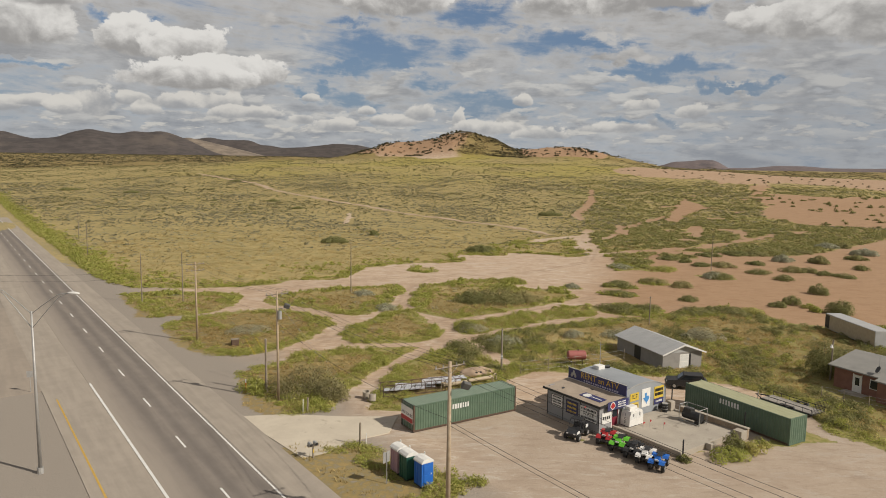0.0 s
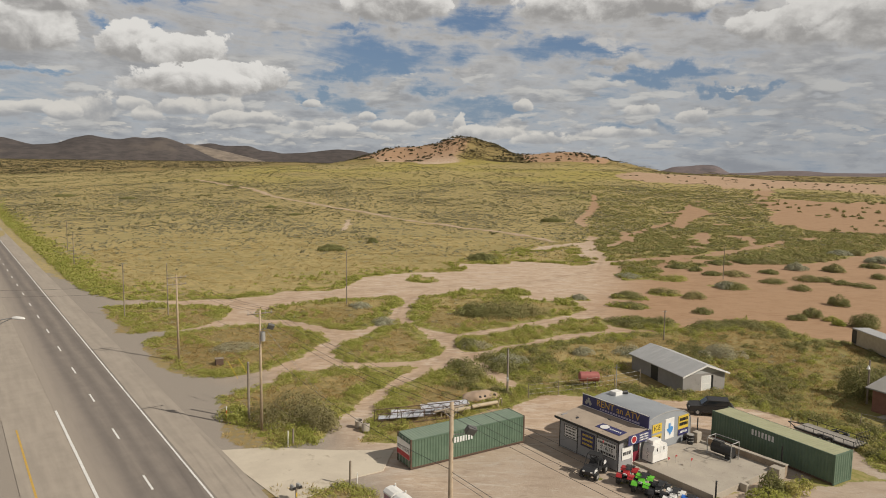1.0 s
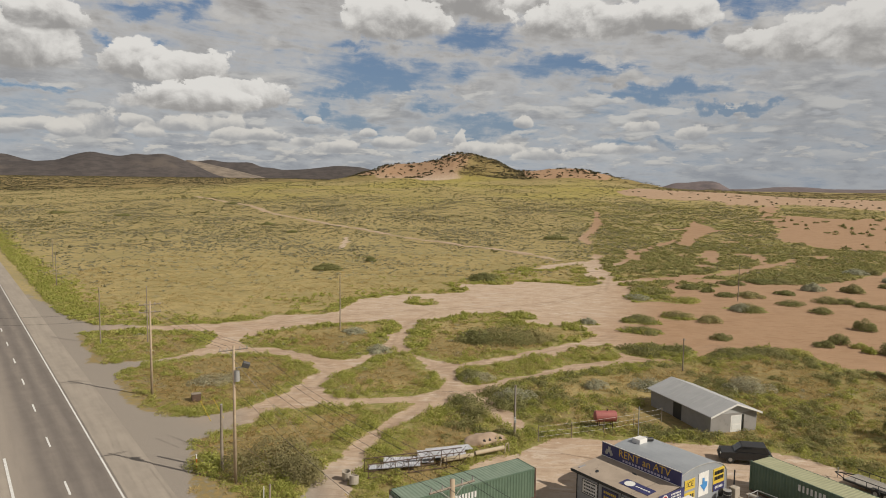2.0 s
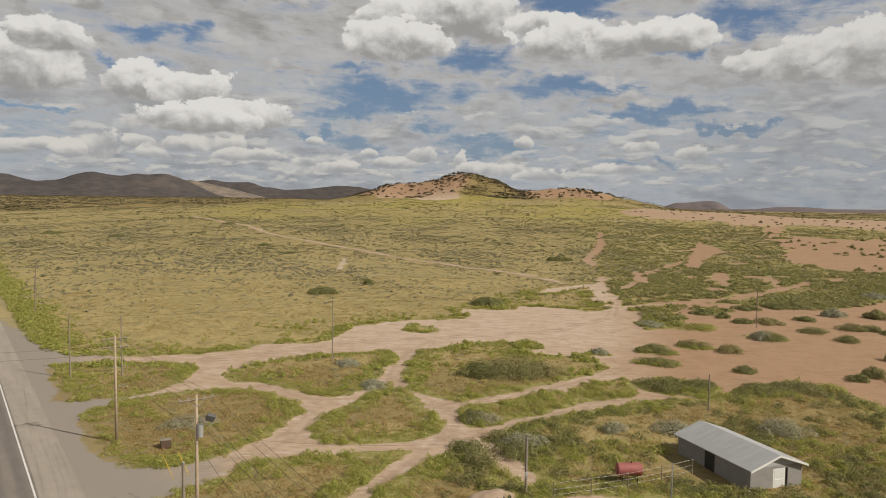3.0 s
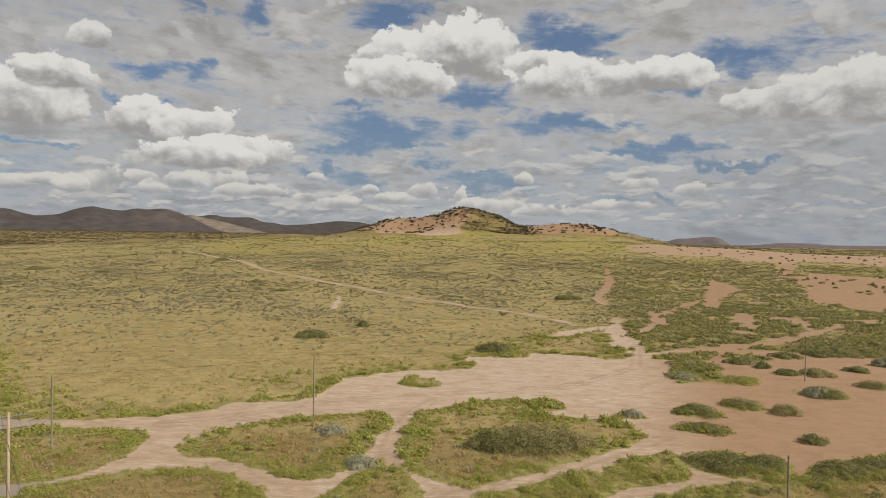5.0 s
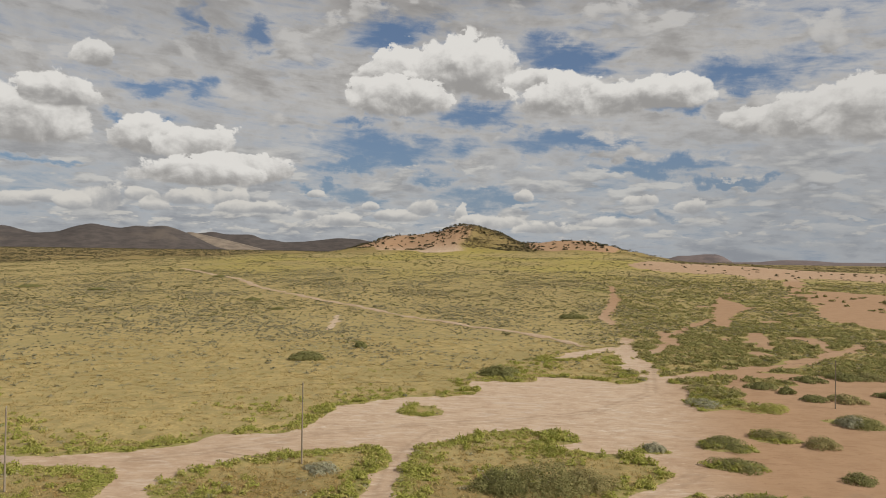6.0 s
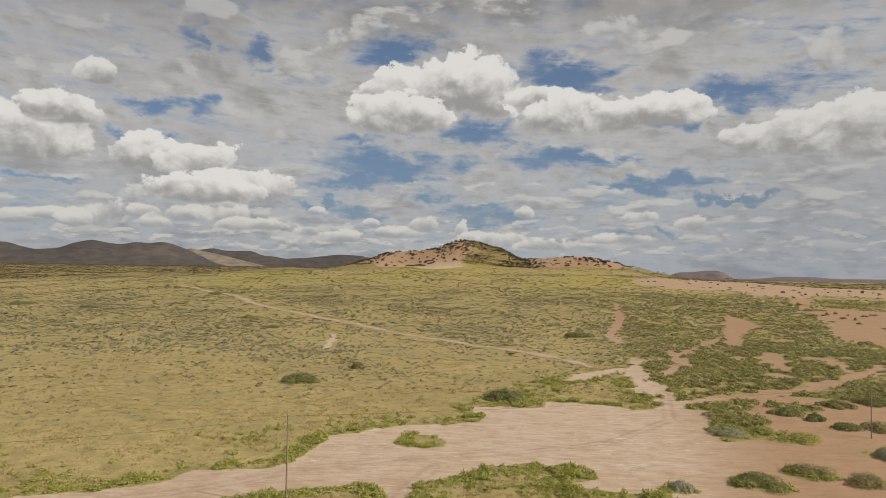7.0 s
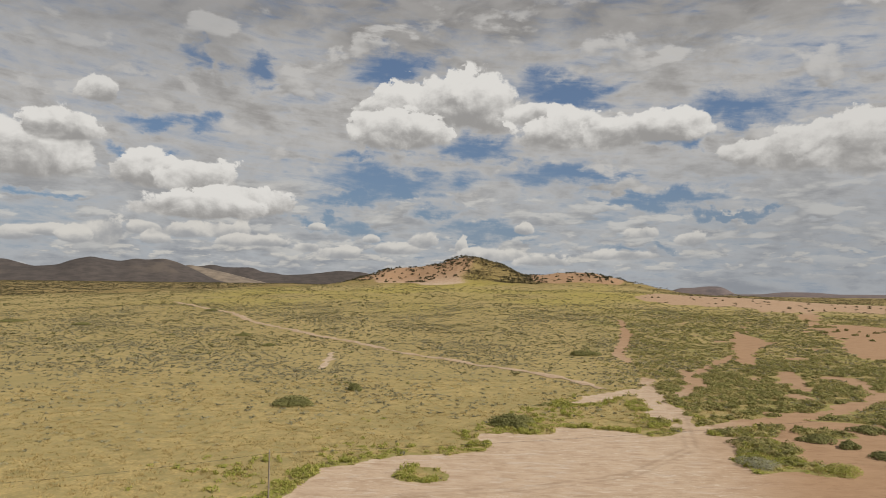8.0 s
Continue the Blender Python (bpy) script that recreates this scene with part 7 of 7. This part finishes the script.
part("pipe", rod((-0.3, 0.5, 0.55), (2.8, 0.9, 0.6), 0.2, seg=12), M_PIPE, pp)
part("hoop", tube([(2.9, 0.9, 0), (3.1, 1.0, 0.9), (3.4, 1.1, 0.9), (3.5, 1.2, 0)], 0.06), M_PIPE, pp)
part("hoop", tube([(-3.9, 0, 0), (-3.8, 0, 0.8), (-3.4, 0, 0.8), (-3.3, 0, 0)], 0.06), M_PIPE, pp)
for x_, y_, tl in ((-9.0, 62.3, 8), (-8.2, 61.2, -12)):
    p = thing("concrete_pipe", x_, y_, z_at(x_, y_), 0, "short pale concrete pipe standing on end", "pipe", "concrete pipes")
    bm = bmesh.new()
    prof = [(0.40, 0), (0.40, 0.72), (0.32, 0.72), (0.32, 0.1)]
    rings = [[bm.verts.new((r_ * math.cos(math.tau * k / 18), r_ * math.sin(math.tau * k / 18), z_)) for k in range(18)] for r_, z_ in prof]
    for a_, b_ in zip(rings, rings[1:]):
        for k in range(18):
            bm.faces.new((a_[k], a_[(k + 1) % 18], b_[(k + 1) % 18], b_[k]))
    bm.faces.new(rings[-1])
    part("shell", bm, M_CONCRETE, p, at=pose(0, 0, 0.05, tl, 0, 0))
md = thing("dirt_mound", 3.2, 72.2, z_at(3.2, 72.2) - 0.1, 20, "pale mound of dug dirt with burrow holes", "mound")
bm = bmesh.new()
bmesh.ops.create_icosphere(bm, subdivisions=4, radius=1, matrix=Matrix.Diagonal((2.3, 1.3, 0.9, 1)))
for v in bm.verts:
    v.co += v.co.normalized() * 0.22 * noise.noise(v.co * 1.6)
part("heap", bm, M_DIRT, md, smooth_faces=True)
# black plugs on the heap give the shade inside the burrows
for k in range(4):
    part("burrow", rod((-0.5 + 0.6 * k, -0.95 + 0.1 * k, 0.55), (-0.5 + 0.6 * k, -1.12 + 0.1 * k, 0.5), 0.14, seg=10), M_BLACK, md)

# red fuel tank
tk = thing("fuel_tank", 15.9, 76.6, z_at(15.9, 76.6), 5, "faded red steel fuel tank on legs in the brush", "tank")
part("shell", rod((-1.05, 0, 1.3), (1.05, 0, 1.3), 0.58, seg=20), M_TANKRED, tk, smooth_faces=False)
for s_ in (-1, 1):
    bm = bmesh.new()
    bmesh.ops.create_icosphere(bm, subdivisions=3, radius=1, matrix=Matrix.Translation((s_ * 1.05, 0, 1.3)) @ Matrix.Diagonal((0.18, 0.57, 0.57, 1)))
    part("end_cap", bm, M_TANKRED, tk, smooth_faces=True)
    for yy in (-0.35, 0.35):
        part("leg", rod((s_ * 0.7, yy, 0), (s_ * 0.7, yy, 0.85), 0.04, seg=6), M_RUST, tk)
part("filler", rod((0.2, 0, 1.85), (0.2, 0, 2.05), 0.08), M_RUST, tk)

# wire fence behind the shop
fe = thing("wire_fence", 16.0, 74.0, 0, 0, "old wire fence with thin posts in the brush", "fence")
fpts = [(8.5, 72.4), (12.0, 73.8), (15.5, 75.2), (19.0, 77.0), (22.5, 79.2)]
for k, (x_, y_) in enumerate(fpts):
    part("fence_post", rod((x_ - 16, y_ - 74, 0), (x_ - 16, y_ - 74, 1.7), 0.04, seg=6), M_GREYWOOD, fe)
for zz in (0.5, 1.0, 1.55):
    part("wire", tube([(x_ - 16, y_ - 74, zz) for x_, y_ in fpts], 0.01, 4), M_STEEL, fe)
fe = thing("wire_fence", 44.0, 64.0, 0, 0, "wire fence with dark posts before the brick house", "fence")
fpts = [(41.5, 66.0), (43.2, 64.6), (45.0, 63.0), (46.6, 61.6), (48.2, 60.2)]
for k, (x_, y_) in enumerate(fpts):
    part("fence_post", rod((x_ - 44, y_ - 64, 0), (x_ - 44, y_ - 64, 1.4), 0.045, seg=6), M_GREYWOOD, fe)
for zz in (0.5, 1.0, 1.35):
    part("wire", tube([(x_ - 44, y_ - 64, zz) for x_, y_ in fpts], 0.01, 4), M_STEEL, fe)

# paved drive from the highway
bm = bmesh.new()
drv = [(-21.0, 55.6), (-12.2, 46.2), (-10.5, 47.3), (-8.6, 50.2), (-5.4, 52.5), (-5.0, 56.8), (-10.0, 56.4), (-16.5, 56.6)]
top = [bm.verts.new((x_, y_, 0.045)) for x_, y_ in drv]
bm.faces.new(top)
ex = bmesh.ops.extrude_face_region(bm, geom=bm.faces[:])
bmesh.ops.translate(bm, verts=[e for e in ex["geom"] if isinstance(e, bmesh.types.BMVert)], vec=(0, 0, -0.15))
bmesh.ops.recalc_face_normals(bm, faces=bm.faces)
me_ = bpy.data.meshes.new("drive")
bm.to_mesh(me_)
bm.free()
me_.materials.append(M_DRIVE)
tagged(new("drive", me_), "pale concrete apron that joins the yard to the highway", "pavement", kind="structure")


# ---- single bushes ----
def bush(x, y, r, h, mat, leaf_mat_name, seed, leaves, leaf=0.24):
    rng = np.random.RandomState(seed)
    b = thing("bush", x, y, z_at(x, y) - 0.05, 0, leaf_mat_name, "bush", "bushes")
    for k in range(5):
        a = math.tau * k / 5 + rng.uniform(-0.3, 0.3)
        q = r * rng.uniform(0.3, 0.65)
        part("stem", rod((0.05 * math.cos(a), 0.05 * math.sin(a), 0), (q * math.cos(a), q * math.sin(a), h * rng.uniform(0.5, 0.85)), 0.035, 0.012, 5), M_GREYWOOD, b)
    tri = leaf_cloud(rng, leaves, r, h, leaf, 0.25, 0.78, lumps=9 if r > 2 else 6)
    me_ = mesh_from("foliage", tri.reshape(-1, 3), np.arange(leaves * 3).reshape(-1, 3))
    me_.materials.append(mat)
    lv = new("foliage", me_)
    lv.parent = b
    return b


DARK, OLIVE, GREY, GREENB = "dark olive desert bush", "dense olive green bush on the plain", "grey sage bush beside the track", "bright green bush by the yard"
BUSHES = [(-16.2, 64.4, 4.4, 3.1, M_TWIG, "large brownish olive bush with bare twigs"), (-21.9, 64.1, 2.2, 1.5, M_WEED, GREENB), (-13.0, 62.4, 2.6, 2.2, M_TWIG, "brownish olive bush beside the sandy track"), (25.2, 48.9, 2.0, 1.2, M_WEED, GREENB), (26.0, 50.4, 1.2, 2.1, M_BUSH, DARK),
          (27.6, 50.2, 1.3, 1.3, M_WEED, GREENB), (20.9, 48.0, 0.7, 0.7, M_BUSH, DARK), (2.7, 94.9, 2.6, 1.2, M_SAGE, GREY), (2.0, 80.6, 2.3, 1.7, M_BUSH, OLIVE), (6.1, 83.5, 2.6, 1.7, M_BUSH, OLIVE),
          (46.6, 75.4, 2.3, 5.2, M_BUSH, DARK), (50.5, 78.5, 2.4, 3.6, M_BUSH, DARK)]
MORE = [(7.6, 118.0, 5.2, 3.6, M_BUSH, OLIVE), (2.8, 117.0, 4.0, 3.0, M_BUSH, OLIVE), (12.3, 118.5, 3.8, 2.8, M_BUSH, OLIVE), (-31.0, 90.8, 3.3, 1.3, M_SAGE, GREY), (-18.2, 121.7, 2.2, 1.3, M_SAGE, GREY), (-12.2, 109.3, 2.1, 1.3, M_SAGE, GREY),
        (-41.4, 212, 5.4, 2.2, M_BUSH, OLIVE), (5.6, 193, 5.0, 2.6, M_BUSH, OLIVE), (41.5, 330, 6.0, 2.5, M_BUSH, OLIVE), (-87.4, 352.9, 2.9, 1.8, M_BUSH, DARK), (-112, 394, 3.8, 2.0, M_BUSH, DARK),
        (-215, 435, 5.0, 2.0, M_BUSH, DARK), (-268, 456, 9.0, 2.0, M_BUSH, DARK), (-31.5, 235, 2.4, 2.2, M_BUSH, OLIVE), (-181, 536, 5.0, 2.0, M_BUSH, DARK)]
ON_SAND, SAGE_SAND = "rounded olive bush on red sand", "grey sage bush on red sand"
SANDY = [(34.2, 137.5, 3.8, 1.5, M_BUSH, ON_SAND), (42.9, 142.8, 3.0, 1.4, M_BUSH, ON_SAND), (47.7, 138.8, 3.0, 1.7, M_BUSH, ON_SAND), (32.2, 128.0, 3.6, 1.4, M_BUSH, ON_SAND), (29.3, 112.3, 4.2, 1.7, M_BUSH, ON_SAND), (33.8, 112.5, 3.2, 1.4, M_BUSH, ON_SAND), (44.4, 123.2, 2.1, 1.2, M_BUSH, ON_SAND),
         (60.3, 152.6, 4.0, 2.0, M_BUSH, ON_SAND), (58.6, 151.6, 2.4, 1.9, M_SAGE, SAGE_SAND), (72.7, 160.2, 3.0, 1.5, M_BUSH, ON_SAND), (78.7, 176.4, 2.4, 1.3, M_BUSH, ON_SAND), (88.9, 184.0, 2.8, 2.3, M_SAGE, SAGE_SAND), (82.5, 164.3, 3.0, 1.9, M_BUSH, ON_SAND), (86.5, 163.8, 2.8, 1.6, M_BUSH, ON_SAND)]
FARTHER = [(97.8, 181.8, 3.1, 2.5, M_BUSH, ON_SAND), (74.7, 150.4, 2.4, 1.6, M_BUSH, ON_SAND), (74.0, 133.4, 2.2, 2.5, M_BUSH, ON_SAND), (63.0, 121.3, 2.0, 2.0, M_BUSH, ON_SAND), (59.5, 118.6, 1.9, 1.3, M_BUSH, ON_SAND), (64.9, 118.3, 1.4, 1.0, M_WEED, ON_SAND), (64.5, 114.6, 1.2, 1.2, M_WEED, ON_SAND),
           (68.2, 113.5, 2.9, 2.8, M_BUSH, ON_SAND), (119.0, 221.0, 4.0, 2.2, M_SAGE, SAGE_SAND), (124.5, 221.5, 3.6, 2.0, M_BUSH, ON_SAND), (103.0, 203.6, 3.6, 1.7, M_BUSH, ON_SAND), (120.5, 201.4, 3.4, 2.6, M_SAGE, SAGE_SAND), (88.2, 159.6, 2.4, 1.4, M_BUSH, ON_SAND), (91.4, 157.0, 2.8, 1.3, M_BUSH, ON_SAND),
           (102.5, 170, 2.4, 1.6, M_BUSH, ON_SAND), (86.6, 197.2, 4.6, 1.6, M_BUSH, ON_SAND), (112, 190, 3.0, 1.8, M_BUSH, ON_SAND), (23.8, 134.4, 1.9, 1.4, M_SAGE, GREY), (47.4, 112.0, 4.6, 1.6, M_BUSH, OLIVE), (52.5, 113.0, 2.2, 1.2, M_WEED, GREENB), (41.5, 111.0, 3.4, 1.5, M_BUSH, OLIVE),
           (4.6, 88.0, 2.2, 1.6, M_BUSH, OLIVE), (7.0, 86.0, 2.6, 1.8, M_SAGE, GREY), (1.2, 84.6, 2.2, 1.5, M_BUSH, OLIVE), (1.7, 95.0, 1.9, 1.6, M_BUSH, OLIVE), (24.5, 92.5, 2.4, 1.6, M_SAGE, GREY), (17.6, 91.9, 1.9, 1.4, M_SAGE, GREY), (37, 93, 3.4, 2.0, M_SAGE, GREY)]
EDGE = [(44.8, 180.4, 3.4, 1.2, M_BUSH, ON_SAND), (40.2, 165.3, 3.2, 1.3, M_SAGE, SAGE_SAND), (46.2, 167.0, 2.4, 1.1, M_WEED, ON_SAND), (50.4, 161.9, 3.4, 1.5, M_WEED, ON_SAND), (62.7, 171.6, 2.9, 1.2, M_BUSH, ON_SAND), (57.8, 183.5, 3.3, 1.5, M_BUSH, ON_SAND), (60.8, 179.0, 2.1, 1.5, M_BUSH, ON_SAND), (71.5, 193.0, 3.6, 1.5, M_BUSH, ON_SAND), (80.5, 196.2, 4.2, 1.6, M_BUSH, ON_SAND), (68.0, 171.5, 3.4, 1.6, M_BUSH, ON_SAND)]
for k, (x_, y_, r_, h_, m_, lb) in enumerate(BUSHES + MORE + SANDY + FARTHER + EDGE):
    far_ = y_ > 170
    bush(x_, y_, r_, h_, m_, lb, 900 + k, int(min(6500, (420 if far_ else 800) * r_ * max(1.0, h_ * 0.7))), 0.34 if far_ else 0.18 if y_ > 100 else 0.15)
